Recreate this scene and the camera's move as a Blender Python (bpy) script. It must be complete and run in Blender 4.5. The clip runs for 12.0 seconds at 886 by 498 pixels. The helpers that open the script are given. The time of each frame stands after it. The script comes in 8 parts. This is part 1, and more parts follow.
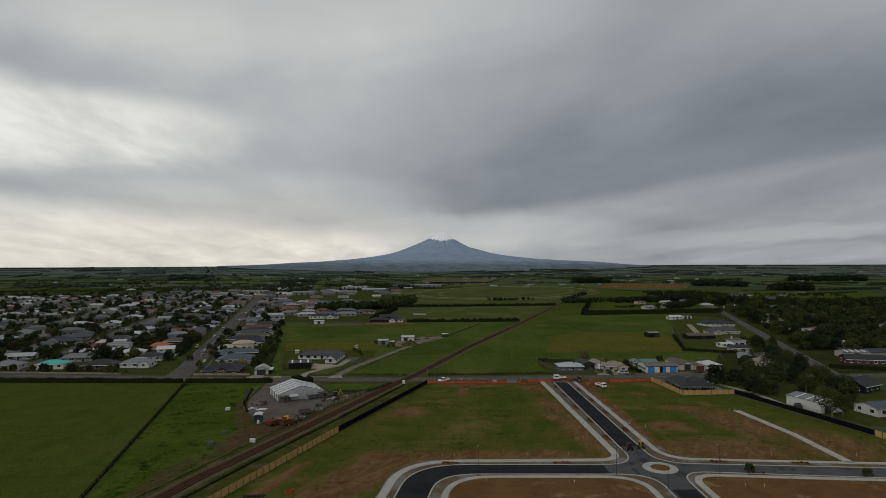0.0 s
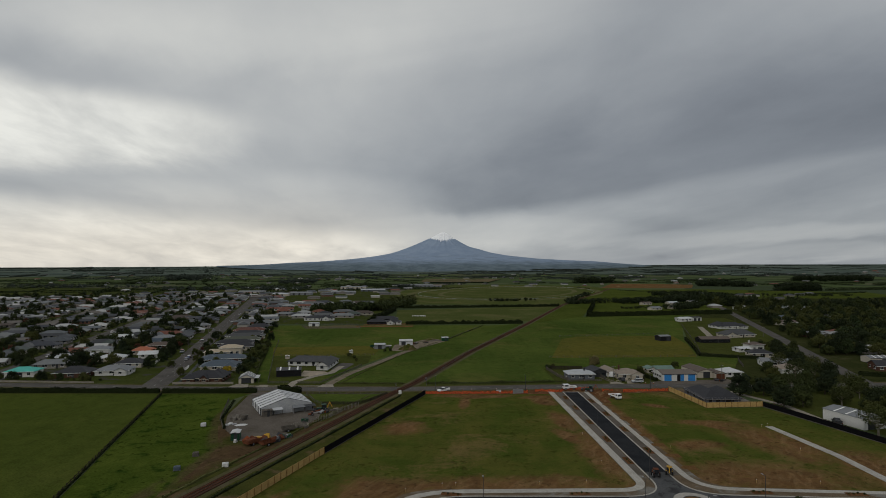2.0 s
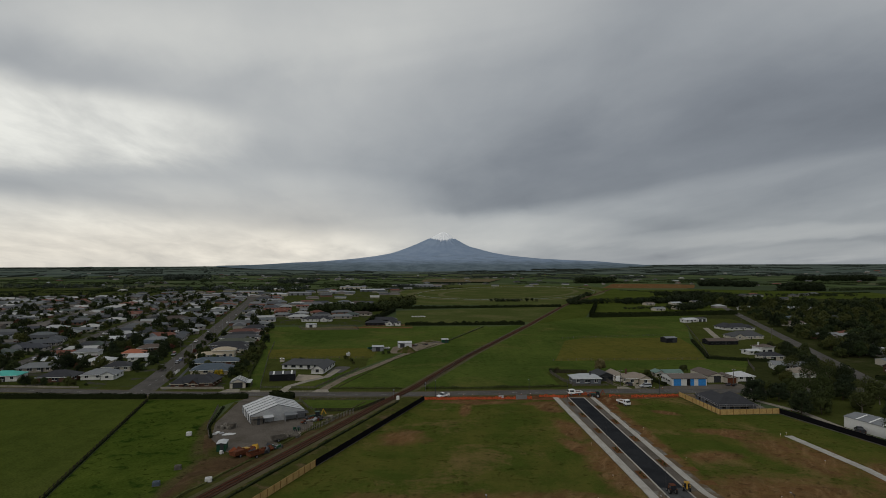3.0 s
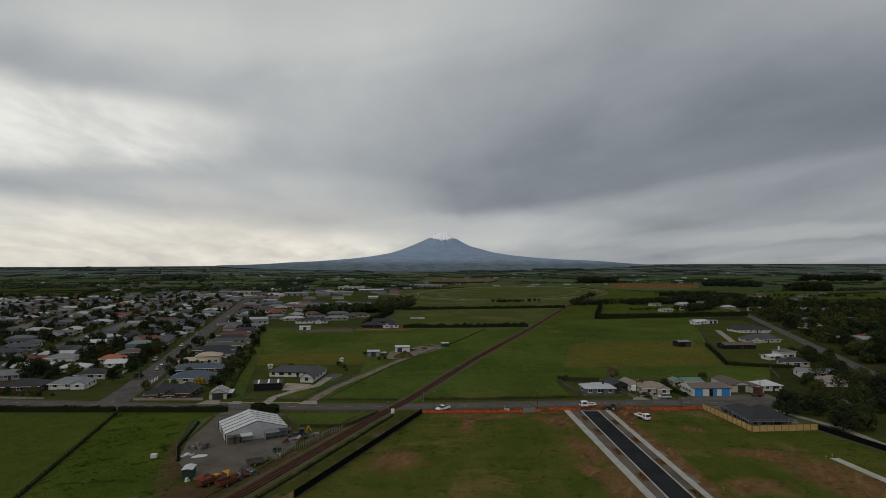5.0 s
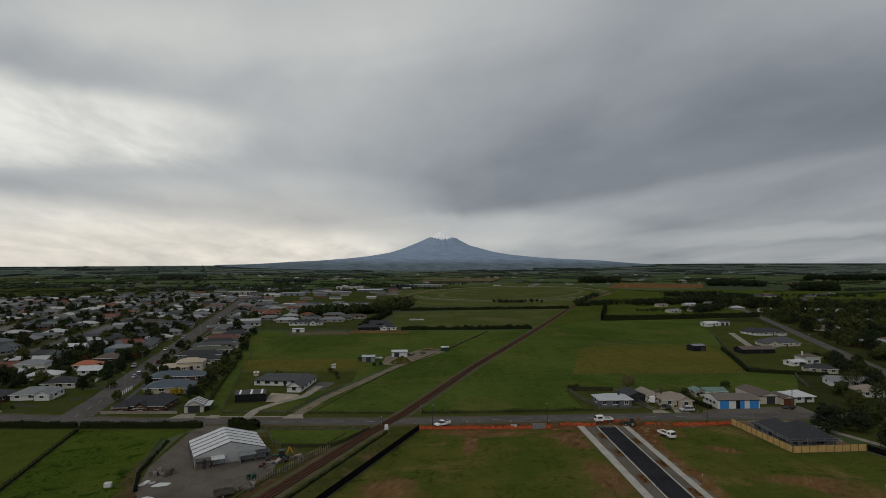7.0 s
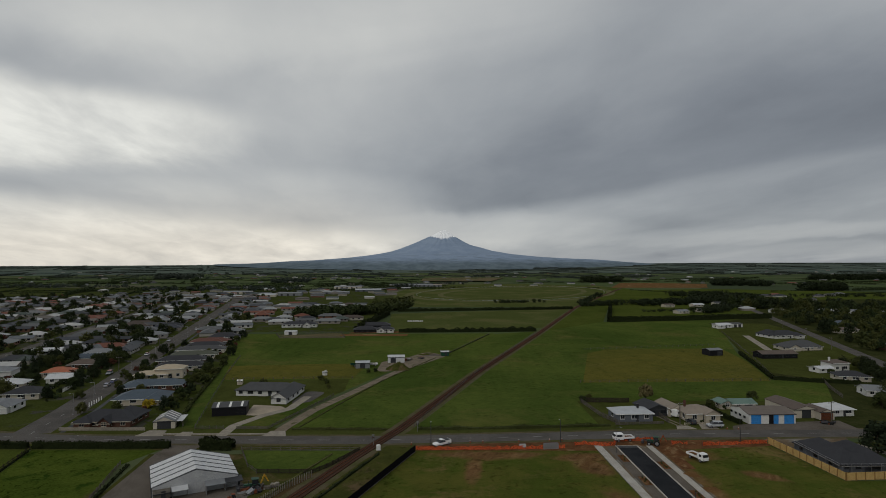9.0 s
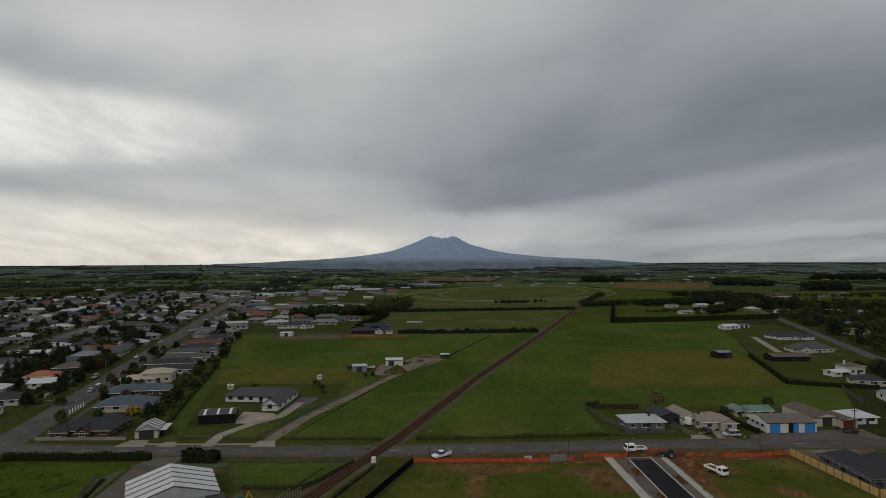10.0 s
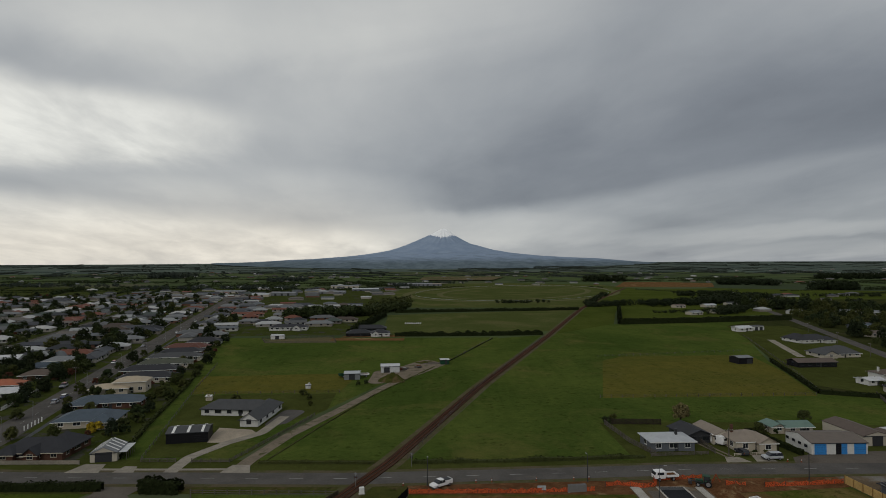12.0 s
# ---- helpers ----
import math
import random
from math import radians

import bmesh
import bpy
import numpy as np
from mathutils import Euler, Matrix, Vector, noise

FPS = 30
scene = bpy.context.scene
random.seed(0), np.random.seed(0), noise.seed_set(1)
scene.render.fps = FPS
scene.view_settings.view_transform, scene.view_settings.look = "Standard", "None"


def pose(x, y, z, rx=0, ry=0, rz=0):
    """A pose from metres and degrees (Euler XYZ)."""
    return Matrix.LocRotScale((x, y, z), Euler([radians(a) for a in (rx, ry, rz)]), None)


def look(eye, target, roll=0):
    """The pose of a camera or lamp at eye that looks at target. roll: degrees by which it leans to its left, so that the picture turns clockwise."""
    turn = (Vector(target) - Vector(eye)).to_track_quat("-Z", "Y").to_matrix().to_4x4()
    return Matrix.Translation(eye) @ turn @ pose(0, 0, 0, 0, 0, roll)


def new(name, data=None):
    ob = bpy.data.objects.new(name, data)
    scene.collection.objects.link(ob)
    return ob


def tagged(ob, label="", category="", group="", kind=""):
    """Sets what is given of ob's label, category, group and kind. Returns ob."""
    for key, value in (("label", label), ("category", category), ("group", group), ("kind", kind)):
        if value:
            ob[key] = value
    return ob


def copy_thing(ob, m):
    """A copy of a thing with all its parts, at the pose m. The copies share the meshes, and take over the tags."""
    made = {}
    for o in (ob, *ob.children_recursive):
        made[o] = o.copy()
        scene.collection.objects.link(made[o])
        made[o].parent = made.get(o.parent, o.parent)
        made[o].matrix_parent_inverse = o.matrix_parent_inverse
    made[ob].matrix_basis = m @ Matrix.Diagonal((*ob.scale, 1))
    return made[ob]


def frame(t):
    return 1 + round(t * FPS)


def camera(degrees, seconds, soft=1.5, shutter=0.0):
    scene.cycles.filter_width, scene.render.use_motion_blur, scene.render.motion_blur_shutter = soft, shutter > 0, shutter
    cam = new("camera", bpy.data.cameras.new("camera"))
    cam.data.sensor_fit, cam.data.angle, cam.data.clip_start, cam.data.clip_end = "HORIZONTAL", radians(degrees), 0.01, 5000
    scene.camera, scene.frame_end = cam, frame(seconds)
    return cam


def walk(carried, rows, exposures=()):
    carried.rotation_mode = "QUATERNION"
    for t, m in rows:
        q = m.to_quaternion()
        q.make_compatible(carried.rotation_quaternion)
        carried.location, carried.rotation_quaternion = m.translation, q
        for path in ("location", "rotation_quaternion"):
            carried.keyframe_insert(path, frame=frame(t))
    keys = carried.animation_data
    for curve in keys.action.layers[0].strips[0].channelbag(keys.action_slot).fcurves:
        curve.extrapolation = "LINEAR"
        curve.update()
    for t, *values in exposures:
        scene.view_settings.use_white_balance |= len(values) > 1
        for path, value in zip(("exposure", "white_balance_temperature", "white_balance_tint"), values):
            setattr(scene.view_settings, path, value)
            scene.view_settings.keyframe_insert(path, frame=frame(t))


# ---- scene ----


# ---- camera ----
cam = camera(75, 12.0, soft=0.9)


def flight(t):
    s = t / 12
    eye = Vector((1.957 * s - 1.100 * s * s, 119.474 * s + 1.309 * s * s, 50 - 0.449 * s - 0.649 * s * s))
    tilt = radians(1.514 - 0.027 * s - 0.246 * s * s)
    turn = radians(-0.339 * s + 0.270 * s * s)
    way = Vector((math.sin(turn) * math.cos(tilt), math.cos(turn) * math.cos(tilt), math.sin(tilt)))
    return look(eye, eye + way * 100, 0.049 - 0.049 * s)


walk(cam, [(k * 0.5, flight(k * 0.5)) for k in range(25)])


# ---- node helpers ----
class Expr:
    """A value in a node tree, with arithmetic."""

    def __init__(self, tree, socket):
        self.tree, self.socket = tree, socket

    def op(self, kind, *others, clamp=False):
        n = self.tree.nodes.new("ShaderNodeMath")
        n.operation, n.use_clamp = kind, clamp
        for k, v in enumerate((self, *others)):
            if isinstance(v, Expr):
                self.tree.links.new(v.socket, n.inputs[k])
            else:
                n.inputs[k].default_value = v
        return Expr(self.tree, n.outputs[0])

    def __add__(self, o): return self.op("ADD", o)
    def __sub__(self, o): return self.op("SUBTRACT", o)
    def __mul__(self, o): return self.op("MULTIPLY", o)
    def __truediv__(self, o): return self.op("DIVIDE", o)
    def step(self, lo, hi):
        n = self.tree.nodes.new("ShaderNodeMapRange")
        n.interpolation_type = "SMOOTHSTEP"
        self.tree.links.new(self.socket, n.inputs["Value"])
        n.inputs["From Min"].default_value, n.inputs["From Max"].default_value = lo, hi
        return Expr(self.tree, n.outputs["Result"])


def noise_of(tree, vector, scale, detail=4.0, rough=0.55, warp=0.0):
    n = tree.nodes.new("ShaderNodeTexNoise")
    n.inputs["Scale"].default_value, n.inputs["Detail"].default_value = scale, detail
    n.inputs["Roughness"].default_value, n.inputs["Distortion"].default_value = rough, warp
    tree.links.new(vector, n.inputs["Vector"])
    return Expr(tree, n.outputs["Fac"])


def blend(tree, fac, a, b, kind="MIX"):
    n = tree.nodes.new("ShaderNodeMix")
    n.data_type, n.blend_type = "RGBA", kind
    for name, v in (("Factor_Float", fac), ("A_Color", a), ("B_Color", b)):
        s = next(i for i in n.inputs if i.identifier == name)
        if isinstance(v, Expr):
            tree.links.new(v.socket, s)
        elif isinstance(v, bpy.types.NodeSocket):
            tree.links.new(v, s)
        else:
            s.default_value = v if name == "Factor_Float" else (*v[:3], 1)
    return next(o for o in n.outputs if o.identifier == "Result_Color")


# ---- sky and sun ----
SUN_TURN, SUN_HEIGHT = radians(-150), radians(38)
world = bpy.data.worlds.new("world")
scene.world = world
world.use_nodes = True
wt = world.node_tree
wt.nodes.clear()
coord = wt.nodes.new("ShaderNodeTexCoord")
split = wt.nodes.new("ShaderNodeSeparateXYZ")
wt.links.new(coord.outputs["Generated"], split.inputs[0])
dx, dy, dz = (Expr(wt, split.outputs[k]) for k in range(3))
ahead = dy.op("MAXIMUM", 0.04)
across, up = dx / ahead, dz / ahead
# the cloud deck seen in perspective
deck = wt.nodes.new("ShaderNodeCombineXYZ")
flat = dz.op("MAXIMUM", 0.0) + 0.16
wt.links.new((dx / flat).socket, deck.inputs[0])
wt.links.new((dy / flat).socket, deck.inputs[1])
turned = wt.nodes.new("ShaderNodeMapping")
turned.vector_type = "TEXTURE"
turned.inputs["Rotation"].default_value[2] = radians(8)
turned.inputs["Scale"].default_value = (0.75, 1.5, 1.0)
wt.links.new(deck.outputs[0], turned.inputs["Vector"])
billow = noise_of(wt, turned.outputs[0], 0.9, 5, 0.5, 0.5) - 0.5
wisp = noise_of(wt, turned.outputs[0], 2.2, 6, 0.58, 0.3) - 0.5
streak = noise_of(wt, deck.outputs[0], 1.3, 4, 0.55, 1.2) - 0.5
slope = wt.nodes.new("ShaderNodeCombineXYZ")
wt.links.new(across.socket, slope.inputs[0])
wt.links.new(up.socket, slope.inputs[1])
slant = wt.nodes.new("ShaderNodeMapping")
slant.vector_type = "TEXTURE"
slant.inputs["Rotation"].default_value[2] = radians(9)
slant.inputs["Scale"].default_value = (0.77, 0.24, 1.0)
wt.links.new(slope.outputs[0], slant.inputs["Vector"])
sweep = noise_of(wt, slant.outputs[0], 1.5, 6, 0.5, 0.7) - 0.5
low_deck = wt.nodes.new("ShaderNodeCombineXYZ")
thin = dz.op("MAXIMUM", 0.0) + 0.10
wt.links.new((dx / thin).socket, low_deck.inputs[0])
wt.links.new((dy / thin).socket, low_deck.inputs[1])
street_map = wt.nodes.new("ShaderNodeMapping")
street_map.vector_type = "TEXTURE"
street_map.inputs["Rotation"].default_value[2] = radians(6)
street_map.inputs["Scale"].default_value = (0.8, 2.6, 1.0)
wt.links.new(low_deck.outputs[0], street_map.inputs["Vector"])
streets = noise_of(wt, street_map.outputs[0], 0.8, 5, 0.52, 0.5) - 0.5
soft = noise_of(wt, slope.outputs[0], 3.2, 5, 0.55, 0.4) - 0.5
u = across + billow * 0.12 + soft * 0.16
v = up + soft * 0.045 + wisp * 0.022 + sweep * 0.03
# bright gap in the cloud over the left horizon, between a slanting upper edge and a low grey bank
gap = v.step(0.150, 0.195) * (v + u * 0.15 - 0.208).step(0.030, -0.022) * u.step(-0.24, -0.56)
# the heavy cloud mass, its lower edge rising to the right
rise = (u - 0.14).op("MAXIMUM", 0.0) * 0.185 + (u * -1.0 + 0.02).op("MAXIMUM", 0.0) * 0.12 + 0.072
mass = (v - rise).step(-0.008, 0.030) * (v - rise).step(0.30, 0.03) * u.step(-0.26, 0.10)
# clearer air under the clouds
low = (v + u * 0.12 - 0.030).step(0.026, -0.020) * u.step(0.05, -0.18)
cover = billow * 0.10 + streak * 0.03 + sweep * 0.08 + streets * 0.11 + soft * 0.06 + 0.652
cover = cover + gap * (wisp * 0.40 + 0.23) - mass * 0.140 + low * (wisp * 0.24 + 0.195) + wisp * 0.06 - (v - rise).step(0.03, -0.02) * u.step(0.16, 0.42) * 0.085
# smaller banks: direction across and up, half sizes, slant in degrees, weight
BANKS = [(-0.32, 0.36, 0.30, 0.12, 0, 0.030), (0.45, 0.33, 0.42, 0.15, 0, -0.030), (-0.62, 0.335, 0.36, 0.050, -8, -0.015), (-0.25, 0.445, 0.42, 0.085, 0, 0.085), (-0.25, 0.30, 0.30, 0.09, -10, 0.03), (-0.72, 0.43, 0.22, 0.06, 0, 0.03), (-0.29, 0.122, 0.22, 0.038, -4, 0.075), (-0.60, 0.140, 0.30, 0.030, -9, 0.030),
         (0.02, 0.050, 0.24, 0.026, 0, 0.085), (0.62, 0.056, 0.30, 0.012, 4, 0.070), (0.66, 0.022, 0.26, 0.014, 0, 0.060), (0.66, 0.40, 0.30, 0.16, 0, -0.030), (0.30, 0.052, 0.16, 0.03, 0, -0.02)]
for bx, by, rx, ry, slant, weight in BANKS:
    c, s = math.cos(radians(slant)), math.sin(radians(slant))
    ex, ey = u - bx, v - by
    far2 = ((ex * c + ey * s) / rx).op("POWER", 2.0) + ((ey * c - ex * s) / ry).op("POWER", 2.0)
    cover = cover + (far2 * -1.0).step(-2.4, 0.0) * weight
tone = wt.nodes.new("ShaderNodeValToRGB")
wt.links.new(cover.socket, tone.inputs[0])
ramp = tone.color_ramp
ramp.elements[0].position, ramp.elements[0].color = 0.40, (0.125, 0.138, 0.158, 1)
ramp.elements[1].position, ramp.elements[1].color = 0.94, (0.83, 0.83, 0.78, 1)
for at, col in ((0.50, (0.208, 0.226, 0.252)), (0.60, (0.318, 0.338, 0.358)), (0.70, (0.445, 0.460, 0.465)), (0.82, (0.625, 0.630, 0.605))):
    ramp.elements.new(at).color = (*col, 1)
sky = wt.nodes.new("ShaderNodeTexSky")
sky.sky_type, sky.sun_disc = "NISHITA", False
sky.sun_elevation, sky.sun_rotation = SUN_HEIGHT, SUN_TURN
dim = blend(wt, 1.0, sky.outputs[0], (0.08, 0.08, 0.08), "MULTIPLY")
warm = blend(wt, up.step(0.16, 0.02) * across.step(0.1, -0.3), (1.0, 1.0, 1.0), (1.05, 0.99, 0.93))
tinted = blend(wt, 1.0, tone.outputs[0], warm, "MULTIPLY")
both = blend(wt, 0.955, dim, tinted)
bg = wt.nodes.new("ShaderNodeBackground")
wt.links.new(both, bg.inputs[0])
bg.inputs[1].default_value = 1.0
out = wt.nodes.new("ShaderNodeOutputWorld")
wt.links.new(bg.outputs[0], out.inputs[0])

sun = new("sun", bpy.data.lights.new("sun", "SUN"))
sun.data.energy, sun.data.angle, sun.data.color = 0.65, radians(28), (1.0, 0.94, 0.84)
sun.matrix_world = look((0, 0, 0), (-math.sin(SUN_TURN) * math.cos(SUN_HEIGHT), -math.cos(SUN_TURN) * math.cos(SUN_HEIGHT), -math.sin(SUN_HEIGHT)))
sun.location = (-150, 150, 200)


# ---- materials ----
def base(name, rough=0.8, metal=0.0, spec=0.3):
    m = bpy.data.materials.new(name)
    m.use_nodes = True
    t = m.node_tree
    b = t.nodes["Principled BSDF"]
    b.inputs["Roughness"].default_value, b.inputs["Metallic"].default_value = rough, metal
    b.inputs["Specular IOR Level"].default_value = spec
    pos = t.nodes.new("ShaderNodeNewGeometry").outputs["Position"]
    return m, t, b, pos


def relief(t, b, height, strength, distance):
    n = t.nodes.new("ShaderNodeBump")
    n.inputs["Strength"].default_value, n.inputs["Distance"].default_value = strength, distance
    t.links.new(height.socket, n.inputs["Height"])
    t.links.new(n.outputs[0], b.inputs["Normal"])


def surface(name, c1, c2, big=0.08, fine=1.5, rough=0.85, metal=0.0, third=None, share=(0.5, 0.7), third_scale=0.05, bump=0.4, spec=0.0, sway=0.5, worn=(), worn_tone=None, tufts=0.0, edge=0.35):
    """Two tones mingled by broad noise, grain on top, and a third tone in patches."""
    m, t, b, pos = base(name, rough, metal, spec)
    n1, n2 = noise_of(t, pos, big, 5, 0.6, 0.4), noise_of(t, pos, fine, 4, 0.65)
    c = blend(t, (n1 + (n2 - 0.5) * sway).step(0.35, 0.65), c1, c2)
    if third:
        n3 = noise_of(t, pos, third_scale, 6, 0.62, 0.5)
        c = blend(t, (n3 + (n2 - 0.5) * 0.2).step(*share), c, third)
    if worn:
        sp = t.nodes.new("ShaderNodeSeparateXYZ")
        t.links.new(pos, sp.inputs[0])
        px, py = Expr(t, sp.outputs[0]), Expr(t, sp.outputs[1])
        ragged, fray = noise_of(t, pos, 0.09, 6, 0.65, 0.6), noise_of(t, pos, 0.5, 4, 0.7)
        wear = None
        for wx, wy, rx, ry, slant in worn:
            ca, sa = math.cos(radians(slant)), math.sin(radians(slant))
            ex, ey = px - wx, py - wy
            far = (((ex * ca + ey * sa) / rx).op("POWER", 2.0) + ((ey * ca - ex * sa) / ry).op("POWER", 2.0)) * -1.0
            wear = far if wear is None else wear.op("MAXIMUM", far)
        mask = (wear + 1.0 + (ragged - 0.5) * 3.2 + (fray - 0.5) * 1.6).step(-edge, edge + 0.25)
        soil = blend(t, (n2 + (ragged - 0.5)).step(0.3, 0.7), worn_tone[0], worn_tone[1])
        lines = t.nodes.new("ShaderNodeMapping")
        lines.vector_type = "TEXTURE"
        lines.inputs["Rotation"].default_value[2] = radians(62)
        lines.inputs["Scale"].default_value = (7.0, 2.2, 1.0)
        t.links.new(pos, lines.inputs[0])
        soil = blend(t, noise_of(t, lines.outputs[0], 0.9, 4, 0.6, 0.9).step(0.42, 0.74) * 0.5, soil, worn_tone[2])
        c = blend(t, mask, c, soil)
    if tufts:
        mottle = noise_of(t, pos, 0.16, 6, 0.72, 0.3)
        c = blend(t, mottle.step(0.42, 0.62), c, (0.86, 0.88, 0.89), "MULTIPLY")
        rows = t.nodes.new("ShaderNodeMapping")
        rows.inputs["Rotation"].default_value[2] = radians(-20)
        rows.inputs["Scale"].default_value = (1.0, 0.06, 1.0)
        t.links.new(pos, rows.inputs[0])
        c = blend(t, noise_of(t, rows.outputs[0], 0.22, 4, 0.65).step(0.50, 0.64) * 0.7, c, (0.88, 0.89, 0.88), "MULTIPLY")
        tuft = noise_of(t, pos, 0.55, 2, 0.5, 0.8)
        clump = noise_of(t, pos, 0.06, 3, 0.6)
        c = blend(t, (tuft + (clump - 0.5) * 0.35).step(0.60, 0.70) * tufts, c, (0.42, 0.46, 0.45), "MULTIPLY")
    grain = noise_of(t, pos, fine * 5, 3, 0.7)
    c = blend(t, grain.step(0.3, 0.75), c, (0.60, 0.60, 0.58), "MULTIPLY") if sway else c
    t.links.new(c, b.inputs["Base Color"])
    if bump:
        relief(t, b, n2 * 0.6 + grain * 0.4, bump, 0.15)
    return m


def by_object(name, colours, rough=0.6, metal=0.0, grain=0.25, scale=1.2, spec=0.04, dirt=(0.5, 0.5, 0.5)):
    """One of several colours for each object, with weathering."""
    m, t, b, pos = base(name, rough, metal, spec)
    r = t.nodes.new("ShaderNodeValToRGB")
    r.color_ramp.interpolation = "CONSTANT"
    t.links.new(t.nodes.new("ShaderNodeObjectInfo").outputs["Random"], r.inputs[0])
    for k, c in enumerate(colours):
        el = r.color_ramp.elements[k] if k < 2 else r.color_ramp.elements.new(k / len(colours))
        el.position, el.color = k / len(colours), (*c, 1)
    n1 = noise_of(t, pos, scale * 0.3, 5, 0.6)
    n2 = noise_of(t, pos, scale * 4, 3, 0.6)
    c = blend(t, (n1 * 0.6 + n2 * 0.4).step(0.3, 0.75) * grain, r.outputs[0], dirt, "MULTIPLY")
    t.links.new(c, b.inputs["Base Color"])
    return m


def plain(name, c, rough=0.5, metal=0.0, worn=0.2, scale=3.0, spec=0.12):
    m, t, b, pos = base(name, rough, metal, spec)
    n = noise_of(t, pos, scale, 5, 0.6)
    t.links.new(blend(t, n.step(0.35, 0.75) * worn, c, [v * 0.45 for v in c]), b.inputs["Base Color"])
    return m


SOIL = ((0.185, 0.102, 0.044), (0.135, 0.076, 0.035), (0.31, 0.20, 0.098))
GRASS = surface("paddock_grass", (0.058, 0.088, 0.0180), (0.092, 0.122, 0.0260), 0.016, 0.5, third=(0.112, 0.118, 0.0320), share=(0.50, 0.70), third_scale=0.03, tufts=0.6)
GRASS_DARK = surface("dark_paddock_grass", (0.064, 0.084, 0.0165), (0.080, 0.100, 0.0200), 0.02, 0.4, third=(0.088, 0.100, 0.0242), share=(0.52, 0.78), third_scale=0.02, tufts=0.25)
GRASS_LUSH = surface("lush_grass", (0.058, 0.085, 0.013), (0.081, 0.108, 0.018), 0.05, 0.35, third=(0.027, 0.052, 0.008), share=(0.52, 0.66), third_scale=0.14, tufts=0.9, edge=0.8, worn=[(-60.5, 166, 2.5, 20, 2), (-66, 192, 3, 14, 14), (-66, 130, 2.5, 22, -4), (-72, 208, 2, 10, 12)], worn_tone=((0.100, 0.082, 0.034), (0.075, 0.066, 0.027), (0.13, 0.10, 0.05)))
GRASS_DRY = surface("dry_grass", (0.130, 0.118, 0.0260), (0.106, 0.106, 0.0235), 0.03, 0.6, third=(0.134, 0.121, 0.0336), share=(0.52, 0.74), third_scale=0.06, tufts=0.7)
LAWN = surface("lawn", (0.060, 0.069, 0.018), (0.074, 0.084, 0.023), 0.06, 1.0, tufts=0.3)
ROUGH_GRASS = surface("rough_verge", (0.076, 0.078, 0.021), (0.056, 0.064, 0.018), 0.2, 1.0, third=(0.130, 0.092, 0.050), share=(0.50, 0.66), third_scale=0.12, tufts=0.6, edge=0.6, worn=[(-55, 174, 10, 8, 30), (-65, 190, 4.5, 13, -10), (-61, 162, 5, 9, 10), (-43, 178, 8, 5, 60), (-38, 196, 4, 14, -22), (-30, 220, 4, 10, -25)], worn_tone=((0.105, 0.068, 0.036), (0.080, 0.052, 0.029), (0.15, 0.105, 0.06)))
LOT_WEAR = [(16, 150, 36, 7, 1), (-16, 148, 8, 9, 40), (-21, 136, 8, 14, -28), (-27, 122, 6, 16, -20), (-39, 132, 2.2, 16, -18), (-11, 197, 7, 7, 20), (41.5, 172, 5.5, 22, 0), (37, 188, 3, 9, 20), (38.6, 206, 4, 12, 5), (36, 238, 8, 3.5, 0), (10, 240, 13, 2.5, 0), 
            (58.5, 200, 3.2, 44, 1), (76, 157, 22, 10, -4), (94, 182, 9, 19, 12), (84, 203, 10, 3.5, -8), (70, 181, 7, 4, 10), (8, 230, 2.0, 9, -6), (15, 239, 12, 3, 4), (37, 231, 4, 6, 20), (108, 160, 13, 16, 10), (84, 200, 7, 3, -50), (75, 225, 5, 2.5, -40), (61, 240, 9, 5, 0)]
LOT_GRASS = surface("building_lot_grass", (0.066, 0.088, 0.0160), (0.102, 0.103, 0.0230), 0.07, 0.8, third=(0.165, 0.124, 0.0460), share=(0.52, 0.68), third_scale=0.045, worn=LOT_WEAR, worn_tone=SOIL, tufts=0.6, edge=0.75)
EARTH = surface("bare_earth", (0.175, 0.098, 0.042), (0.135, 0.074, 0.032), 0.12, 0.9, third=(0.30, 0.20, 0.105), share=(0.56, 0.68), third_scale=0.07)
EARTH_DARK = surface("dug_earth", (0.105, 0.050, 0.024), (0.165, 0.082, 0.040), 0.3, 1.5, third=(0.24, 0.16, 0.085), share=(0.55, 0.68), third_scale=0.2)
TOWN_GROUND = surface("town_lawns", (0.046, 0.058, 0.014), (0.060, 0.072, 0.020), 0.06, 0.3, third=(0.066, 0.064, 0.052), share=(0.54, 0.62), third_scale=0.09)
VERGE_BASE = surface("graded_verge", (0.170, 0.130, 0.090), (0.130, 0.098, 0.066), 0.3, 1.2, third=(0.22, 0.21, 0.19), share=(0.5, 0.62), third_scale=0.1)
ASPHALT_NEW = surface("new_asphalt", (0.026, 0.028, 0.032), (0.036, 0.038, 0.042), 0.15, 3.0, 0.7, bump=0.2, sway=0.3)
ASPHALT = surface("old_chip_seal", (0.128, 0.120, 0.112), (0.100, 0.094, 0.089), 0.12, 2.0, 0.85, third=(0.140, 0.126, 0.110), share=(0.55, 0.7), third_scale=0.2, bump=0.2, sway=0.3)
BASECOURSE = surface("grey_seal", (0.085, 0.088, 0.092), (0.110, 0.112, 0.114), 0.15, 1.5, 0.85, third=(0.055, 0.055, 0.058), share=(0.55, 0.66), third_scale=0.2, bump=0.2, sway=0.3)
CONCRETE = surface("concrete", (0.47, 0.45, 0.41), (0.39, 0.37, 0.335), 0.3, 2.5, 0.8, bump=0.15, sway=0.3)
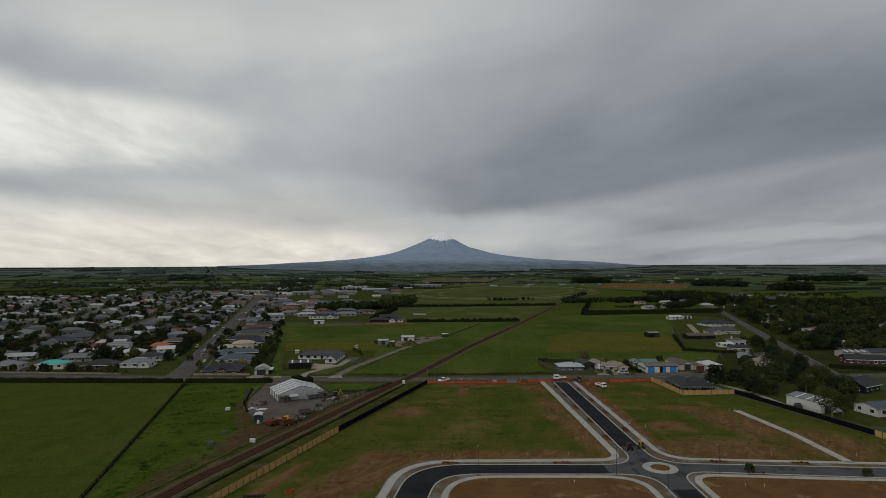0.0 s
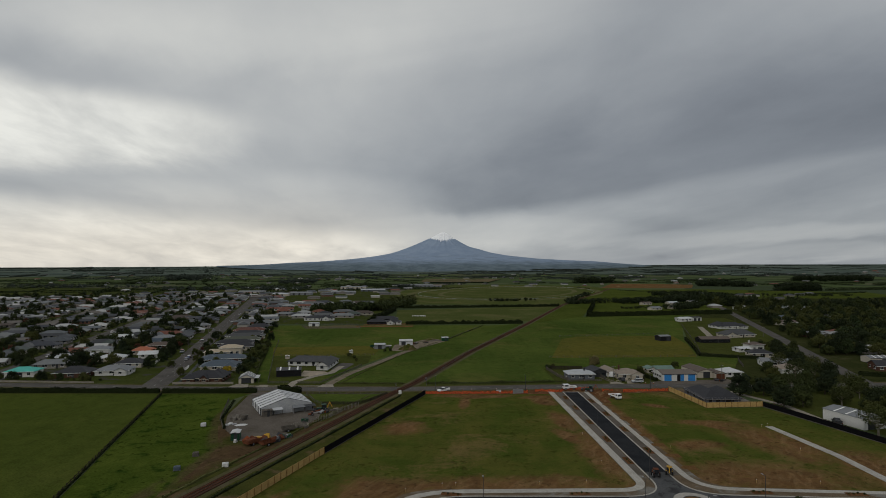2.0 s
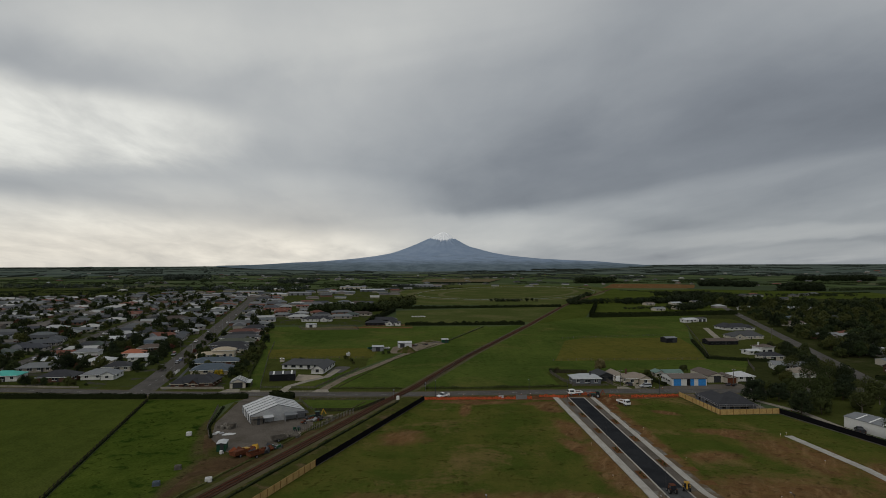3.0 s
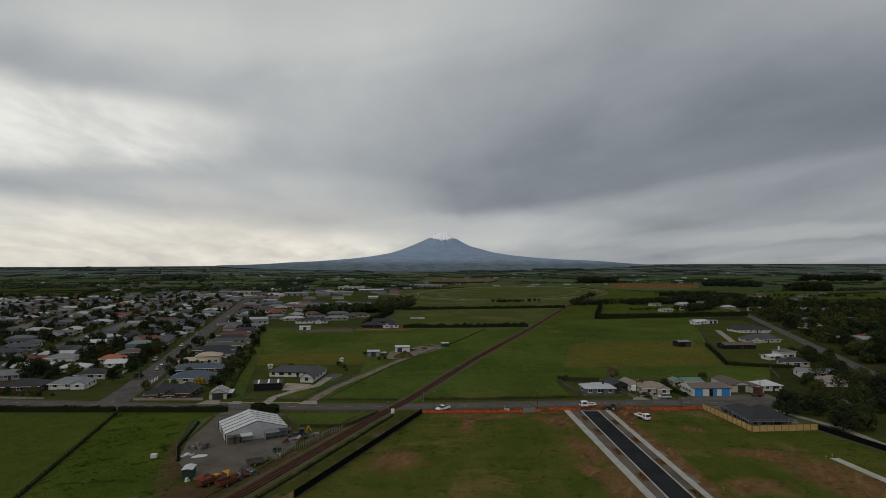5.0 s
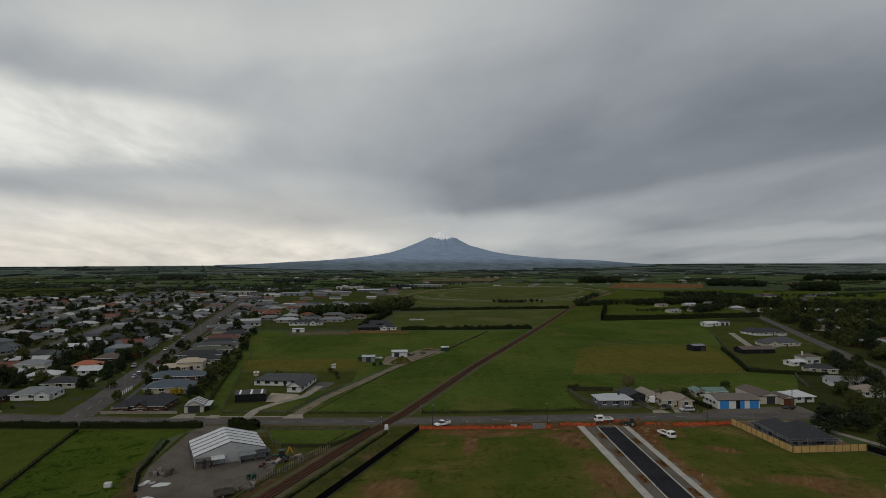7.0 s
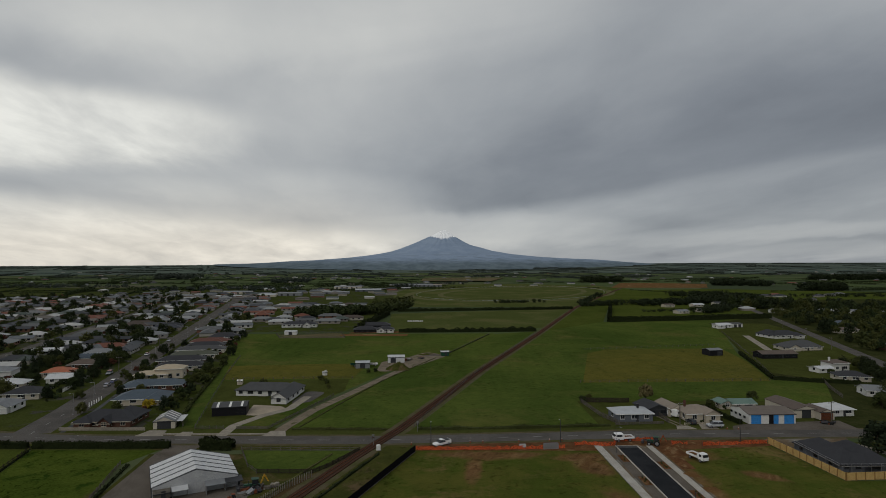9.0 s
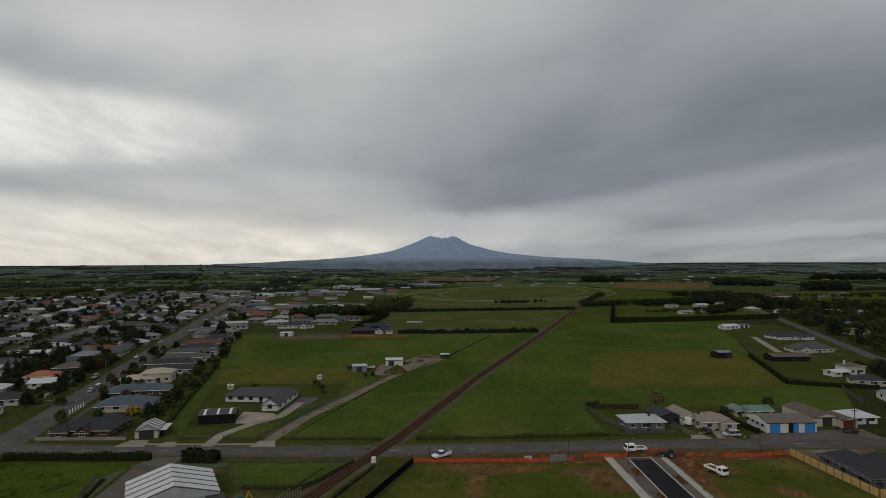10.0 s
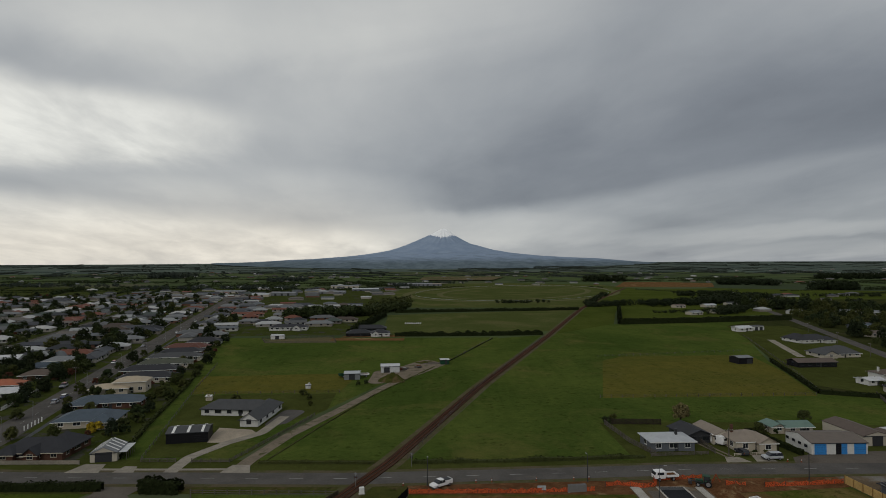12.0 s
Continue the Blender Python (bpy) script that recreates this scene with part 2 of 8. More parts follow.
CONCRETE_OLD = surface("weathered_concrete", (0.35, 0.315, 0.265), (0.27, 0.245, 0.205), 0.3, 2.0, 0.85, bump=0.15, sway=0.3)
APRON = surface("tan_concrete", (0.44, 0.375, 0.295), (0.36, 0.31, 0.245), 0.2, 2.0, 0.85, bump=0.15, sway=0.3)
GRAVEL = surface("yard_gravel", (0.158, 0.138, 0.118), (0.118, 0.103, 0.088), 0.10, 2.0, 0.9, third=(0.10, 0.085, 0.065), share=(0.55, 0.72), third_scale=0.1)
LANE = surface("lane_gravel", (0.240, 0.200, 0.155), (0.180, 0.150, 0.115), 0.3, 2.0, 0.9, third=(0.095, 0.095, 0.045), share=(0.54, 0.66), third_scale=0.25)
BALLAST = surface("rail_ballast", (0.088, 0.050, 0.034), (0.066, 0.040, 0.029), 0.3, 3.0, 0.9)
TRACK_BED = surface("track_formation", (0.12, 0.10, 0.065), (0.085, 0.085, 0.035), 0.2, 1.5, 0.9)


def fields(name, tones, dark, size, patch=0.55):
    """Farm fields: squarish plots of several greens, with darker scrub in uneven patches."""
    m, t, b, pos = base(name, 0.95, 0.0, 0.0)
    cells = t.nodes.new("ShaderNodeTexVoronoi")
    cells.distance = "CHEBYCHEV"
    cells.inputs["Scale"].default_value = 1.0
    plots = t.nodes.new("ShaderNodeMapping")
    plots.vector_type = "TEXTURE"
    plots.inputs["Rotation"].default_value[2] = radians(-20)
    plots.inputs["Scale"].default_value = (size, size * 1.7, 1.0)
    t.links.new(pos, plots.inputs[0])
    t.links.new(plots.outputs[0], cells.inputs["Vector"])
    r = t.nodes.new("ShaderNodeValToRGB")
    r.color_ramp.interpolation = "CONSTANT"
    t.links.new(cells.outputs["Color"], r.inputs[0])
    for k, c in enumerate(tones):
        el = r.color_ramp.elements[k] if k < 2 else r.color_ramp.elements.new(k / len(tones))
        el.position, el.color = k / len(tones), (*c, 1)
    scrub = noise_of(t, pos, 0.02, 6, 0.68, 0.5)
    c = blend(t, scrub.step(0.48, 0.66) * patch, r.outputs[0], dark)
    t.links.new(c, b.inputs["Base Color"])
    return m


# plot greens are greyed, which paints some distance haze into them
FAR_LAND = fields("far_farmland", [(0.056, 0.075, 0.034), (0.070, 0.094, 0.038), (0.060, 0.080, 0.036), (0.080, 0.096, 0.048), (0.050, 0.066, 0.036), (0.094, 0.096, 0.058)], (0.040, 0.052, 0.028), 150)

ROOF = by_object("painted_roof", [(0.070, 0.074, 0.082), (0.107, 0.111, 0.115), (0.041, 0.044, 0.049), (0.180, 0.189, 0.193), (0.164, 0.070, 0.049), (0.082, 0.066, 0.056), (0.131, 0.143, 0.152), (0.074, 0.090, 0.082), (0.394, 0.402, 0.402), (0.057, 0.061, 0.072), (0.139, 0.127, 0.115), (0.082, 0.089, 0.098), (0.053, 0.056, 0.061), (0.123, 0.127, 0.131), (0.44, 0.44, 0.43), (0.28, 0.29, 0.29)], 0.5, grain=0.5)
WALL = by_object("painted_wall", [(0.344, 0.328, 0.295), (0.262, 0.238, 0.205), (0.451, 0.443, 0.418), (0.180, 0.098, 0.070), (0.312, 0.295, 0.271), (0.197, 0.180, 0.164), (0.369, 0.344, 0.287)], 0.75, grain=0.35)


def by_island(m, name):
    """The same colours, picked for each loose piece instead of each object."""
    c = m.copy()
    c.name = name
    t = c.node_tree
    info = next(n for n in t.nodes if n.bl_idname == "ShaderNodeObjectInfo")
    ramp_in = info.outputs["Random"].links[0].to_socket
    t.links.new(t.nodes.new("ShaderNodeNewGeometry").outputs["Random Per Island"], ramp_in)
    t.nodes.remove(info)
    return c


ROOF_FAR, WALL_FAR = by_island(ROOF, "far_painted_roof"), by_island(WALL, "far_painted_wall")
WHITE = plain("white_paint", (0.72, 0.72, 0.70), 0.55, worn=0.15)
GLASS = plain("dark_window_glass", (0.02, 0.023, 0.028), 0.08, worn=0.0, spec=0.6)
DARK_TRIM = plain("dark_trim", (0.04, 0.042, 0.046), 0.5)


def roof_metal(name, c):
    m, t, b, pos = base(name, 0.55, 0.0, 0.05)
    n = noise_of(t, pos, 0.6, 5, 0.6)
    n2 = noise_of(t, pos, 6.0, 3, 0.6)
    t.links.new(blend(t, (n * 0.7 + n2 * 0.3).step(0.35, 0.8) * 0.5, c, [v * 0.55 for v in c]), b.inputs["Base Color"])
    return m


ROOF_DARK = roof_metal("charcoal_roof", (0.042, 0.043, 0.048))
ROOF_GREY = roof_metal("grey_roof", (0.20, 0.21, 0.22))
ROOF_LIGHT = roof_metal("pale_grey_roof", (0.42, 0.44, 0.46))
ROOF_BLUE = roof_metal("blue_grey_roof", (0.082, 0.104, 0.128))
ROOF_TAN = roof_metal("tan_roof", (0.26, 0.22, 0.18))
ROOF_CREAM = roof_metal("cream_roof", (0.42, 0.355, 0.26))
ROOF_GREEN = roof_metal("green_roof", (0.14, 0.21, 0.18))
ROOF_TURQ = roof_metal("turquoise_roof", (0.09, 0.42, 0.36))
ROOF_BROWN = roof_metal("brown_roof", (0.12, 0.095, 0.080))
ROOF_FAWN = roof_metal("fawn_roof", (0.155, 0.132, 0.115))
ROOF_OLIVE = roof_metal("olive_roof", (0.085, 0.092, 0.070))
ROOF_PLUM = roof_metal("dull_red_roof", (0.125, 0.060, 0.048))
ROOF_SLATE = roof_metal("slate_roof", (0.075, 0.077, 0.080))
ROOF_RED = roof_metal("terracotta_roof", (0.36, 0.13, 0.075))
ROOF_SILVER = roof_metal("white_iron_roof", (0.52, 0.53, 0.54))
BRICK = surface("red_brick", (0.135, 0.072, 0.052), (0.100, 0.055, 0.042), 0.8, 6, 0.85, bump=0.1)
CREAM_WALL = plain("cream_wall", (0.46, 0.41, 0.33), 0.7)
GREY_WALL = plain("slate_grey_wall", (0.115, 0.125, 0.145), 0.65)
BLACK_WALL = plain("black_cladding", (0.012, 0.012, 0.014), 0.5)
WHITE_WALL = plain("white_wall", (0.58, 0.58, 0.56), 0.65)
BEIGE_WALL = plain("beige_wall", (0.46, 0.42, 0.35), 0.7)
BLUE_DOOR = plain("blue_door_paint", (0.04, 0.22, 0.55), 0.45)
TIMBER = surface("new_timber", (0.56, 0.38, 0.155), (0.46, 0.31, 0.125), 0.8, 3, 0.75, bump=0.1, sway=0.4)
DARK_TIMBER = surface("dark_fence_timber", (0.050, 0.042, 0.032), (0.036, 0.030, 0.024), 0.8, 3, 0.9, bump=0.1)
POST_TIMBER = surface("brown_post_timber", (0.30, 0.18, 0.07), (0.24, 0.14, 0.055), 0.8, 3, 0.8, bump=0.1)
SLEEPER = surface("dark_sleeper_timber", (0.070, 0.047, 0.035), (0.050, 0.036, 0.028), 0.8, 3, 0.9, bump=0.1)
GREY_POST = surface("silvered_sleeper_timber", (0.27, 0.25, 0.22), (0.17, 0.155, 0.135), 0.8, 3, 0.9, bump=0.1)
OLD_TIMBER = surface("grey_timber", (0.15, 0.135, 0.115), (0.10, 0.09, 0.078), 0.8, 3, 0.85, bump=0.1)
BLACK_CLOTH = plain("black_windbreak", (0.008, 0.008, 0.009), 0.95, worn=0.3, spec=0.02)
ORANGE_MESH = plain("orange_mesh", (0.56, 0.095, 0.030), 0.7, worn=0.5, scale=1.5)
_t = ORANGE_MESH.node_tree
_pos = _t.nodes.new("ShaderNodeNewGeometry").outputs["Position"]
_t.links.new((noise_of(_t, _pos, 4.0, 3, 0.6).step(0.30, 0.62) * 0.55 + 0.38).socket, _t.nodes["Principled BSDF"].inputs["Alpha"])
ORANGE = plain("orange_paint", (0.20, 0.055, 0.022), 0.6, worn=0.7)
YELLOW = plain("yellow_paint", (0.42, 0.24, 0.03), 0.5, worn=0.4)
GREEN_PAINT = plain("green_paint", (0.016, 0.060, 0.034), 0.45, worn=0.4)
RUST = plain("rust", (0.13, 0.045, 0.022), 0.85, worn=0.8)
STEEL = plain("steel", (0.30, 0.30, 0.31), 0.45, 0.6)
DARK_STEEL = plain("dark_steel", (0.05, 0.05, 0.055), 0.5, 0.3)
RUBBER = plain("rubber", (0.018, 0.018, 0.019), 0.85)
CAR_PAINTS = by_object("car_paint", [(0.65, 0.65, 0.66), (0.04, 0.045, 0.05), (0.35, 0.36, 0.38), (0.10, 0.12, 0.20), (0.70, 0.70, 0.69), (0.25, 0.05, 0.04)], 0.25, grain=0.15, spec=0.5)
WHITE_CAR = plain("white_vehicle_paint", (0.75, 0.75, 0.75), 0.3, worn=0.1, spec=0.5)
TARP = surface("white_fabric", (0.60, 0.61, 0.63), (0.68, 0.69, 0.70), 0.5, 2, 0.6, bump=0.1, sway=0.3)
TARP_GREY = surface("grey_fabric", (0.40, 0.41, 0.43), (0.46, 0.47, 0.48), 0.5, 2, 0.6, bump=0.1, sway=0.3)
BARK = surface("bark", (0.10, 0.08, 0.06), (0.06, 0.05, 0.04), 1.0, 5, 0.9)
PALE_BARK = surface("pale_bark", (0.22, 0.20, 0.16), (0.16, 0.14, 0.11), 1.0, 5, 0.9)
LINE_PAINT = plain("road_paint", (0.36, 0.36, 0.345), 0.6, worn=0.8, scale=2)
STOCK_WHITE = plain("white_plastic", (0.55, 0.55, 0.54), 0.5)


def foliage(name, colours):
    m, t, b, pos = base(name, 0.8, 0.0, 0.04)
    r = t.nodes.new("ShaderNodeValToRGB")
    t.links.new(t.nodes.new("ShaderNodeObjectInfo").outputs["Random"], r.inputs[0])
    for k, c in enumerate(colours):
        el = r.color_ramp.elements[k] if k < 2 else r.color_ramp.elements.new(k / len(colours))
        el.position, el.color = k / max(1, len(colours) - 1), (*c, 1)
    isl = t.nodes.new("ShaderNodeNewGeometry").outputs["Random Per Island"]
    c = blend(t, Expr(t, isl), r.outputs[0], (0.60, 0.58, 0.54), "MULTIPLY")
    t.links.new(c, b.inputs["Base Color"])
    return m


LEAF = foliage("tree_leaves", [(0.040, 0.054, 0.020), (0.058, 0.069, 0.021), (0.032, 0.048, 0.020), (0.073, 0.079, 0.024), (0.047, 0.060, 0.023)])
LEAF_OLIVE = foliage("olive_leaves", [(0.074, 0.083, 0.027), (0.090, 0.095, 0.031), (0.064, 0.077, 0.027)])
LEAF_DARK = foliage("dark_conifer_leaves", [(0.022, 0.031, 0.015), (0.030, 0.040, 0.018), (0.025, 0.036, 0.020)])
LEAF_HEDGE = foliage("hedge_leaves", [(0.018, 0.025, 0.009), (0.024, 0.032, 0.011)])
# paler and bluer than the near leaves: distance haze put into the colour
LEAF_HAZED = foliage("far_leaves", [(0.050, 0.064, 0.054), (0.060, 0.074, 0.060)])
LEAF_PALE = foliage("pale_leaves", [(0.20, 0.17, 0.075), (0.15, 0.13, 0.06)])
LEAF_YELLOW = foliage("yellow_leaves", [(0.42, 0.30, 0.02), (0.38, 0.28, 0.03)])
LEAF_RUST = foliage("reddish_leaves", [(0.11, 0.045, 0.03), (0.13, 0.06, 0.04)])


# ---- building helpers ----
rng = random.Random(7)


def part(name, bm, mat, parent=None, label=""):
    me = bpy.data.meshes.new(name)
    bm.to_mesh(me)
    bm.free()
    me.materials.append(mat)
    ob = new(name, me)
    ob.parent = parent
    return tagged(ob, label) if label else ob


def raw(name, verts, faces, mat, parent=None, label=""):
    me = bpy.data.meshes.new(name)
    me.from_pydata([tuple(v) for v in verts], [], faces)
    me.materials.append(mat)
    ob = new(name, me)
    ob.parent = parent
    return tagged(ob, label) if label else ob


def thing(name, x, y, turn, label, category, group="", z=0.0):
    ob = new(name)
    ob.empty_display_size = 0.5
    ob.matrix_basis = pose(x, y, z, 0, 0, turn)
    return tagged(ob, label, category, group)


def box(bm, x0, y0, z0, x1, y1, z1, m=None, bevel=0.0):
    c = [bm.verts.new((x, y, z)) for z in (z0, z1) for x, y in ((x0, y0), (x1, y0), (x1, y1), (x0, y1))]
    f = [bm.faces.new([c[i] for i in q]) for q in ((3, 2, 1, 0), (4, 5, 6, 7), (0, 1, 5, 4), (1, 2, 6, 5), (2, 3, 7, 6), (3, 0, 4, 7))]
    if bevel:
        r = bmesh.ops.bevel(bm, geom=list({e for q in f for e in q.edges}), offset=bevel, segments=2, affect="EDGES", profile=0.5)
        c = list({v for q in r["faces"] for v in q.verts} | {v for v in c if v.is_valid})
    if m:
        bmesh.ops.transform(bm, matrix=m, verts=c)
    return c


def boxes(*specs, bevel=0.0):
    bm = bmesh.new()
    for s in specs:
        box(bm, *s, bevel=bevel)
    return bm


def cylinder(bm, r, h, m, r2=None, n=12):
    return bmesh.ops.create_cone(bm, cap_ends=True, segments=n, radius1=r, radius2=r if r2 is None else r2, depth=h, matrix=m)


def prism(bm, outline, y0, y1):
    """A profile in x and z, pushed from y0 to y1."""
    a = [bm.verts.new((x, y0, z)) for x, z in outline]
    b = [bm.verts.new((x, y1, z)) for x, z in outline]
    n = len(outline)
    bm.faces.new(a)
    bm.faces.new(b[::-1])
    for k in range(n):
        bm.faces.new((a[k], b[k], b[(k + 1) % n], a[(k + 1) % n]))


def rounded(points, radii, closed=False, steps=8):
    """A polyline whose corners are turned into arcs."""
    pts = [Vector(p) for p in points]
    res = []
    for k, p in enumerate(pts):
        r = radii[k] if isinstance(radii, (list, tuple)) else radii
        if r <= 0 or (not closed and k in (0, len(pts) - 1)):
            res.append(p)
            continue
        a, c = (pts[k - 1] - p).normalized(), (pts[(k + 1) % len(pts)] - p).normalized()
        half = a.angle(c) / 2
        d = r / math.tan(half)
        p0, p1 = p + a * d, p + c * d
        for s in range(steps + 1):
            u = s / steps
            q = p0 * (1 - u) ** 2 + p * 2 * u * (1 - u) + p1 * u * u
            res.append(q)
    return res


def strip(points, width, closed=False, shift=0.0):
    """Left and right edges of a band along a polyline."""
    pts = [Vector(p) for p in points]
    n, left, right = len(pts), [], []
    for k in range(n):
        a = pts[k - 1] if k or closed else pts[k]
        c = pts[(k + 1) % n] if k < n - 1 or closed else pts[k]
        d = (c - a).normalized()
        nrm = Vector((-d.y, d.x))
        left.append(pts[k] + nrm * (shift + width / 2))
        right.append(pts[k] + nrm * (shift - width / 2))
    return left, right


def band(name, points, width, z, mat, parent=None, thick=0.0, shift=0.0, closed=False):
    left, right = strip(points, width, closed, shift)
    n = len(left)
    v = [(*p, z) for p in left] + [(*p, z) for p in right]
    loop = range(n if closed else n - 1)
    f = [(k, n + k, n + (k + 1) % n, (k + 1) % n) for k in loop]
    if thick:
        v += [(*p, z - thick) for p in left] + [(*p, z - thick) for p in right]
        f += [(2 * n + k, k, (k + 1) % n, 2 * n + (k + 1) % n) for k in loop]
        f += [(n + k, 3 * n + k, 3 * n + (k + 1) % n, n + (k + 1) % n) for k in loop]
    return raw(name, v, f, mat, parent)


def zone(name, outline, z, mat, label="", thick=0.0):
    bm = bmesh.new()
    vs = [bm.verts.new((*p[:2], z)) for p in outline]
    f = bm.faces.new(vs)
    f.normal_update()
    if f.normal.z < 0:
        f.normal_flip()
    bmesh.ops.triangulate(bm, faces=[f])
    ob = part(name, bm, mat)
    return tagged(ob, label or name.replace("_", " "), "ground", kind="structure")


# distant country at the mountain's foot, its haze painted in as blue-green
HAZED_FOOTHILL = fields("far_foothills", [(0.074, 0.096, 0.078), (0.094, 0.118, 0.092), (0.066, 0.086, 0.076), (0.104, 0.122, 0.104), (0.082, 0.106, 0.086)], (0.050, 0.066, 0.060), 230, 0.75)


# ---- the land ----
def land(x, y):
    r = math.hypot(x, y)
    u = min(max((r - 1500) / 3200, 0), 1)
    wave = 4 * u * noise.noise(Vector((x / 700, y / 500, 3.0))) + 1.2 * u * noise.noise(Vector((x / 160, y / 160, 8.0)))
    return (37.5 + 20 * x / max(r, 1)) * u * u * (3 - 2 * u) + wave


def build_ground():
    radii = [0, 60, 150, 300, 500, 750, 1000, 1250] + [1450 + 66 * k for k in range(51)]
    n = 240
    verts, faces = [(0, 0, 0)], []
    for r in radii[1:]:
        for k in range(n):
            a = 2 * math.pi * k / n
            x, y = r * math.cos(a), r * math.sin(a)
            verts.append((x, y, land(x, y)))
    for k in range(n):
        faces.append((0, 1 + k, 1 + (k + 1) % n))
    for j in range(len(radii) - 2):
        for k in range(n):
            a, b = 1 + j * n + k, 1 + j * n + (k + 1) % n
            faces.append((a, a + n, b + n, b))
    ob = raw("ground", verts, faces, FAR_LAND)
    # ground beyond 2450 m takes the haze-tinted field colours
    ob.data.materials.append(HAZED_FOOTHILL)
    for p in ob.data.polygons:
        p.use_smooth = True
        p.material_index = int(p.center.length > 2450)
    tagged(ob, "flat green farmland rising gently into the distance", "ground", kind="structure")


build_ground()

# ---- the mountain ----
HAZED_ROCK, _t, _b, _pos = base("mountain_rock", 0.95, 0.0, 0.0)
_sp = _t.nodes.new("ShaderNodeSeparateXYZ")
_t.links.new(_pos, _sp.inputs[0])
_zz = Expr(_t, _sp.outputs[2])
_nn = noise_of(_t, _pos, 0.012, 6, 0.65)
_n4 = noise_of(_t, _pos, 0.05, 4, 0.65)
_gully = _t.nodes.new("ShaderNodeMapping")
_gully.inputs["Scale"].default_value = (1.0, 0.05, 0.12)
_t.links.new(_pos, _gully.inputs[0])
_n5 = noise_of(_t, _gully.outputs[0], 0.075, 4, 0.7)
# slope tones are haze-blue: distance haze is painted into the rock colour
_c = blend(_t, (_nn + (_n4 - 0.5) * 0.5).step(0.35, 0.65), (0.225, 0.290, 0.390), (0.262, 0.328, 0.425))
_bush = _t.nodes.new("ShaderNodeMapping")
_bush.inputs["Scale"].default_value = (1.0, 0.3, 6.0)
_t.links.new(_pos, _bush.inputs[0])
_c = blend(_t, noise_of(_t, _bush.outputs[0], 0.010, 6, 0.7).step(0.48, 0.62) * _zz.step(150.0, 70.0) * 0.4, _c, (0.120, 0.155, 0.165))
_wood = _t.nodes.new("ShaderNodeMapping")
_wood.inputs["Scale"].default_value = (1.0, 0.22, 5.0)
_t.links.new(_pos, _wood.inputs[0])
# woodland mottling on the lower flank, tinted with the same painted haze
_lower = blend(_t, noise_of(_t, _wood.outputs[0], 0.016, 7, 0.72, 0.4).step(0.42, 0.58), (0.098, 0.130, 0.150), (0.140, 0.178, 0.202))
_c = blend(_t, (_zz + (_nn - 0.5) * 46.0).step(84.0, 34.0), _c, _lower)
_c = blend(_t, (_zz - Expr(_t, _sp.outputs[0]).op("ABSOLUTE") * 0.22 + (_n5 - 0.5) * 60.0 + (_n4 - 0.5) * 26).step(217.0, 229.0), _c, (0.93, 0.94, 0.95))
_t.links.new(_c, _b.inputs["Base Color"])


def plain_rise(x, y):
    u = min(max((math.hypot(x, y) - 1500) / 3200, 0), 1)
    return 40 * u * u * (3 - 2 * u)


def build_mountain():
    d, k_m = 4450.0, 4.30
    left = ([0, 5, 11, 17, 24, 39, 49, 64, 79, 94, 114, 134, 164, 184, 224, 300, 420], [57.5, 56, 53, 49.5, 46, 39, 34.5, 28.5, 23, 18.5, 15, 12, 8.5, 7, 4, 1, -3])
    right = ([0, 5, 11, 16, 31, 46, 66, 86, 116, 166, 216, 270, 340, 420], [57.5, 55.5, 51.5, 47, 38, 30.5, 25.5, 20, 15, 10, 7.2, 5.0, 2.8, 0])
    n, verts, faces = 300, [], []
    radii = [3 * 1.047 ** k for k in range(138)]
    for r in radii:
        for k in range(n):
            a = math.pi + math.pi * k / (n - 1)
            w = (1 + math.cos(a)) / 2
            h = 50 + k_m * ((1 - w) * float(np.interp(r / k_m, *left)) + w * float(np.interp(r / k_m, *right)))
            x, q = r * math.cos(a), min(r / 120, 1) * max(0, (h - 60) / 230)
            rib = noise.noise(Vector((math.cos(a) * 9, math.sin(a) * 9, r / 500))) * 9
            crag = noise.noise(Vector((x / 14, r * math.sin(a) / 14, 1))) * 1.6 * min(1, r / 60)
            y = d + r * math.sin(a)
            verts.append((x, y, plain_rise(x, y) - 2 + max(0, h + 2 - 40) * min(1, max(0, (1640 - r) / 500)) + q * rib + crag * max(0, (h - 120) / 180)))
    for j in range(len(radii) - 1):
        for k in range(n - 1):
            faces.append((j * n + k, j * n + k + 1, (j + 1) * n + k + 1, (j + 1) * n + k))
    ob = raw("backdrop", verts, faces, HAZED_ROCK)
    for p in ob.data.polygons:
        p.use_smooth = True
    tagged(ob, "distant snow-capped volcanic cone with haze painted in blue-grey", "mountain", kind="structure")


build_mountain()

STUBBLE = surface("stubble", (0.17, 0.135, 0.080), (0.13, 0.11, 0.062), 0.02, 0.3, third=(0.085, 0.095, 0.045), share=(0.5, 0.62), third_scale=0.012)
TURF = surface("course_turf", (0.072, 0.088, 0.026), (0.090, 0.104, 0.034), 0.02, 0.3, third=(0.115, 0.116, 0.044), share=(0.5, 0.66), third_scale=0.02)
# darker than the lawns: tree shade is put into this ground colour
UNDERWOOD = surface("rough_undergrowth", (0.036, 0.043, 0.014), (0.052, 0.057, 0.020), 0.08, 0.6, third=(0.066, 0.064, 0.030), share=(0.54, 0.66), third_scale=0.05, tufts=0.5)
# ---- paddocks and lots ----
def street_x(y, k=0):
    return -118 - 0.262 * (y - 262) - 78 * k


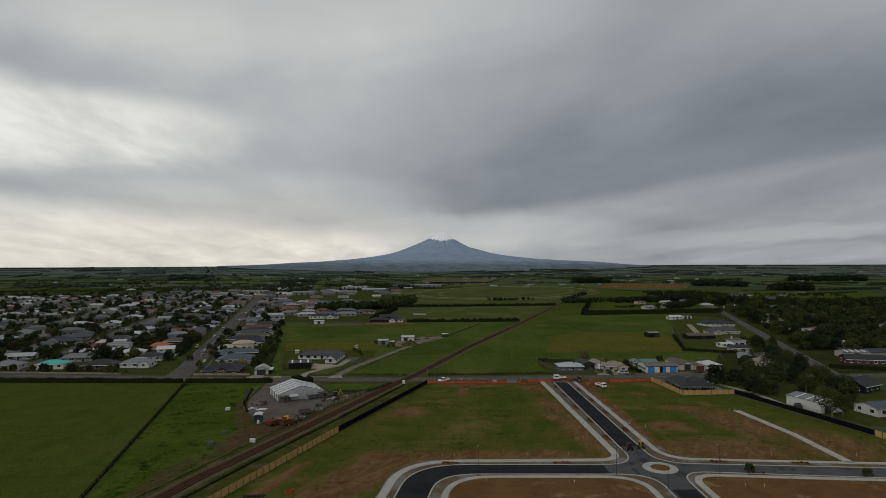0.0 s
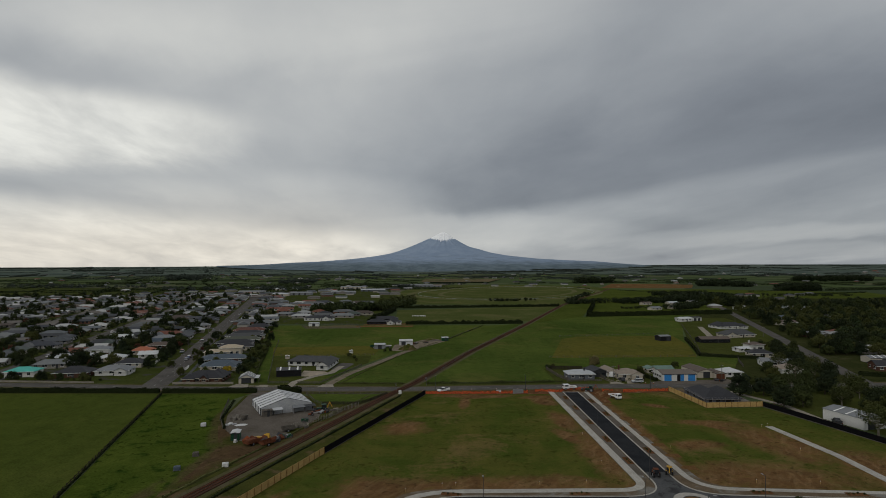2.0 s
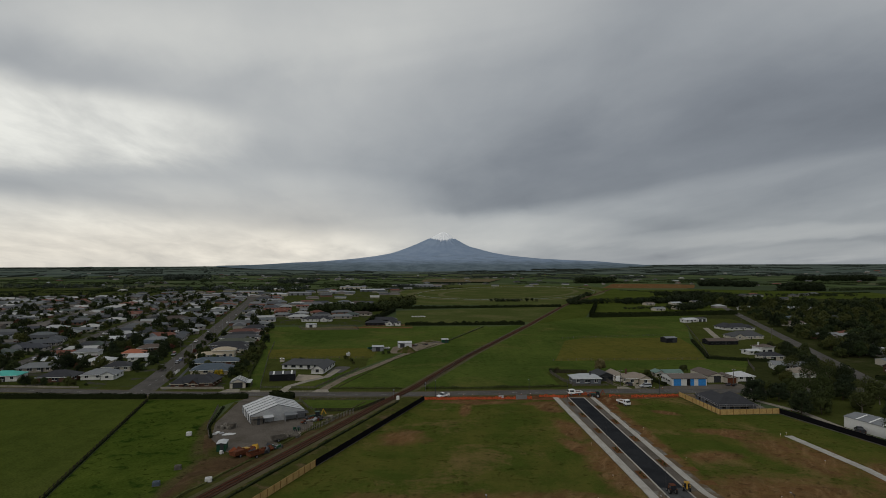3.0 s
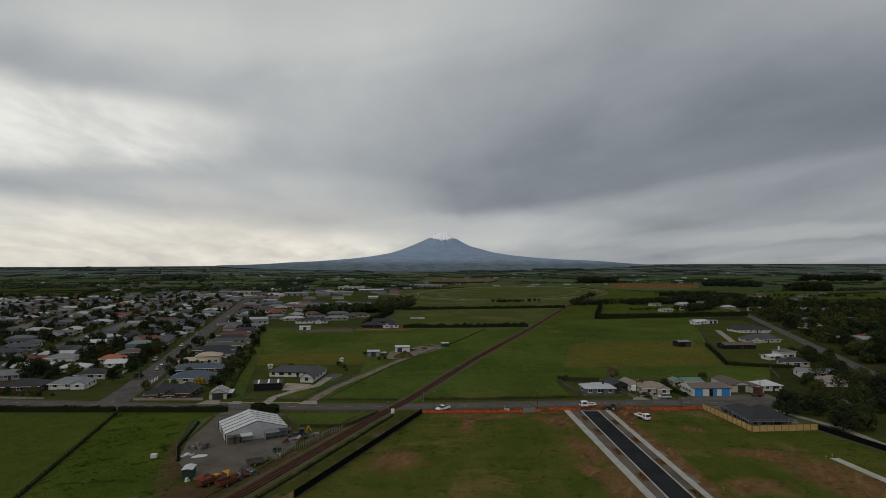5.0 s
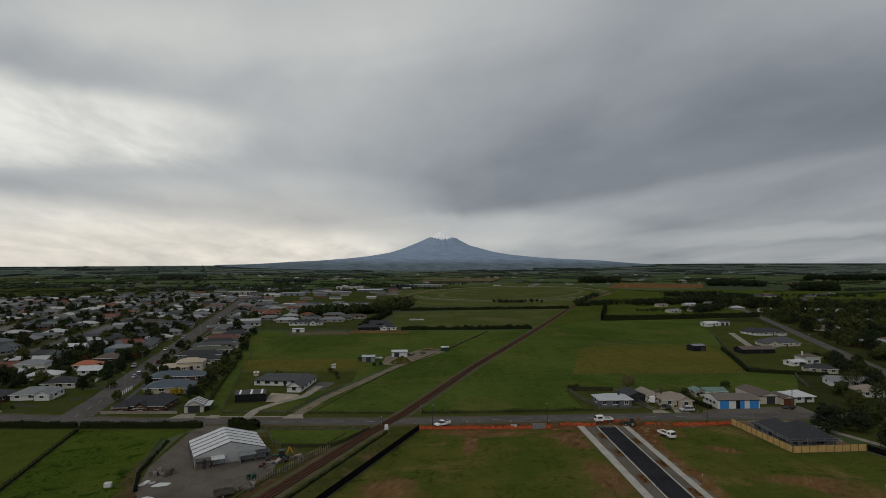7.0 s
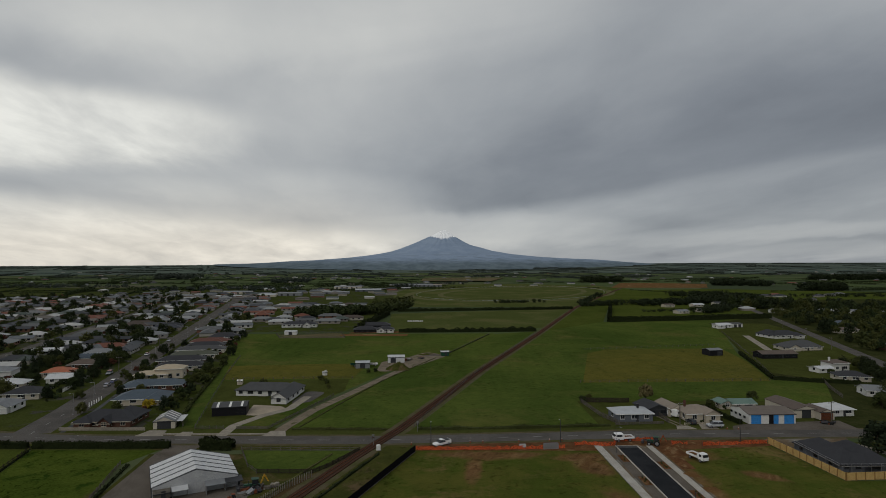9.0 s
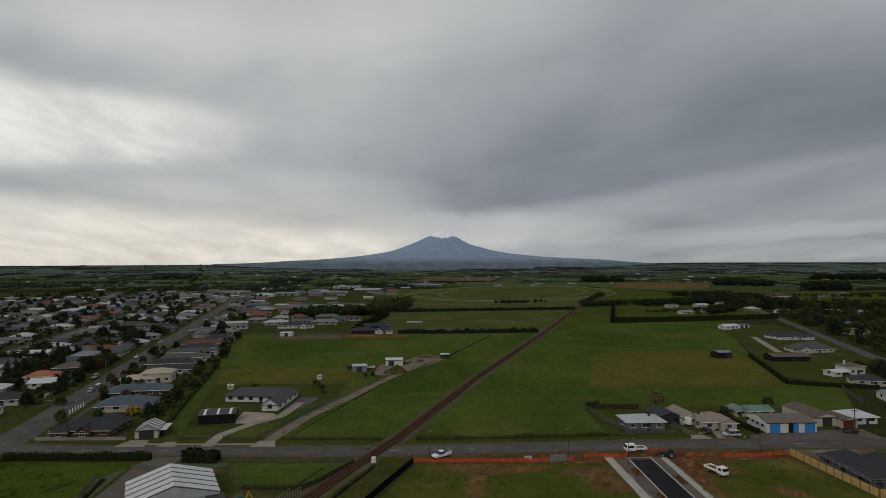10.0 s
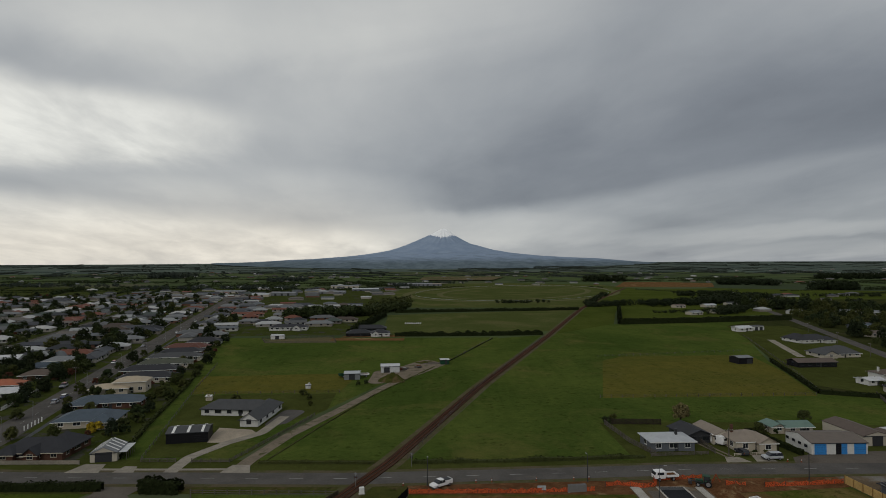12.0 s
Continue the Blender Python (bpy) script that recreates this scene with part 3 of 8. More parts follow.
zone("town_ground", [(-70, 262), (-92, 342), (-136, 485), (-136, 500), (-60, 505), (-55, 640), (-50, 760), (-60, 900), (-100, 1150), (-1100, 1250), (-900, 262)], 0.01, TOWN_GROUND, "mown lawns and yards of the town")
zone("far_paddock", [(140, 715), (300, 640), (420, 860), (700, 880), (760, 1060), (500, 1180), (150, 1060)], 0.006, GRASS_DARK, "dark green far paddock")
zone("east_gardens", [(109, 262), (150, 318), (139, 336), (162, 404), (190, 480), (215, 560), (300, 640), (420, 860), (700, 880), (620, 262)], 0.012, UNDERWOOD, "rough grass under the trees, its shade painted dark")
zone("house_lawns", [(146, 352), (190, 480), (215, 560), (262, 560), (240, 440), (200, 340), (165, 330)], 0.0165, LAWN, "lawns round the roadside houses")
zone("central_paddock", [(-45, 264), (-40, 290), (-28, 336), (0, 396), (34, 490), (66, 505), (14, 352), (-14, 264)], 0.02, GRASS, "mown green paddock beside the railway")
zone("house_paddock", [(-78.6, 264), (-86.8, 293), (-93, 320), (-99, 347), (-110.4, 389), (-140, 490), (36, 494), (3, 396), (-24, 352), (-42, 300), (-50, 264)], 0.015, GRASS, "green paddock round the farmhouse")
zone("dry_paddock", [(-92, 334), (-101.5, 367), (-60, 372), (-36, 374), (-38, 338)], 0.03, GRASS_DRY, "olive dry strip of paddock")
zone("front_lawn", [(-74, 266), (-91, 332.5), (-39, 336), (-37.5, 312), (-56, 282), (-62, 266)], 0.032, LAWN, "mown lawn round the farmhouse")
zone("north_paddock", [(-40, 505), (-50, 648), (136, 712), (75, 528)], 0.02, TURF, "green paddock between hedges")
zone("east_paddock", [(-8, 264), (48, 264), (48, 297), (110, 298), (137, 293), (157, 328), (139, 334), (160, 405), (190, 480), (215, 560), (290, 620), (134, 572), (88, 560), (20, 352)], 0.02, GRASS, "wide green cattle paddock")
zone("east_paddock_dry", [(58, 329), (137, 332), (152, 380), (160, 424), (92, 419), (79, 406)], 0.034, GRASS_DRY, "paler grazed part of the paddock")
zone("rail_side_paddock", [(70, 506), (134, 574), (180, 722), (200, 760), (345, 1150), (345, 1200), (320, 1200), (146, 735), (140, 712)], 0.021, GRASS_DARK, "green paddock strip beside the railway")
zone("roadside_verge", [(-75, 255), (-15, 255), (50, 260), (135, 262), (135, 300), (110, 304), (48, 304), (48, 268), (-8, 264), (-75, 264)], 0.011, LAWN, "grassy roadside verge and gardens")
zone("near_gap", [(-420, 243), (-70, 243), (-70, 250), (-420, 262)], 0.012, LAWN, "grass verge under the roadside hedge")
zone("south_verge", [(-76, 243), (-50, 243.2), (-24, 243.4), (-6.5, 242), (-6.5, 249), (-76, 250)], 0.0135, ROUGH_GRASS, "rough worn verge beside the road")
zone("yard_entry", [(-73, 241), (-65.5, 241), (-63.5, 250), (-74, 250)], 0.043, GRAVEL, "gravel entry of the yard")
zone("site_ground", [(89.6, 249), (90, 254), (114, 255), (112.5, 249), (112, 224.4), (92.2, 222.8)], 0.017, VERGE_BASE, "stony bare ground round the unfinished house")
zone("north_verge", [(-138, 257), (-75, 255), (-75, 264), (-138, 264)], 0.0125, LAWN, "mown verge before the garden walls")
zone("paddock_corner", [(108, 300), (140, 300), (155, 331), (141, 336), (128, 320)], 0.016, GRASS, "green corner of the cattle paddock")
zone("fenced_yard", [(-113.4, 485), (-71.3, 496), (-64, 470), (-106, 467)], 0.024, STUBBLE, "worn fenced yard by the houses")
zone("earth_bank", [(-70, 479), (-24, 479), (-24, 490), (-69, 490)], 0.03, EARTH, "strip of bare brown earth")
zone("east_drive", [(203, 483), (207, 482), (186, 417), (182, 418)], 0.04, CONCRETE_OLD, "pale concrete driveway")
zone("hedged_paddock", [(140, 578), (288, 626), (250, 700), (180, 720)], 0.02, GRASS_DARK, "small hedged paddock")
zone("racecourse_turf", [(-50, 735), (150, 735), (340, 1180), (330, 1330), (150, 1440), (-60, 1360), (-80, 1000)], 0.02, TURF, "racecourse turf")
zone("ploughed_field", [(330, 1230), (520, 1230), (640, 1500), (430, 1500)], 0.05, EARTH, "ploughed red-brown field")
zone("stubble_field", [(-60, 1560), (120, 1560), (190, 1900), (-60, 1900)], 2.6, STUBBLE, "pale stubble field")
zone("west_paddock", [(-420, 243), (-108.5, 243), (-76.6, 124), (-62, 70), (-106, -30), (-420, -30)], 0.02, GRASS_DARK, "even dark green paddock")
zone("lush_paddock", [(-107.5, 243), (-74, 243), (-78, 232), (-71, 204), (-61, 178), (-60, 160), (-62, 140), (-67, 118), (-66, 92), (-62.5, 72), (-76.2, 124)], 0.022, GRASS_LUSH, "lush green paddock")
zone("yard_margin", [(-75, 240), (-22, 240), (-30, 222), (-45, 181), (-57, 145), (-65.5, 116), (-62, 140), (-60, 160), (-61, 178), (-71, 204)], 0.026, ROUGH_GRASS, "rough worn grass round the yard")
zone("rail_corridor", [(-7.6, 243.5), (-31.2, 174), (-48.6, 126), (-66, 70), (-94, -30), (-112, -30), (-84, 70), (-65.5, 116), (-57, 145), (-45, 181), (-30, 222), (-22, 243.5)], 0.028, ROUGH_GRASS, "rough grass of the railway corridor")
zone("corner_paddock", [(-52.4, 243), (-21.4, 242.4), (-27.4, 230), (-30, 226.6), (-43, 226.6), (-46.6, 230.6)], 0.03, GRASS, "small fenced paddock")
zone("gravel_yard", rounded([(-74, 244), (-67, 244), (-52, 229), (-41, 217), (-40, 208), (-47, 190), (-56, 182), (-66, 196), (-71, 212)], 4, True), 0.04, GRAVEL, "grey gravel yard beside the tent shed")
zone("west_lot", [(-7.5, 243), (41, 243), (44.5, 150), (3, 149), (-8, 143), (-16, 118), (-34, -30), (-94, -30), (-66, 70), (-48.5, 126), (-31, 174)], 0.018, LOT_GRASS, "worn grass building lot")
zone("east_lot", [(57, 243), (89, 247), (91.5, 222), (112, 223), (126, 170), (130, 146), (58, 150)], 0.018, LOT_GRASS, "worn grass building lot")
zone("south_lot", [(-1, 139), (50, 139), (46, -30), (-24, -30), (-4, 124)], 0.024, EARTH, "bare brown building platform")
zone("south_east_lot", [(56.4, 140.8), (116, 135.6), (190, 120), (190, -30), (56, -30)], 0.024, EARTH, "bare brown building platform")
zone("roadworks_ground", [(-7, 243), (41, 243), (56, 243), (89, 247), (90, 253), (50, 251.5), (20, 249.5), (-7, 248)], 0.035, EARTH_DARK, "dug earth verge beside the road")
zone("park_grass", [(112, 250), (175, 258), (178, 180), (132, 180)], 0.016, LAWN, "mown grass under trees")

# ---- roads ----
main_line = rounded([(-900, 330), (-420, 277), (-150, 257.2), (-100, 252.2), (-20, 251.8), (15, 254.2), (60, 257.8), (110, 258.6), (166, 260), (400, 275), (900, 300)], [0, 60, 60, 30, 20, 20, 20, 20, 20, 60, 0])
tagged(band("road", main_line, 7.0, 0.06, ASPHALT), "grey chip-seal country road", "road", kind="structure")
tagged(band("road_shoulder", main_line, 10.0, 0.045, TRACK_BED), "worn gravel shoulder of the road", "road", kind="structure")


def dashes(line, every, length, width, z, parent_label, skip=0, shift=0.0, lo=-1e9, hi=1e9):
    """Painted dashes along a polyline, as one sheet of road paint."""
    verts, faces, run = [], [], 0.0
    for a, b in zip(line, line[1:]):
        d = b - a
        ln = d.length
        d = d / max(ln, 1e-6)
        nrm = Vector((-d.y, d.x))
        s = (-run) % every
        while s < ln:
            p, q = a + d * s + nrm * shift, a + d * min(s + length, ln) + nrm * shift
            if lo < p.x < hi:
                k = len(verts)
                verts += [(*(p + nrm * width / 2), z), (*(p - nrm * width / 2), z), (*(q - nrm * width / 2), z), (*(q + nrm * width / 2), z)]
                faces.append((k, k + 1, k + 2, k + 3))
            s += every
        run += ln
    ob = raw("road_marking", verts, faces, LINE_PAINT)
    tagged(ob, parent_label, "road marking", kind="structure")


dashes(main_line, 10.0, 3.0, 0.14, 0.066, "white dashed centre line on the road", lo=-400, hi=400)
dashes(main_line, 400.0, 400.0, 0.10, 0.066, "white edge line on the road", shift=3.1, lo=-150, hi=160)
dashes(main_line, 400.0, 400.0, 0.10, 0.066, "white edge line on the road", shift=-3.1, lo=-150, hi=160)

for k in range(9):
    line = [Vector((street_x(y, k), y)) for y in range(262 + 2 * k, 1000 - 30 * k, 20)]
    line[0].y = 257 + 4 * k
    tagged(band("road", line, 10.5 if k == 0 else 7.5, 0.05 + 0.001 * k, ASPHALT), "grey suburban street", "road", kind="structure")
    tagged(band("footpath", line, 1.4, 0.055 + 0.001 * k, BASECOURSE, shift=-8.2), "grey sealed footpath", "footpath", kind="structure")
    if k < 2:
        dashes(line, 10.0, 3.0, 0.14, 0.062 + 0.001 * k, "white dashed centre line on the street")
for y in (470, 640, 810):
    tagged(band("road", [Vector((street_x(y) - 4 - 30 * j, y - 6 * j)) for j in range(24)], 7.5, 0.049 + y * 1e-6, ASPHALT), "grey suburban cross street", "road", kind="structure")
right_line = [Vector((177 + 0.337 * (y - 262), y)) for y in range(255, 900, 30)]
tagged(band("road", right_line, 7.0, 0.055, ASPHALT), "grey tree-lined country road", "road", kind="structure")

new_outline = rounded([(47.0, 247), (48.6, 145.3), (-7.5, 145.3), (-29.6, -10), (-23.6, -10), (-1.0, 138.8), (50.2, 138.8), (48.1, -10), (55.0, -10), (56.8, 140.9), (116, 135.4), (116, 142.7), (54.2, 146.6), (52.8, 247)],
                      [0, 9, 16, 0, 0, 11, 8, 0, 0, 7, 0, 0, 9, 0], True)
zone("verge_base", rounded([(41, 247), (44.4, 149.9), (-11, 149.2), (-34.2, -10), (-21.2, -10), (3.4, 136.4), (45, 136.4), (45.1, -10), (57.8, -10), (59.8, 137.6), (116, 133.2), (116, 147), (60, 151), (57.2, 247)], [0, 3, 14, 0, 0, 9, 8, 0, 0, 5, 0, 0, 8, 0], True), 0.04, VERGE_BASE, "graded earth and gravel verges of the new street")
zone("new_road", new_outline, 0.05, BASECOURSE, "freshly sealed grey street")
zone("new_road_strip", [(47.1, 245.5), (48.3, 160), (53.7, 160), (52.7, 245.5)], 0.056, ASPHALT_NEW, "fresh black asphalt street")
zone("new_road_south", [(48.4, -10), (54.7, -10), (56.2, 129.5), (51.0, 129.5)], 0.056, ASPHALT_NEW, "fresh black asphalt street")
zone("new_road_bend", rounded([(40, 145.2), (-7.4, 145.2), (-29.5, -10), (-23.7, -10), (-1.1, 138.9), (40, 138.9)], [0, 16, 0, 0, 11, 0], True), 0.056, ASPHALT_NEW, "fresh black asphalt street")
tagged(band("kerb", new_outline, 0.35, 0.15, CONCRETE, thick=0.15, closed=True), "pale concrete kerb", "kerb", kind="structure")
PATHS = [
    (rounded([(42.2, 247), (45.6, 149.0), (-10.0, 147.6), (-32.0, -10)], [0, 6, 17, 0]), 2.0),
    (rounded([(56.0, 247), (57.4, 149.9), (116, 146.0)], [0, 9, 0]), 1.6),
    (rounded([(-20.7, -10), (2.2, 137.2), (46.6, 137.2), (46.4, -10)], [0, 12, 9, 0]), 1.5),
    (rounded([(56.6, -10), (58.8, 138.6), (116, 134.2)], [0, 6, 0]), 1.6),
    ([(100.4, 199), (103.2, 172), (102.8, 147)], 2.3),
]
for line, w in PATHS:
    tagged(band("footpath", [Vector(p) for p in line], w, 0.12, CONCRETE, thick=0.12), "pale new concrete footpath", "footpath", kind="structure")
zone("street_verge", [(44.2, 245), (46.7, 245), (47.9, 158), (46.2, 158)], 0.045, GRAVEL, "grey gravel verge of the new street")
zone("street_verge", [(53.1, 245), (55.1, 245), (56.4, 158), (54.1, 158)], 0.045, GRAVEL, "grey gravel verge of the new street")


def roundabout():
    t = thing("roundabout", 53.4, 143.2, 0, "small roundabout with a concrete ring and an earth centre", "roundabout")
    bm = bmesh.new()
    for r0, r1, z0, z1 in ((2.3, 4.2, 0.16, 0.10),):
        a = [bm.verts.new((r0 * math.cos(2 * math.pi * k / 40), r0 * math.sin(2 * math.pi * k / 40), z0)) for k in range(40)]
        b = [bm.verts.new((r1 * math.cos(2 * math.pi * k / 40), r1 * math.sin(2 * math.pi * k / 40), z1)) for k in range(40)]
        c = [bm.verts.new((r1 * math.cos(2 * math.pi * k / 40), r1 * math.sin(2 * math.pi * k / 40), 0.0)) for k in range(40)]
        for k in range(40):
            j = (k + 1) % 40
            bm.faces.new((a[k], b[k], b[j], a[j]))
            bm.faces.new((b[k], c[k], c[j], b[j]))
    part("ring", bm, CONCRETE, t)
    bm = bmesh.new()
    cylinder(bm, 2.35, 0.3, pose(0, 0, 0.12), 1.6, 28)
    part("centre", bm, EARTH, t, "brown earth centre")


roundabout()

# ---- railway ----
rail_line = rounded([(-102, -30), (-75, 70), (-57.5, 135), (-40.2, 184), (-22, 237), (-12.2, 262), (14.7, 347), (68.6, 499), (144.5, 724), (215, 900), (340, 1200)], [0, 20, 20, 30, 30, 30, 60, 90, 90, 90, 0])
tagged(band("rail_margin", rail_line, 6.5, 0.038, TRACK_BED), "rough grassy railway margin", "railway", kind="structure")
tagged(band("rail_bed", rail_line, 3.1, 0.25, BALLAST, thick=0.25), "brown ballast bed of the railway", "railway", kind="structure")
for s in (-0.55, 0.55):
    tagged(band("rail", rail_line, 0.10, 0.42, RUST, thick=0.16, shift=s), "rusty steel rail", "rail", kind="structure")


def sleepers():
    verts, faces, run = [], [], 0.0
    for a, b in zip(rail_line, rail_line[1:]):
        d = b - a
        ln = d.length
        d = d / max(ln, 1e-6)
        nrm = Vector((-d.y, d.x))
        s = (-run) % 0.7
        while s < ln and a.y + d.y * s < 420:
            p = a + d * s
            k = len(verts)
            for z in (0.2, 0.29):
                verts += [(*(p + nrm * 1.05 * i + d * 0.11 * j), z) for i, j in ((-1, -1), (1, -1), (1, 1), (-1, 1))]
            faces += [(k + 4, k + 5, k + 6, k + 7)] + [(k + i, k + (i + 1) % 4, k + 4 + (i + 1) % 4, k + 4 + i) for i in range(4)]
            s += 0.7
        run += ln
    tagged(raw("sleeper", verts, faces, SLEEPER), "dark weathered railway sleepers", "sleepers", kind="stuff")


sleepers()


# ---- plants ----
def leaf_cloud(lobes, count, size, seed, squash=0.8):
    """Leaf sprays: small tilted quads spread over and inside a set of lobes."""
    r = np.random.RandomState(seed)
    lobes = np.array(lobes, float)
    vol = lobes[:, 3] ** 2
    pick = r.choice(len(lobes), count, p=vol / vol.sum())
    d = r.normal(size=(count, 3))
    d /= np.linalg.norm(d, axis=1)[:, None]
    rad = lobes[pick, 3] * (0.55 + 0.5 * r.rand(count) ** 0.6)
    c = lobes[pick, :3] + d * rad[:, None] * (1, 1, squash)
    nrm = d + r.normal(size=(count, 3)) * 0.34 + (0, 0, 0.35)
    nrm /= np.linalg.norm(nrm, axis=1)[:, None]
    a = np.cross(nrm, r.normal(size=(count, 3)))
    a /= np.linalg.norm(a, axis=1)[:, None]
    b = np.cross(nrm, a)
    s = size * (0.6 + 0.8 * r.rand(count))[:, None]
    w = s * (0.5 + 0.4 * r.rand(count))[:, None]
    v = np.stack([c - a * s, c - b * w * 0.9 + nrm * s * 0.25, c + a * s, c + b * w], 1).reshape(-1, 3)
    f = np.arange(count * 4).reshape(-1, 4)
    return v, f


def mesh_from(name, v, f, mat):
    me = bpy.data.meshes.new(name)
    me.vertices.add(len(v))
    me.vertices.foreach_set("co", np.asarray(v, np.float32).ravel())
    me.loops.add(f.size)
    me.loops.foreach_set("vertex_index", f.ravel().astype(np.int32))
    me.polygons.add(len(f))
    me.polygons.foreach_set("loop_start", np.arange(0, f.size, 4, dtype=np.int32))
    me.update(calc_edges=True)
    me.validate()
    me.materials.append(mat)
    return me


def limb_mesh(name, limbs, mat):
    bm = bmesh.new()
    for p, q, r0, r1 in limbs:
        p, q = Vector(p), Vector(q)
        d = q - p
        m = Matrix.Translation((p + q) / 2) @ d.to_track_quat("Z", "Y").to_matrix().to_4x4()
        cylinder(bm, r0, d.length, m, r1, 7)
    me = bpy.data.meshes.new(name)
    bm.to_mesh(me)
    bm.free()
    me.materials.append(mat)
    return me


def tree_kind(seed, height, spread, lobes, count, leaf, mat, bark, squash=0.8, bare=0.3, column=False):
    r = random.Random(seed)
    pts = []
    for k in range(lobes):
        a = k * 2.4 + r.uniform(-0.4, 0.4)
        u = (k + 0.5) / lobes
        if column:
            z = height * (bare + (1 - bare) * u)
            rad = spread * (1.05 - u) * 0.8 + 0.3
            pts.append((r.uniform(-0.2, 0.2) * spread, r.uniform(-0.2, 0.2) * spread, z - rad * 0.4, rad))
        else:
            z = height * (bare + (0.86 - bare) * (0.15 + 0.85 * u) * r.uniform(0.85, 1.1))
            off = spread * 0.70 * math.sin(min(1, 0.25 + 1.1 * (1 - u)) * math.pi / 2) * r.uniform(0.6, 1.1)
            pts.append((off * math.cos(a), off * math.sin(a), z, spread * r.uniform(0.20, 0.44)))
    limbs = [((0, 0, -0.1), (0.1, 0, height * 0.55), height * 0.032, height * 0.018)]
    for x, y, z, rad in pts[: 7]:
        limbs.append(((0, 0, height * r.uniform(0.2, 0.4)), (x * 0.9, y * 0.9, z), height * 0.014, height * 0.005))
    v, f = leaf_cloud(pts, count, leaf, seed, squash)
    v[:, 2] = np.maximum(v[:, 2], 0.25)
    return limb_mesh("trunk", limbs, bark), mesh_from("crown", v, f, mat)


KINDS = {
    "round": tree_kind(1, 7.0, 3.9, 20, 1700, 0.33, LEAF, BARK, 0.85, 0.16),
    "broad": tree_kind(2, 8.0, 5.2, 26, 2100, 0.37, LEAF, BARK, 0.75, 0.14),
    "tall": tree_kind(3, 11.5, 4.4, 26, 2100, 0.37, LEAF, BARK, 0.9, 0.14),
    "dark": tree_kind(4, 9.5, 4.8, 24, 2000, 0.38, LEAF_DARK, BARK, 0.85, 0.12),
    "conifer": tree_kind(5, 11.0, 3.2, 9, 1300, 0.38, LEAF_DARK, BARK, 0.9, 0.06, True),
    "open": tree_kind(6, 10.0, 4.6, 24, 1100, 0.27, LEAF, PALE_BARK, 0.8, 0.32),
    "olive": tree_kind(11, 8.5, 4.6, 22, 1900, 0.35, LEAF_OLIVE, BARK, 0.85, 0.14),
    "shrub": tree_kind(7, 2.8, 1.9, 8, 700, 0.24, LEAF, BARK, 0.8, 0.08),
    "pale": tree_kind(8, 6.0, 3.2, 10, 1200, 0.30, LEAF_PALE, BARK, 0.9, 0.35),
    "yellow": tree_kind(9, 2.7, 2.2, 8, 700, 0.24, LEAF_YELLOW, BARK, 0.8, 0.1),
    "rust": tree_kind(10, 4.6, 2.8, 8, 800, 0.32, LEAF_RUST, BARK, 0.8, 0.14),
}
TREE_LABEL = {"round": "rounded green garden tree in leaf", "broad": "broad spreading green tree", "tall": "tall leafy green tree", "dark": "dense dark evergreen tree",
              "conifer": "dark narrow evergreen conifer tree", "olive": "olive-green leafy spreading tree", "open": "thinly leaved tree with pale limbs", "shrub": "low green garden shrub", "pale": "tree with pale cream-coloured crown",
              "yellow": "bright yellow flowering shrub", "rust": "tree with reddish-brown leaves"}


def tree(kind, x, y, size=1.0, group="garden trees", z=0.0):
    name = "shrub" if kind in ("shrub", "yellow") else "tree"
    t = thing(name, x, y, rng.uniform(0, 360), TREE_LABEL[kind], name, group, z - 0.05)
    t.scale = (size * rng.uniform(0.9, 1.12), size * rng.uniform(0.9, 1.12), size * rng.uniform(0.9, 1.1))
    for part_name, me in zip(("trunk", "crown"), KINDS[kind]):
        ob = new(part_name, me)
        ob.parent = t
    return t


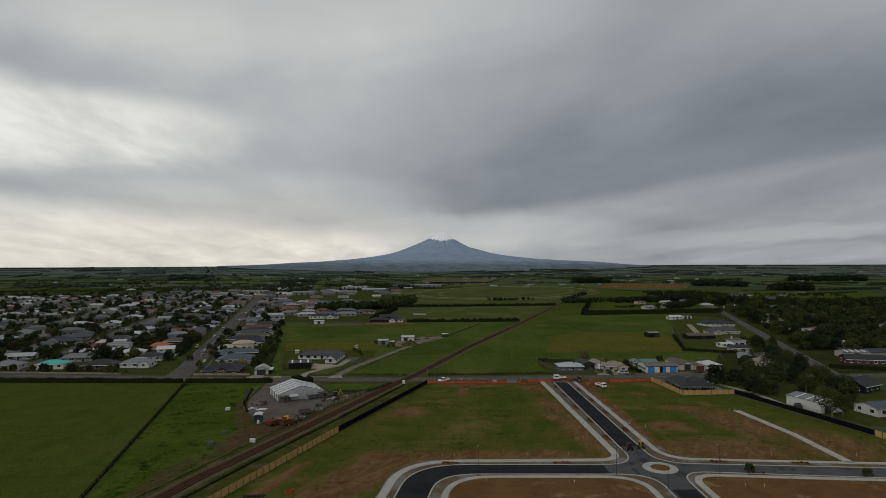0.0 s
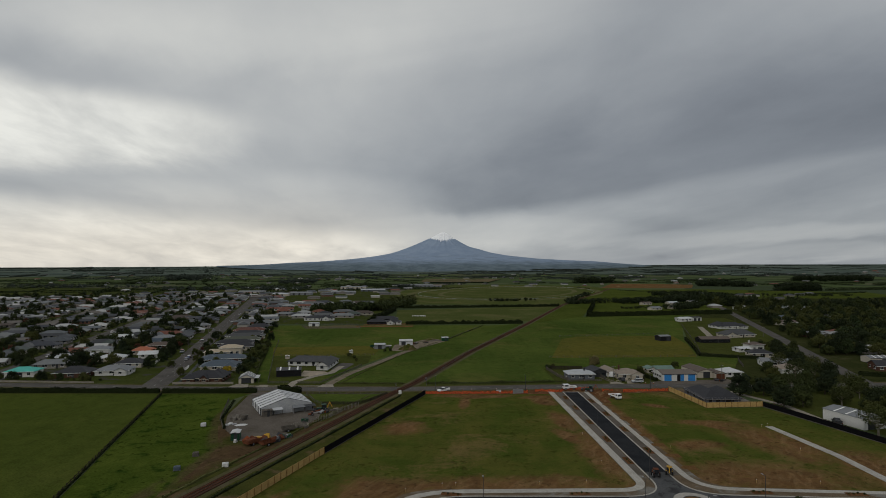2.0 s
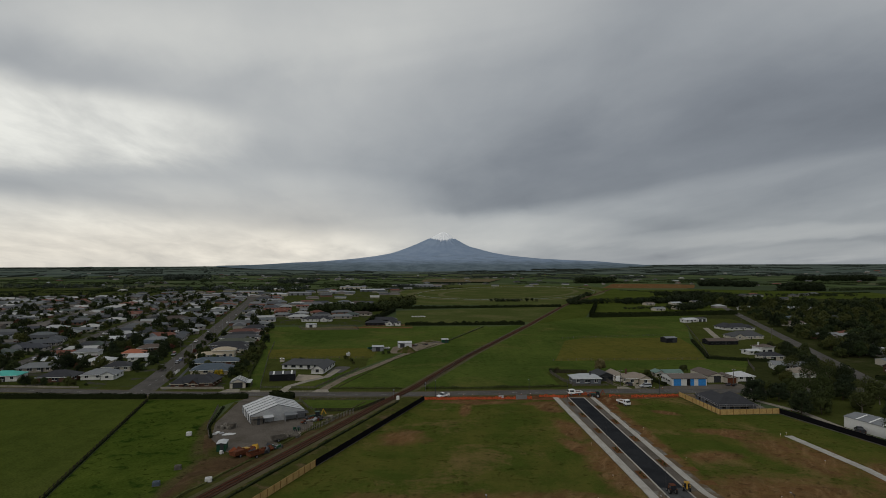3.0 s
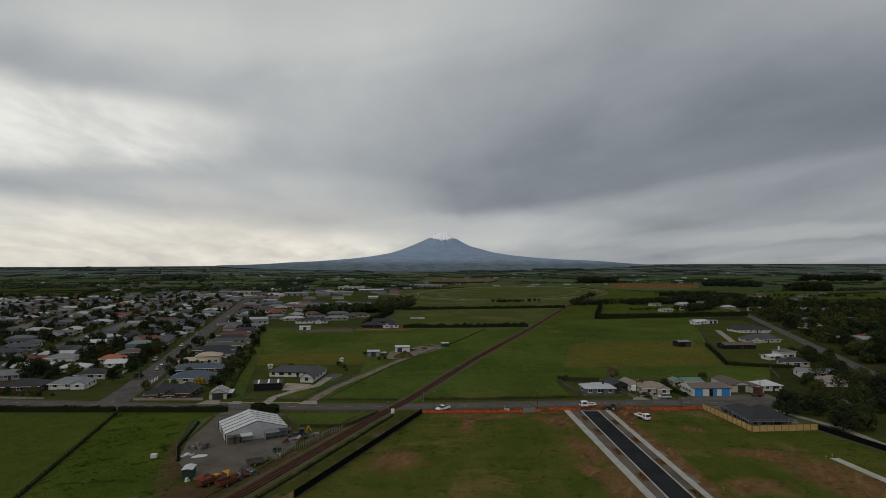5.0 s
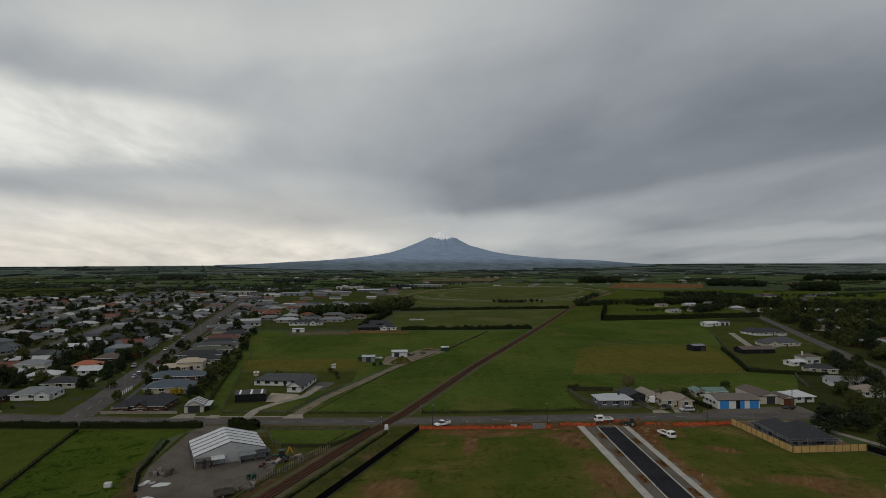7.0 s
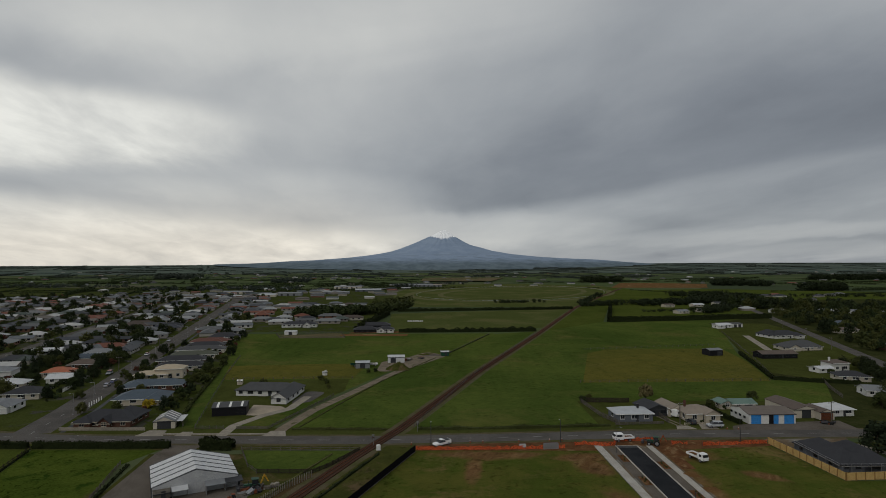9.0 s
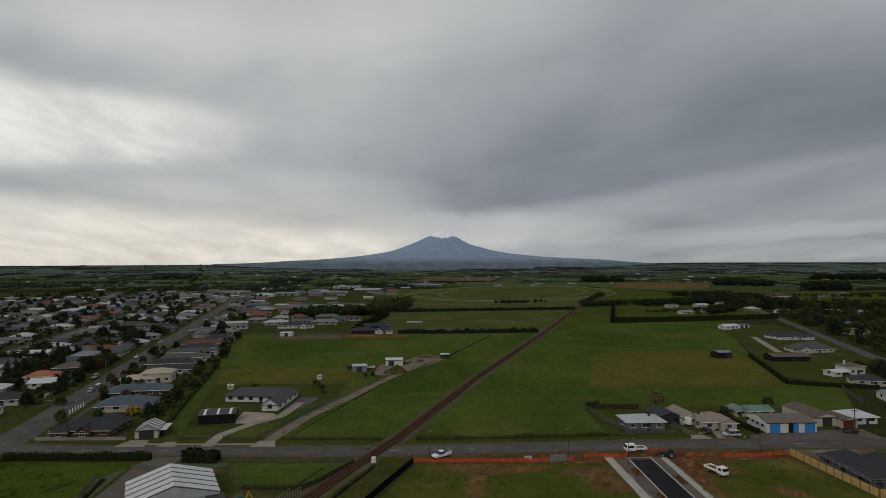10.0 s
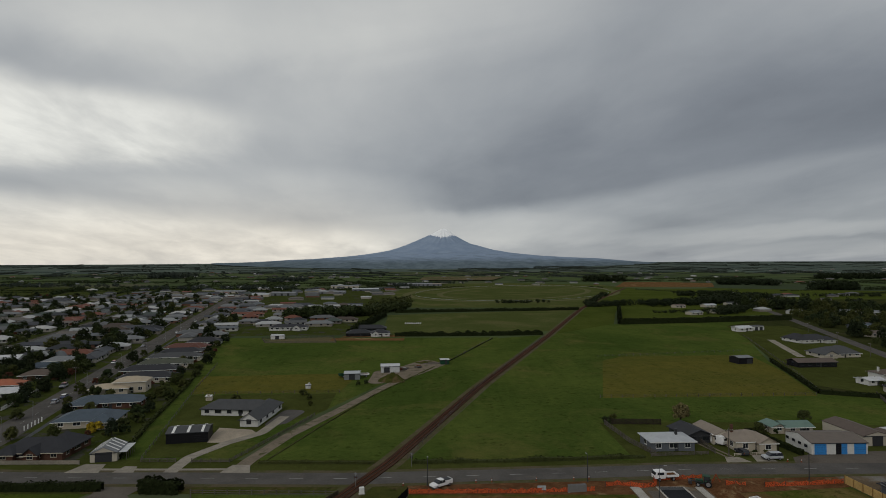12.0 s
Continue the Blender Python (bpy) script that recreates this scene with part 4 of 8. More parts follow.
def hedge(points, width, height, density=26, leaf=0.3, label="clipped dark green hedge", mat=None, rough=0.25, kind="", name="hedge"):
    """A hedge along a polyline: leaf sprays over its top and sides, with a dense core."""
    pts = [Vector(p) for p in points]
    r = np.random.RandomState(int(abs(pts[0].x * 7 + pts[0].y * 13)) % 9999)
    vs, fs, n = [], [], 0
    core = bmesh.new()
    for a, b in zip(pts, pts[1:]):
        d = b - a
        ln = d.length
        d = d / ln
        nr = Vector((-d.y, d.x))
        cnt = max(8, int(ln * density))
        s = r.rand(cnt) * ln
        face = r.rand(cnt)
        side = np.where(face < 0.5, np.sign(r.rand(cnt) - 0.5), (r.rand(cnt) - 0.5) * 2)
        z = np.where(face < 0.5, r.rand(cnt), 1.0) * height
        lump = np.array([noise.noise(Vector((a.x + d.x * q, a.y + d.y * q, 5)) * 0.35) for q in s])
        z = z * (1 + rough * lump) + r.normal(size=cnt) * 0.06
        off = side * width / 2 * (1 + rough * 0.6 * lump) + r.normal(size=cnt) * 0.06
        c = np.stack([a.x + d.x * s + nr.x * off, a.y + d.y * s + nr.y * off, np.maximum(z, 0.1)], 1)
        nm = np.stack([nr.x * off, nr.y * off, np.where(face < 0.5, 0.3, 1.0)], 1) + r.normal(size=(cnt, 3)) * 0.5
        nm /= np.linalg.norm(nm, axis=1)[:, None]
        t = np.cross(nm, r.normal(size=(cnt, 3)))
        t /= np.linalg.norm(t, axis=1)[:, None]
        u = np.cross(nm, t)
        sz = leaf * (0.6 + 0.8 * r.rand(cnt))[:, None]
        vs.append(np.stack([c - t * sz, c - u * sz * 0.7, c + t * sz, c + u * sz * 0.7], 1).reshape(-1, 3))
        fs.append(np.arange(cnt * 4).reshape(-1, 4) + n)
        n += cnt * 4
        steps = max(2, int(ln / 3))
        prev = None
        for k in range(steps + 1):
            p = a + d * ln * k / steps
            g = 1 + rough * noise.noise(Vector((p.x, p.y, 5)) * 0.35)
            h, w = height * 0.9 * g, width * 0.42
            ring = [core.verts.new((p.x + nr.x * w * i, p.y + nr.y * w * i, zz)) for i, zz in ((-1, 0), (-0.85, h), (0.85, h), (1, 0))]
            if prev:
                for i in range(3):
                    core.faces.new((prev[i], ring[i], ring[i + 1], prev[i + 1]))
            prev = ring
    t = thing(name, 0, 0, 0, label, "hedge")
    if kind:
        t["kind"] = kind
    part("core", core, mat or LEAF_HEDGE, t)
    ob = new("leaves", mesh_from("leaves", np.concatenate(vs), np.concatenate(fs), mat or LEAF_HEDGE))
    ob.parent = t
    return t


hedge([(-320, 246.2), (-160, 245.0), (-109.6, 244.6)], 1.5, 1.75, 34, 0.24, "long clipped dark green roadside hedge")
hedge([(-108.2, 244.6), (-72, 245.0)], 1.5, 1.75, 34, 0.24, "clipped dark green roadside hedge")
hedge([(-63.4, 244.6), (-54.8, 244.0)], 3.0, 2.2, 90, 0.3, "rounded dense dark green hedge", rough=0.5)
hedge([(-31, 499), (20, 502), (67, 507)], 2.6, 2.6, 24, 0.45, "overgrown dark paddock hedge", rough=0.6)
hedge([(-45, 672), (40, 688), (137, 704)], 2.6, 2.6, 16, 0.55, "overgrown dark paddock hedge", rough=0.6)
hedge([(138, 571), (212, 586), (292, 606)], 3.0, 4.0, 16, 0.6, "tall clipped shelter hedge", rough=0.2)
hedge([(138, 571), (182, 720)], 3.0, 4.5, 16, 0.6, "tall clipped shelter hedge", rough=0.2)
hedge([(160.6, 404), (150, 368), (139.7, 335.4), (154, 330), (170, 326)], 1.3, 1.5, 24, 0.28, "clipped dark green garden hedge", rough=0.2)
hedge([(-44, 261.8), (-16, 261.6)], 0.9, 0.5, 22, 0.2, "low rough roadside hedge", LEAF, 0.9)
hedge([(-7, 262), (20, 263.2), (51, 266)], 1.4, 0.65, 26, 0.22, "low overgrown roadside hedge", LEAF, 0.9)
hedge([(-42.8, 262.5), (-36.2, 290), (-24.6, 333), (-3.5, 390)], 0.4, 0.35, 4, 0.16, "overgrown fence line beside the lane", mat=LEAF_OLIVE, rough=0.9)
hedge([(-79.2, 264.5), (-87.2, 293), (-93.4, 320), (-99.5, 347), (-111, 389)], 0.9, 1.0, 26, 0.26, "low green garden boundary hedge", LEAF, 0.7)
hedge([(-28, 240), (-37, 212), (-52, 168), (-70, 110)], 0.6, 0.4, 6, 0.18, "low scrub beside the railway", mat=LEAF_OLIVE, rough=0.9)
hedge([(-16, 240), (-33, 190), (-47, 150), (-60, 110)], 0.7, 0.45, 8, 0.2, "low scrub beside the railway", rough=0.9)
hedge([(-76.8, 124), (-107.6, 242)], 0.5, 0.4, 12, 0.2, "rank dark grass under the paddock fence", rough=0.9)
hedge([(1.5, 399), (32, 489)], 0.4, 0.35, 5, 0.2, "rank dark grass under the paddock fence", rough=0.9)
hedge([(-76, 232), (-71, 207), (-66, 196)], 0.6, 0.5, 14, 0.22, "rank grass beside the yard fence", rough=0.9)
hedge([(187, 281), (208, 273), (240, 266)], 1.6, 1.8, 24, 0.32, "clipped dark green front hedge", rough=0.2)
hedge([(91.4, 267.5), (87.6, 286)], 1.1, 1.4, 40, 0.28, "dark garden hedge between houses")
hedge([(-62, 505), (-58, 560), (-52, 640)], 4, 3.5, 26, 0.6, "overgrown hedge with shrubs", rough=0.9)

# ---- fences ----
def run_of(a, b, step):
    a, b = Vector(a), Vector(b)
    n = max(1, round((b - a).length / step))
    return [a.lerp(b, k / n) for k in range(n + 1)], math.degrees(math.atan2(b.y - a.y, b.x - a.x)), (b - a).length / n


def timber_fence(a, b, height=1.8, label="new pale timber paling fence"):
    pts, turn, ln = run_of(a, b, 2.4)
    t = thing("timber_fence", *pts[0], turn, label, "fence")
    bm = bmesh.new()
    n = int(ln / 0.15)
    edge = []
    for k in range(n):
        x, lift = k * ln / n, 0.02 * (k % 2)
        edge += [(x + 0.01, -0.03 + lift), (x + ln / n - 0.01, -0.03 + lift)]
    lower = [bm.verts.new((x, y, 0.05)) for x, y in edge + [(ln, 0.05), (0, 0.05)]]
    upper = [bm.verts.new((x, y, height + 0.02 * math.sin(x * 40))) for x, y in edge + [(ln, 0.05), (0, 0.05)]]
    for k in range(len(lower)):
        j = (k + 1) % len(lower)
        bm.faces.new((lower[k], lower[j], upper[j], upper[k]))
    bm.faces.new(upper)
    first = part("fence_panel", bm, TIMBER, t)
    post = part("post", boxes((-0.08, -0.14, -0.2, 0.08, -0.032, height + 0.02)), POST_TIMBER, t)
    for k in range(1, len(pts)):
        if k < len(pts) - 1:
            o = new("fence_panel", first.data)
            o.parent, o.location = t, (k * ln, 0, 0)
        o = new("post", post.data)
        o.parent, o.location = t, (k * ln, 0, 0)


def cloth_fence(a, b, height=1.8, label="black windbreak cloth fence on timber posts"):
    pts, turn, ln = run_of(a, b, 3.0)
    t = thing("windbreak_fence", *pts[0], turn, label, "fence")
    cloth = part("cloth_panel", boxes((0, -0.02, 0.08, ln, 0.02, height)), BLACK_CLOTH, t)
    post = part("post", boxes((-0.06, 0.02, -0.2, 0.06, 0.14, height + 0.05)), BLACK_CLOTH, t)
    board = part("base_board", boxes((0, -0.05, 0, ln, -0.022, 0.2)), OLD_TIMBER, t, "grey base board")
    for k in range(1, len(pts)):
        for p, last in ((cloth, False), (board, False), (post, True)):
            if last or k < len(pts) - 1:
                o = new(p.name.split(".")[0], p.data)
                o.parent, o.location = t, (k * ln, 0, 0)


def wire_fence(points, label="weathered post and wire farm fence", step=4.0, height=1.15, mat=None, wires=3, rails=0, name="wire_fence"):
    mat = mat or OLD_TIMBER
    t = thing(name, *points[0], 0, label, "fence")
    o = Vector(points[0])
    post = None
    for a, b in zip(points, points[1:]):
        pts, turn, ln = run_of(a, b, step)
        for p in pts:
            if post is None:
                post = part("post", boxes((-0.08, -0.08, -0.2, 0.08, 0.08, height)), mat, t)
                continue
            q = new("post", post.data)
            q.parent, q.location = t, (p.x - o.x, p.y - o.y, 0)
        m = Matrix.Translation((*(Vector(a) - o), 0)) @ pose(0, 0, 0, 0, 0, turn)
        ln = (Vector(b) - Vector(a)).length
        for k in range(wires):
            z = height * (0.35 + 0.6 * k / max(1, wires - 1))
            part("wire", boxes((0, -0.014, z - 0.014, ln, 0.014, z + 0.014)), DARK_STEEL, t).matrix_basis = m
        for k in range(rails):
            z = height * (k + 0.75) / (rails + 0.3)
            part("rail", boxes((0, -0.03, z - 0.07, ln, 0.03, z + 0.07)), mat, t).matrix_basis = m


timber_fence((-52.8, 108.4), (-31.1, 173.0))
cloth_fence((-30.9, 173.4), (-6.6, 242.0))
timber_fence((89.2, 249), (91.8, 222.3))
timber_fence((91.9, 222.3), (112.3, 224))
cloth_fence((112.4, 224), (125.9, 170))
timber_fence((126, 169.6), (130, 152))
wire_fence([(-76.8, 124), (-107.9, 243)], "dark weathered post and rail paddock fence", 2.4, 1.2, DARK_TIMBER, 1, 2)
wire_fence([(-62, 70), (-76.8, 124)], "dark weathered post and rail paddock fence", 2.4, 1.2, DARK_TIMBER, 1, 2)
wire_fence([(-73.5, 264), (-93.5, 341), (-106, 394)], "weathered post and wire paddock fence")
wire_fence([(-73, 262.6), (-64.5, 262.6)], "low grey timber rail fence", 2.4, 1.0, None, 0, 3, "rail_fence")
wire_fence([(-60.5, 262.3), (-51.3, 262.3), (-43.5, 291), (-40, 305)], "low grey timber rail fence beside the drive", 2.4, 1.0, None, 0, 3, "rail_fence")
wire_fence([(-91.5, 333), (-38, 337)], "weathered post and wire paddock fence")
wire_fence([(1, 397), (32, 489)], "weathered post and wire paddock fence")
wire_fence([(-8, 265), (13, 343), (66, 498)], "post and wire railway fence", 4)
wire_fence([(57, 329), (137, 333)], "post and wire paddock fence", 4)
wire_fence([(80, 418), (162, 436)], "post and wire paddock fence", 4)
wire_fence([(-60, 505), (-30, 505)], "post and wire paddock fence", 4)
wire_fence([(49.1, 295), (51.0, 277.5), (54.2, 267)], "pale grey timber garden fence", 2.0, 1.5, OLD_TIMBER, 0, 5, "garden_fence")
wire_fence([(49.5, 295.6), (66, 295.2)], "dark stained garden fence", 2.0, 1.7, DARK_TIMBER, 0, 9, "garden_fence")
wire_fence([(197.7, 501), (157.2, 380.5), (140.9, 336)], "post and wire paddock fence", 4)
wire_fence([(-113.4, 485), (-71.3, 496), (-64, 470), (-106, 467), (-113.4, 485)], "post and rail yard fence", 3, 1.2, OLD_TIMBER, 0, 2, "rail_fence")
wire_fence([(53, 266.8), (68, 268.4)], "low grey timber front fence", 2.0, 0.9, OLD_TIMBER, 0, 3, "garden_fence")
wire_fence([(-43, 226.5), (-46.5, 230.6), (-52.4, 243.1), (-21.2, 242.6)], "old grey rail fence of the small paddock", 2.5, 1.1, None, 0, 2, "rail_fence")
wire_fence([(-43, 226.5), (-30, 226.5), (-27.3, 230), (-21.2, 242.6)], "dark close-boarded fence of the small paddock", 2.5, 1.1, DARK_TIMBER, 0, 5, "board_fence")
wire_fence([(-78, 232), (-71.5, 207), (-66.5, 196)], "old grey rail fence beside the yard", 2.2, 1.1, None, 0, 3, "rail_fence")
wire_fence([(-45.6, 195.5), (-41.2, 201), (-37.0, 208), (-33.8, 217), (-29.6, 224)], "rough grey fence of upright old sleepers", 0.75, 1.6, GREY_POST, 1, 0, "post_fence")
wire_fence([(-112, 260.6), (-87, 260.9)], "low pale concrete garden wall", 2.4, 1.0, CONCRETE_OLD, 0, 6, "garden_wall")
wire_fence([(159, 333), (152, 318), (146, 302)], "pale grey garden fence", 2.2, 1.5, OLD_TIMBER, 0, 5, "garden_fence")


def mesh_barrier(points):
    """Sagging orange safety mesh between steel pegs."""
    t = thing("safety_mesh_barrier", *points[0], 0, "sagging orange plastic safety mesh on pegs", "barrier")
    o = Vector(points[0])
    peg = None
    for a, b in zip(points, points[1:]):
        pts, turn, ln = run_of(a, b, 2.2)
        for p, q in zip(pts, pts[1:]):
            bm = bmesh.new()
            sag = rng.uniform(0.1, 0.45)
            h0 = [1.08 - sag * math.sin(math.pi * k / 6) + rng.uniform(-0.06, 0.06) for k in range(7)]
            lean = [rng.uniform(-0.12, 0.12) for k in range(7)]
            rows = []
            for j in range(6):
                rows.append([bm.verts.new((*(p.lerp(q, k / 6) - o + Vector((0, lean[k] * j / 5))), 0.06 + h0[k] * j / 5)) for k in range(7)])
            for j in range(5):
                for k in range(6):
                    bm.faces.new((rows[j][k], rows[j][k + 1], rows[j + 1][k + 1], rows[j + 1][k]))
            part("mesh_panel", bm, ORANGE_MESH, t)
            if peg is None:
                peg = part("peg", boxes((-0.03, -0.03, -0.1, 0.03, 0.03, 1.2)), DARK_STEEL, t)
            else:
                e = new("peg", peg.data)
                e.parent, e.location = t, (p.x - o.x, p.y - o.y, 0)


mesh_barrier([(-6.5, 243.4), (8, 243.6), (22, 244.0), (33, 244.8)])
mesh_barrier([(36, 247.3), (39, 248.2), (44, 246.5), (47.2, 247.6), (47.6, 250.6), (59, 252.0)])
mesh_barrier([(62.5, 248.2), (66.5, 247.4)])
mesh_barrier([(70.5, 247.2), (80, 248.0), (89, 249.2)])


# ---- houses ----
def roof_shape(bm, w, d, h, rise, form, over=0.5, thick=0.14):
    """A hipped or gabled roof with its ridge along the longer side."""
    x, y = w / 2 + over, d / 2 + over
    low = h - rise * over / (min(w, d) / 2)
    top = h + rise
    if form == "hip":
        run = max(x - y, 0.01) if x >= y else 0.01
        runy = max(y - x, 0.01) if y > x else 0.01
        ridge = [(-run, -runy if y > x else 0), (run, runy if y > x else 0)] if x >= y else [(0, -runy), (0, runy)]
    else:
        ridge = [(-x, 0), (x, 0)] if x >= y else [(0, -y), (0, y)]
    c = [bm.verts.new((a, b, low)) for a, b in ((-x, -y), (x, -y), (x, y), (-x, y))]
    r = [bm.verts.new((*p, top)) for p in ridge]
    u = [bm.verts.new((a, b, low - thick)) for a, b in ((-x, -y), (x, -y), (x, y), (-x, y))]
    if x >= y:
        quads = [(c[0], c[1], r[1], r[0]), (c[2], c[3], r[0], r[1])]
        ends = [(c[1], c[2], r[1]), (c[3], c[0], r[0])]
    else:
        quads = [(c[1], c[2], r[1], r[0]), (c[3], c[0], r[0], r[1])]
        ends = [(c[0], c[1], r[0]), (c[2], c[3], r[1])]
    for q in quads + (ends if form == "hip" else []):
        bm.faces.new(q)
    for k in range(4):
        if form == "hip" or (k % 2 == 0) == (x >= y):
            bm.faces.new((u[k], u[(k + 1) % 4], c[(k + 1) % 4], c[k]))
    if form == "hip":
        bm.faces.new(u[::-1])
    else:
        # the underside follows the slopes, and the verges close the sheet's thickness
        e = [bm.verts.new((*p, top - thick)) for p in ridge]
        pairs = [((0, 1), (0, 1)), ((2, 3), (1, 0))] if x >= y else [((1, 2), (0, 1)), ((3, 0), (1, 0))]
        for (a, b), (i, j) in pairs:
            bm.faces.new((u[a], u[b], e[j], e[i]))
            bm.faces.new((u[a], c[a], r[i], e[i]))
            bm.faces.new((u[b], c[b], r[j], e[j]))


def block(parent, w, d, h, rise, form, wall, roof, dx=0.0, dy=0.0, trim=None, windows=True, over=0.5, z=0.0, sides="fblr", gap=3.6):
    """One wing of a house: walls, roof, gutter line and windows."""
    rise *= 0.86
    m = Matrix.Translation((dx, dy, z))
    bm = bmesh.new()
    x, y = w / 2, d / 2
    if form == "gable":
        if w >= d:
            prism(bm, [(-y, 0), (y, 0), (y, h - 0.15), (0, h + rise - 0.16), (-y, h - 0.15)], -x, x)
            bmesh.ops.rotate(bm, verts=bm.verts, cent=(0, 0, 0), matrix=Matrix.Rotation(math.pi / 2, 3, "Z"))
        else:
            prism(bm, [(-x, 0), (x, 0), (x, h - 0.15), (0, h + rise - 0.16), (-x, h - 0.15)], -y, y)
    else:
        box(bm, -x, -y, 0, x, y, h)
    bmesh.ops.recalc_face_normals(bm, faces=bm.faces)
    part("wall", bm, wall, parent).matrix_basis = m
    bm = bmesh.new()
    roof_shape(bm, w, d, h, rise, form, over)
    bmesh.ops.recalc_face_normals(bm, faces=bm.faces)
    r = part("roof", bm, roof, parent)
    r.matrix_basis = m
    if trim:
        low = h - rise * over / (min(w, d) / 2)
        a, b = w / 2 + over, d / 2 + over
        for s0, s1 in ((-b - 0.1, -b - 0.004), (b + 0.004, b + 0.1)):
            part("gutter", boxes((-a, s0, low - 0.2, a, s1, low - 0.02)), trim, r)
    if windows:
        made = {}
        def window(px, py, turn, ww, hh, zz):
            if (ww, hh) not in made:
                f = boxes((-ww / 2 - 0.08, -0.05, -0.08, ww / 2 + 0.08, -0.004, hh + 0.08), (-ww / 2 - 0.14, -0.12, -0.16, ww / 2 + 0.14, -0.004, -0.084))
                g = boxes((-ww / 2, -0.075, 0, -0.03, -0.054, hh), (0.03, -0.075, 0, ww / 2, -0.054, hh))
                made[ww, hh] = (f, g)
                fo = part("window", f, trim or WHITE, parent)
                go = part("pane", g, GLASS, fo)
                made[ww, hh] = (fo.data, go.data)
            else:
                fo, go = new("window", made[ww, hh][0]), new("pane", made[ww, hh][1])
                fo.parent, go.parent = parent, fo
            fo.matrix_basis = m @ pose(px, py, zz, 0, 0, turn)
        n = max(1, int(w / gap))
        for k in range(n):
            px = -w / 2 + (k + 0.5) * w / n
            ww = 1.9 if k % 3 == 1 else 1.3
            if "f" in sides:
                window(px, -d / 2, 0, ww, 1.15, 0.95)
            if "b" in sides:
                window(-px, d / 2, 180, 1.3, 1.15, 0.95)
        n = max(1, int(d / (gap + 0.6)))
        for k in range(n):
            py = -d / 2 + (k + 0.5) * d / n
            if "r" in sides:
                window(w / 2, py, 90, 1.3, 1.15, 0.95)
            if "l" in sides:
                window(-w / 2, py, -90, 1.3, 1.15, 0.95)
    return r


def entry(parent, x, y, turn=0, w=0.95, h=2.05, mat=None, name="door"):
    d = part(name, boxes((-w / 2, -0.06, 0, w / 2, -0.004, h)), mat or DARK_TRIM, parent)
    d.matrix_basis = pose(x, y, 0.02, 0, 0, turn)
    if name == "door":
        part("handle", boxes((w / 2 - 0.14, -0.1, 0.98, w / 2 - 0.1, -0.064, 1.1)), STEEL, d)
    else:
        part("panel_line", boxes(*[(-w / 2 + 0.03, -0.075, h * k / 5, w / 2 - 0.03, -0.064, h * k / 5 + 0.03) for k in range(1, 5)]), DARK_STEEL, d)
    return d


def chimney(parent, x, y, z, mat):
    part("chimney", boxes((x - 0.3, y - 0.3, z - 1.2, x + 0.3, y + 0.3, z + 0.7), (x - 0.36, y - 0.36, z + 0.7, x + 0.36, y + 0.36, z + 0.82)), mat, parent)


def house(x, y, turn, w, d, roof, wall, label, form="hip", h=2.6, rise=1.9, wings=(), trim=None, name="house", sides="fblr", door=True, flue=None):
    t = thing(name, x, y, turn, label, "house" if name == "house" else name.replace("_", " "))
    block(t, w, d, h, rise, form, wall, roof, trim=trim, sides=sides)
    for wx, wy, ww, wd, wf, wr in wings:
        block(t, ww, wd, h, wr, wf, wall, roof, wx, wy, trim=trim, sides="flr")
    if door:
        entry(t, w * 0.08, -d / 2)
    if flue:
        chimney(t, flue[0], flue[1], h + rise, flue[2])
    return t


house(-101.2, 268, 3, 16, 9.5, ROOF_DARK, BRICK, "red brick bungalow with a charcoal tiled roof", "hip", 2.3, 2.6, [(1.2, -4.4, 3.2, 3.6, "gable", 1.6), (4, 3.5, 8, 9, "hip", 2.8), (-5.2, -3.6, 4.6, 5, "hip", 1.7)], CREAM_WALL)
house(-105.5, 296, 12, 17, 10, ROOF_BLUE, CREAM_WALL, "cream bungalow with a blue-grey metal roof", "hip", 2.4, 2.4, [(5, -3, 6, 9, "hip", 2.0)], WHITE)
house(-112, 317, 10, 21.5, 8.5, ROOF_BLUE, BRICK, "long brick bungalow with a blue-grey metal roof", "hip", 2.4, 1.8, [(-6, -3, 8, 8, "hip", 1.8)], WHITE)
house(-123, 337, 12, 13, 7, ROOF_CREAM, CREAM_WALL, "cream bungalow wing with a cream metal roof", "hip", 2.4, 1.3, (), WHITE)
house(-117, 340.5, 12, 11, 7.5, ROOF_CREAM, CREAM_WALL, "cream two-storey house with a cream metal roof", "hip", 4.3, 1.5, (), WHITE)
house(-120, 358, 12, 21, 8.5, ROOF_DARK, BEIGE_WALL, "bungalow with a charcoal tiled roof", "hip", 2.4, 1.9, (), WHITE)
house(-127, 374, 12, 22, 8.5, ROOF_DARK, BRICK, "long bungalow with a dark tiled roof", "hip", 2.4, 1.9, (), WHITE)
house(-128, 390, 12, 22, 8.0, ROOF_OLIVE, BEIGE_WALL, "bungalow with an olive-grey roof", "hip", 2.4, 1.7, (), WHITE)
house(-132, 408, 12, 24, 8.5, ROOF_SLATE, BEIGE_WALL, "long bungalow with a grey roof", "hip", 2.4, 1.8, (), WHITE)
house(-136, 424, 12, 20, 8.5, ROOF_DARK, BRICK, "bungalow with a dark roof", "hip", 2.4, 1.8, (), WHITE)
house(-140, 440, 12, 22, 9, ROOF_PLUM, BRICK, "brick bungalow with a dull red tiled roof", "hip", 2.4, 2.0, [(4, -3, 7, 8, "hip", 2.0)], WHITE)
house(-140, 462, 12, 18, 11, ROOF_DARK, WHITE_WALL, "white bungalow with a black roof", "hip", 2.4, 2.6, (), WHITE)

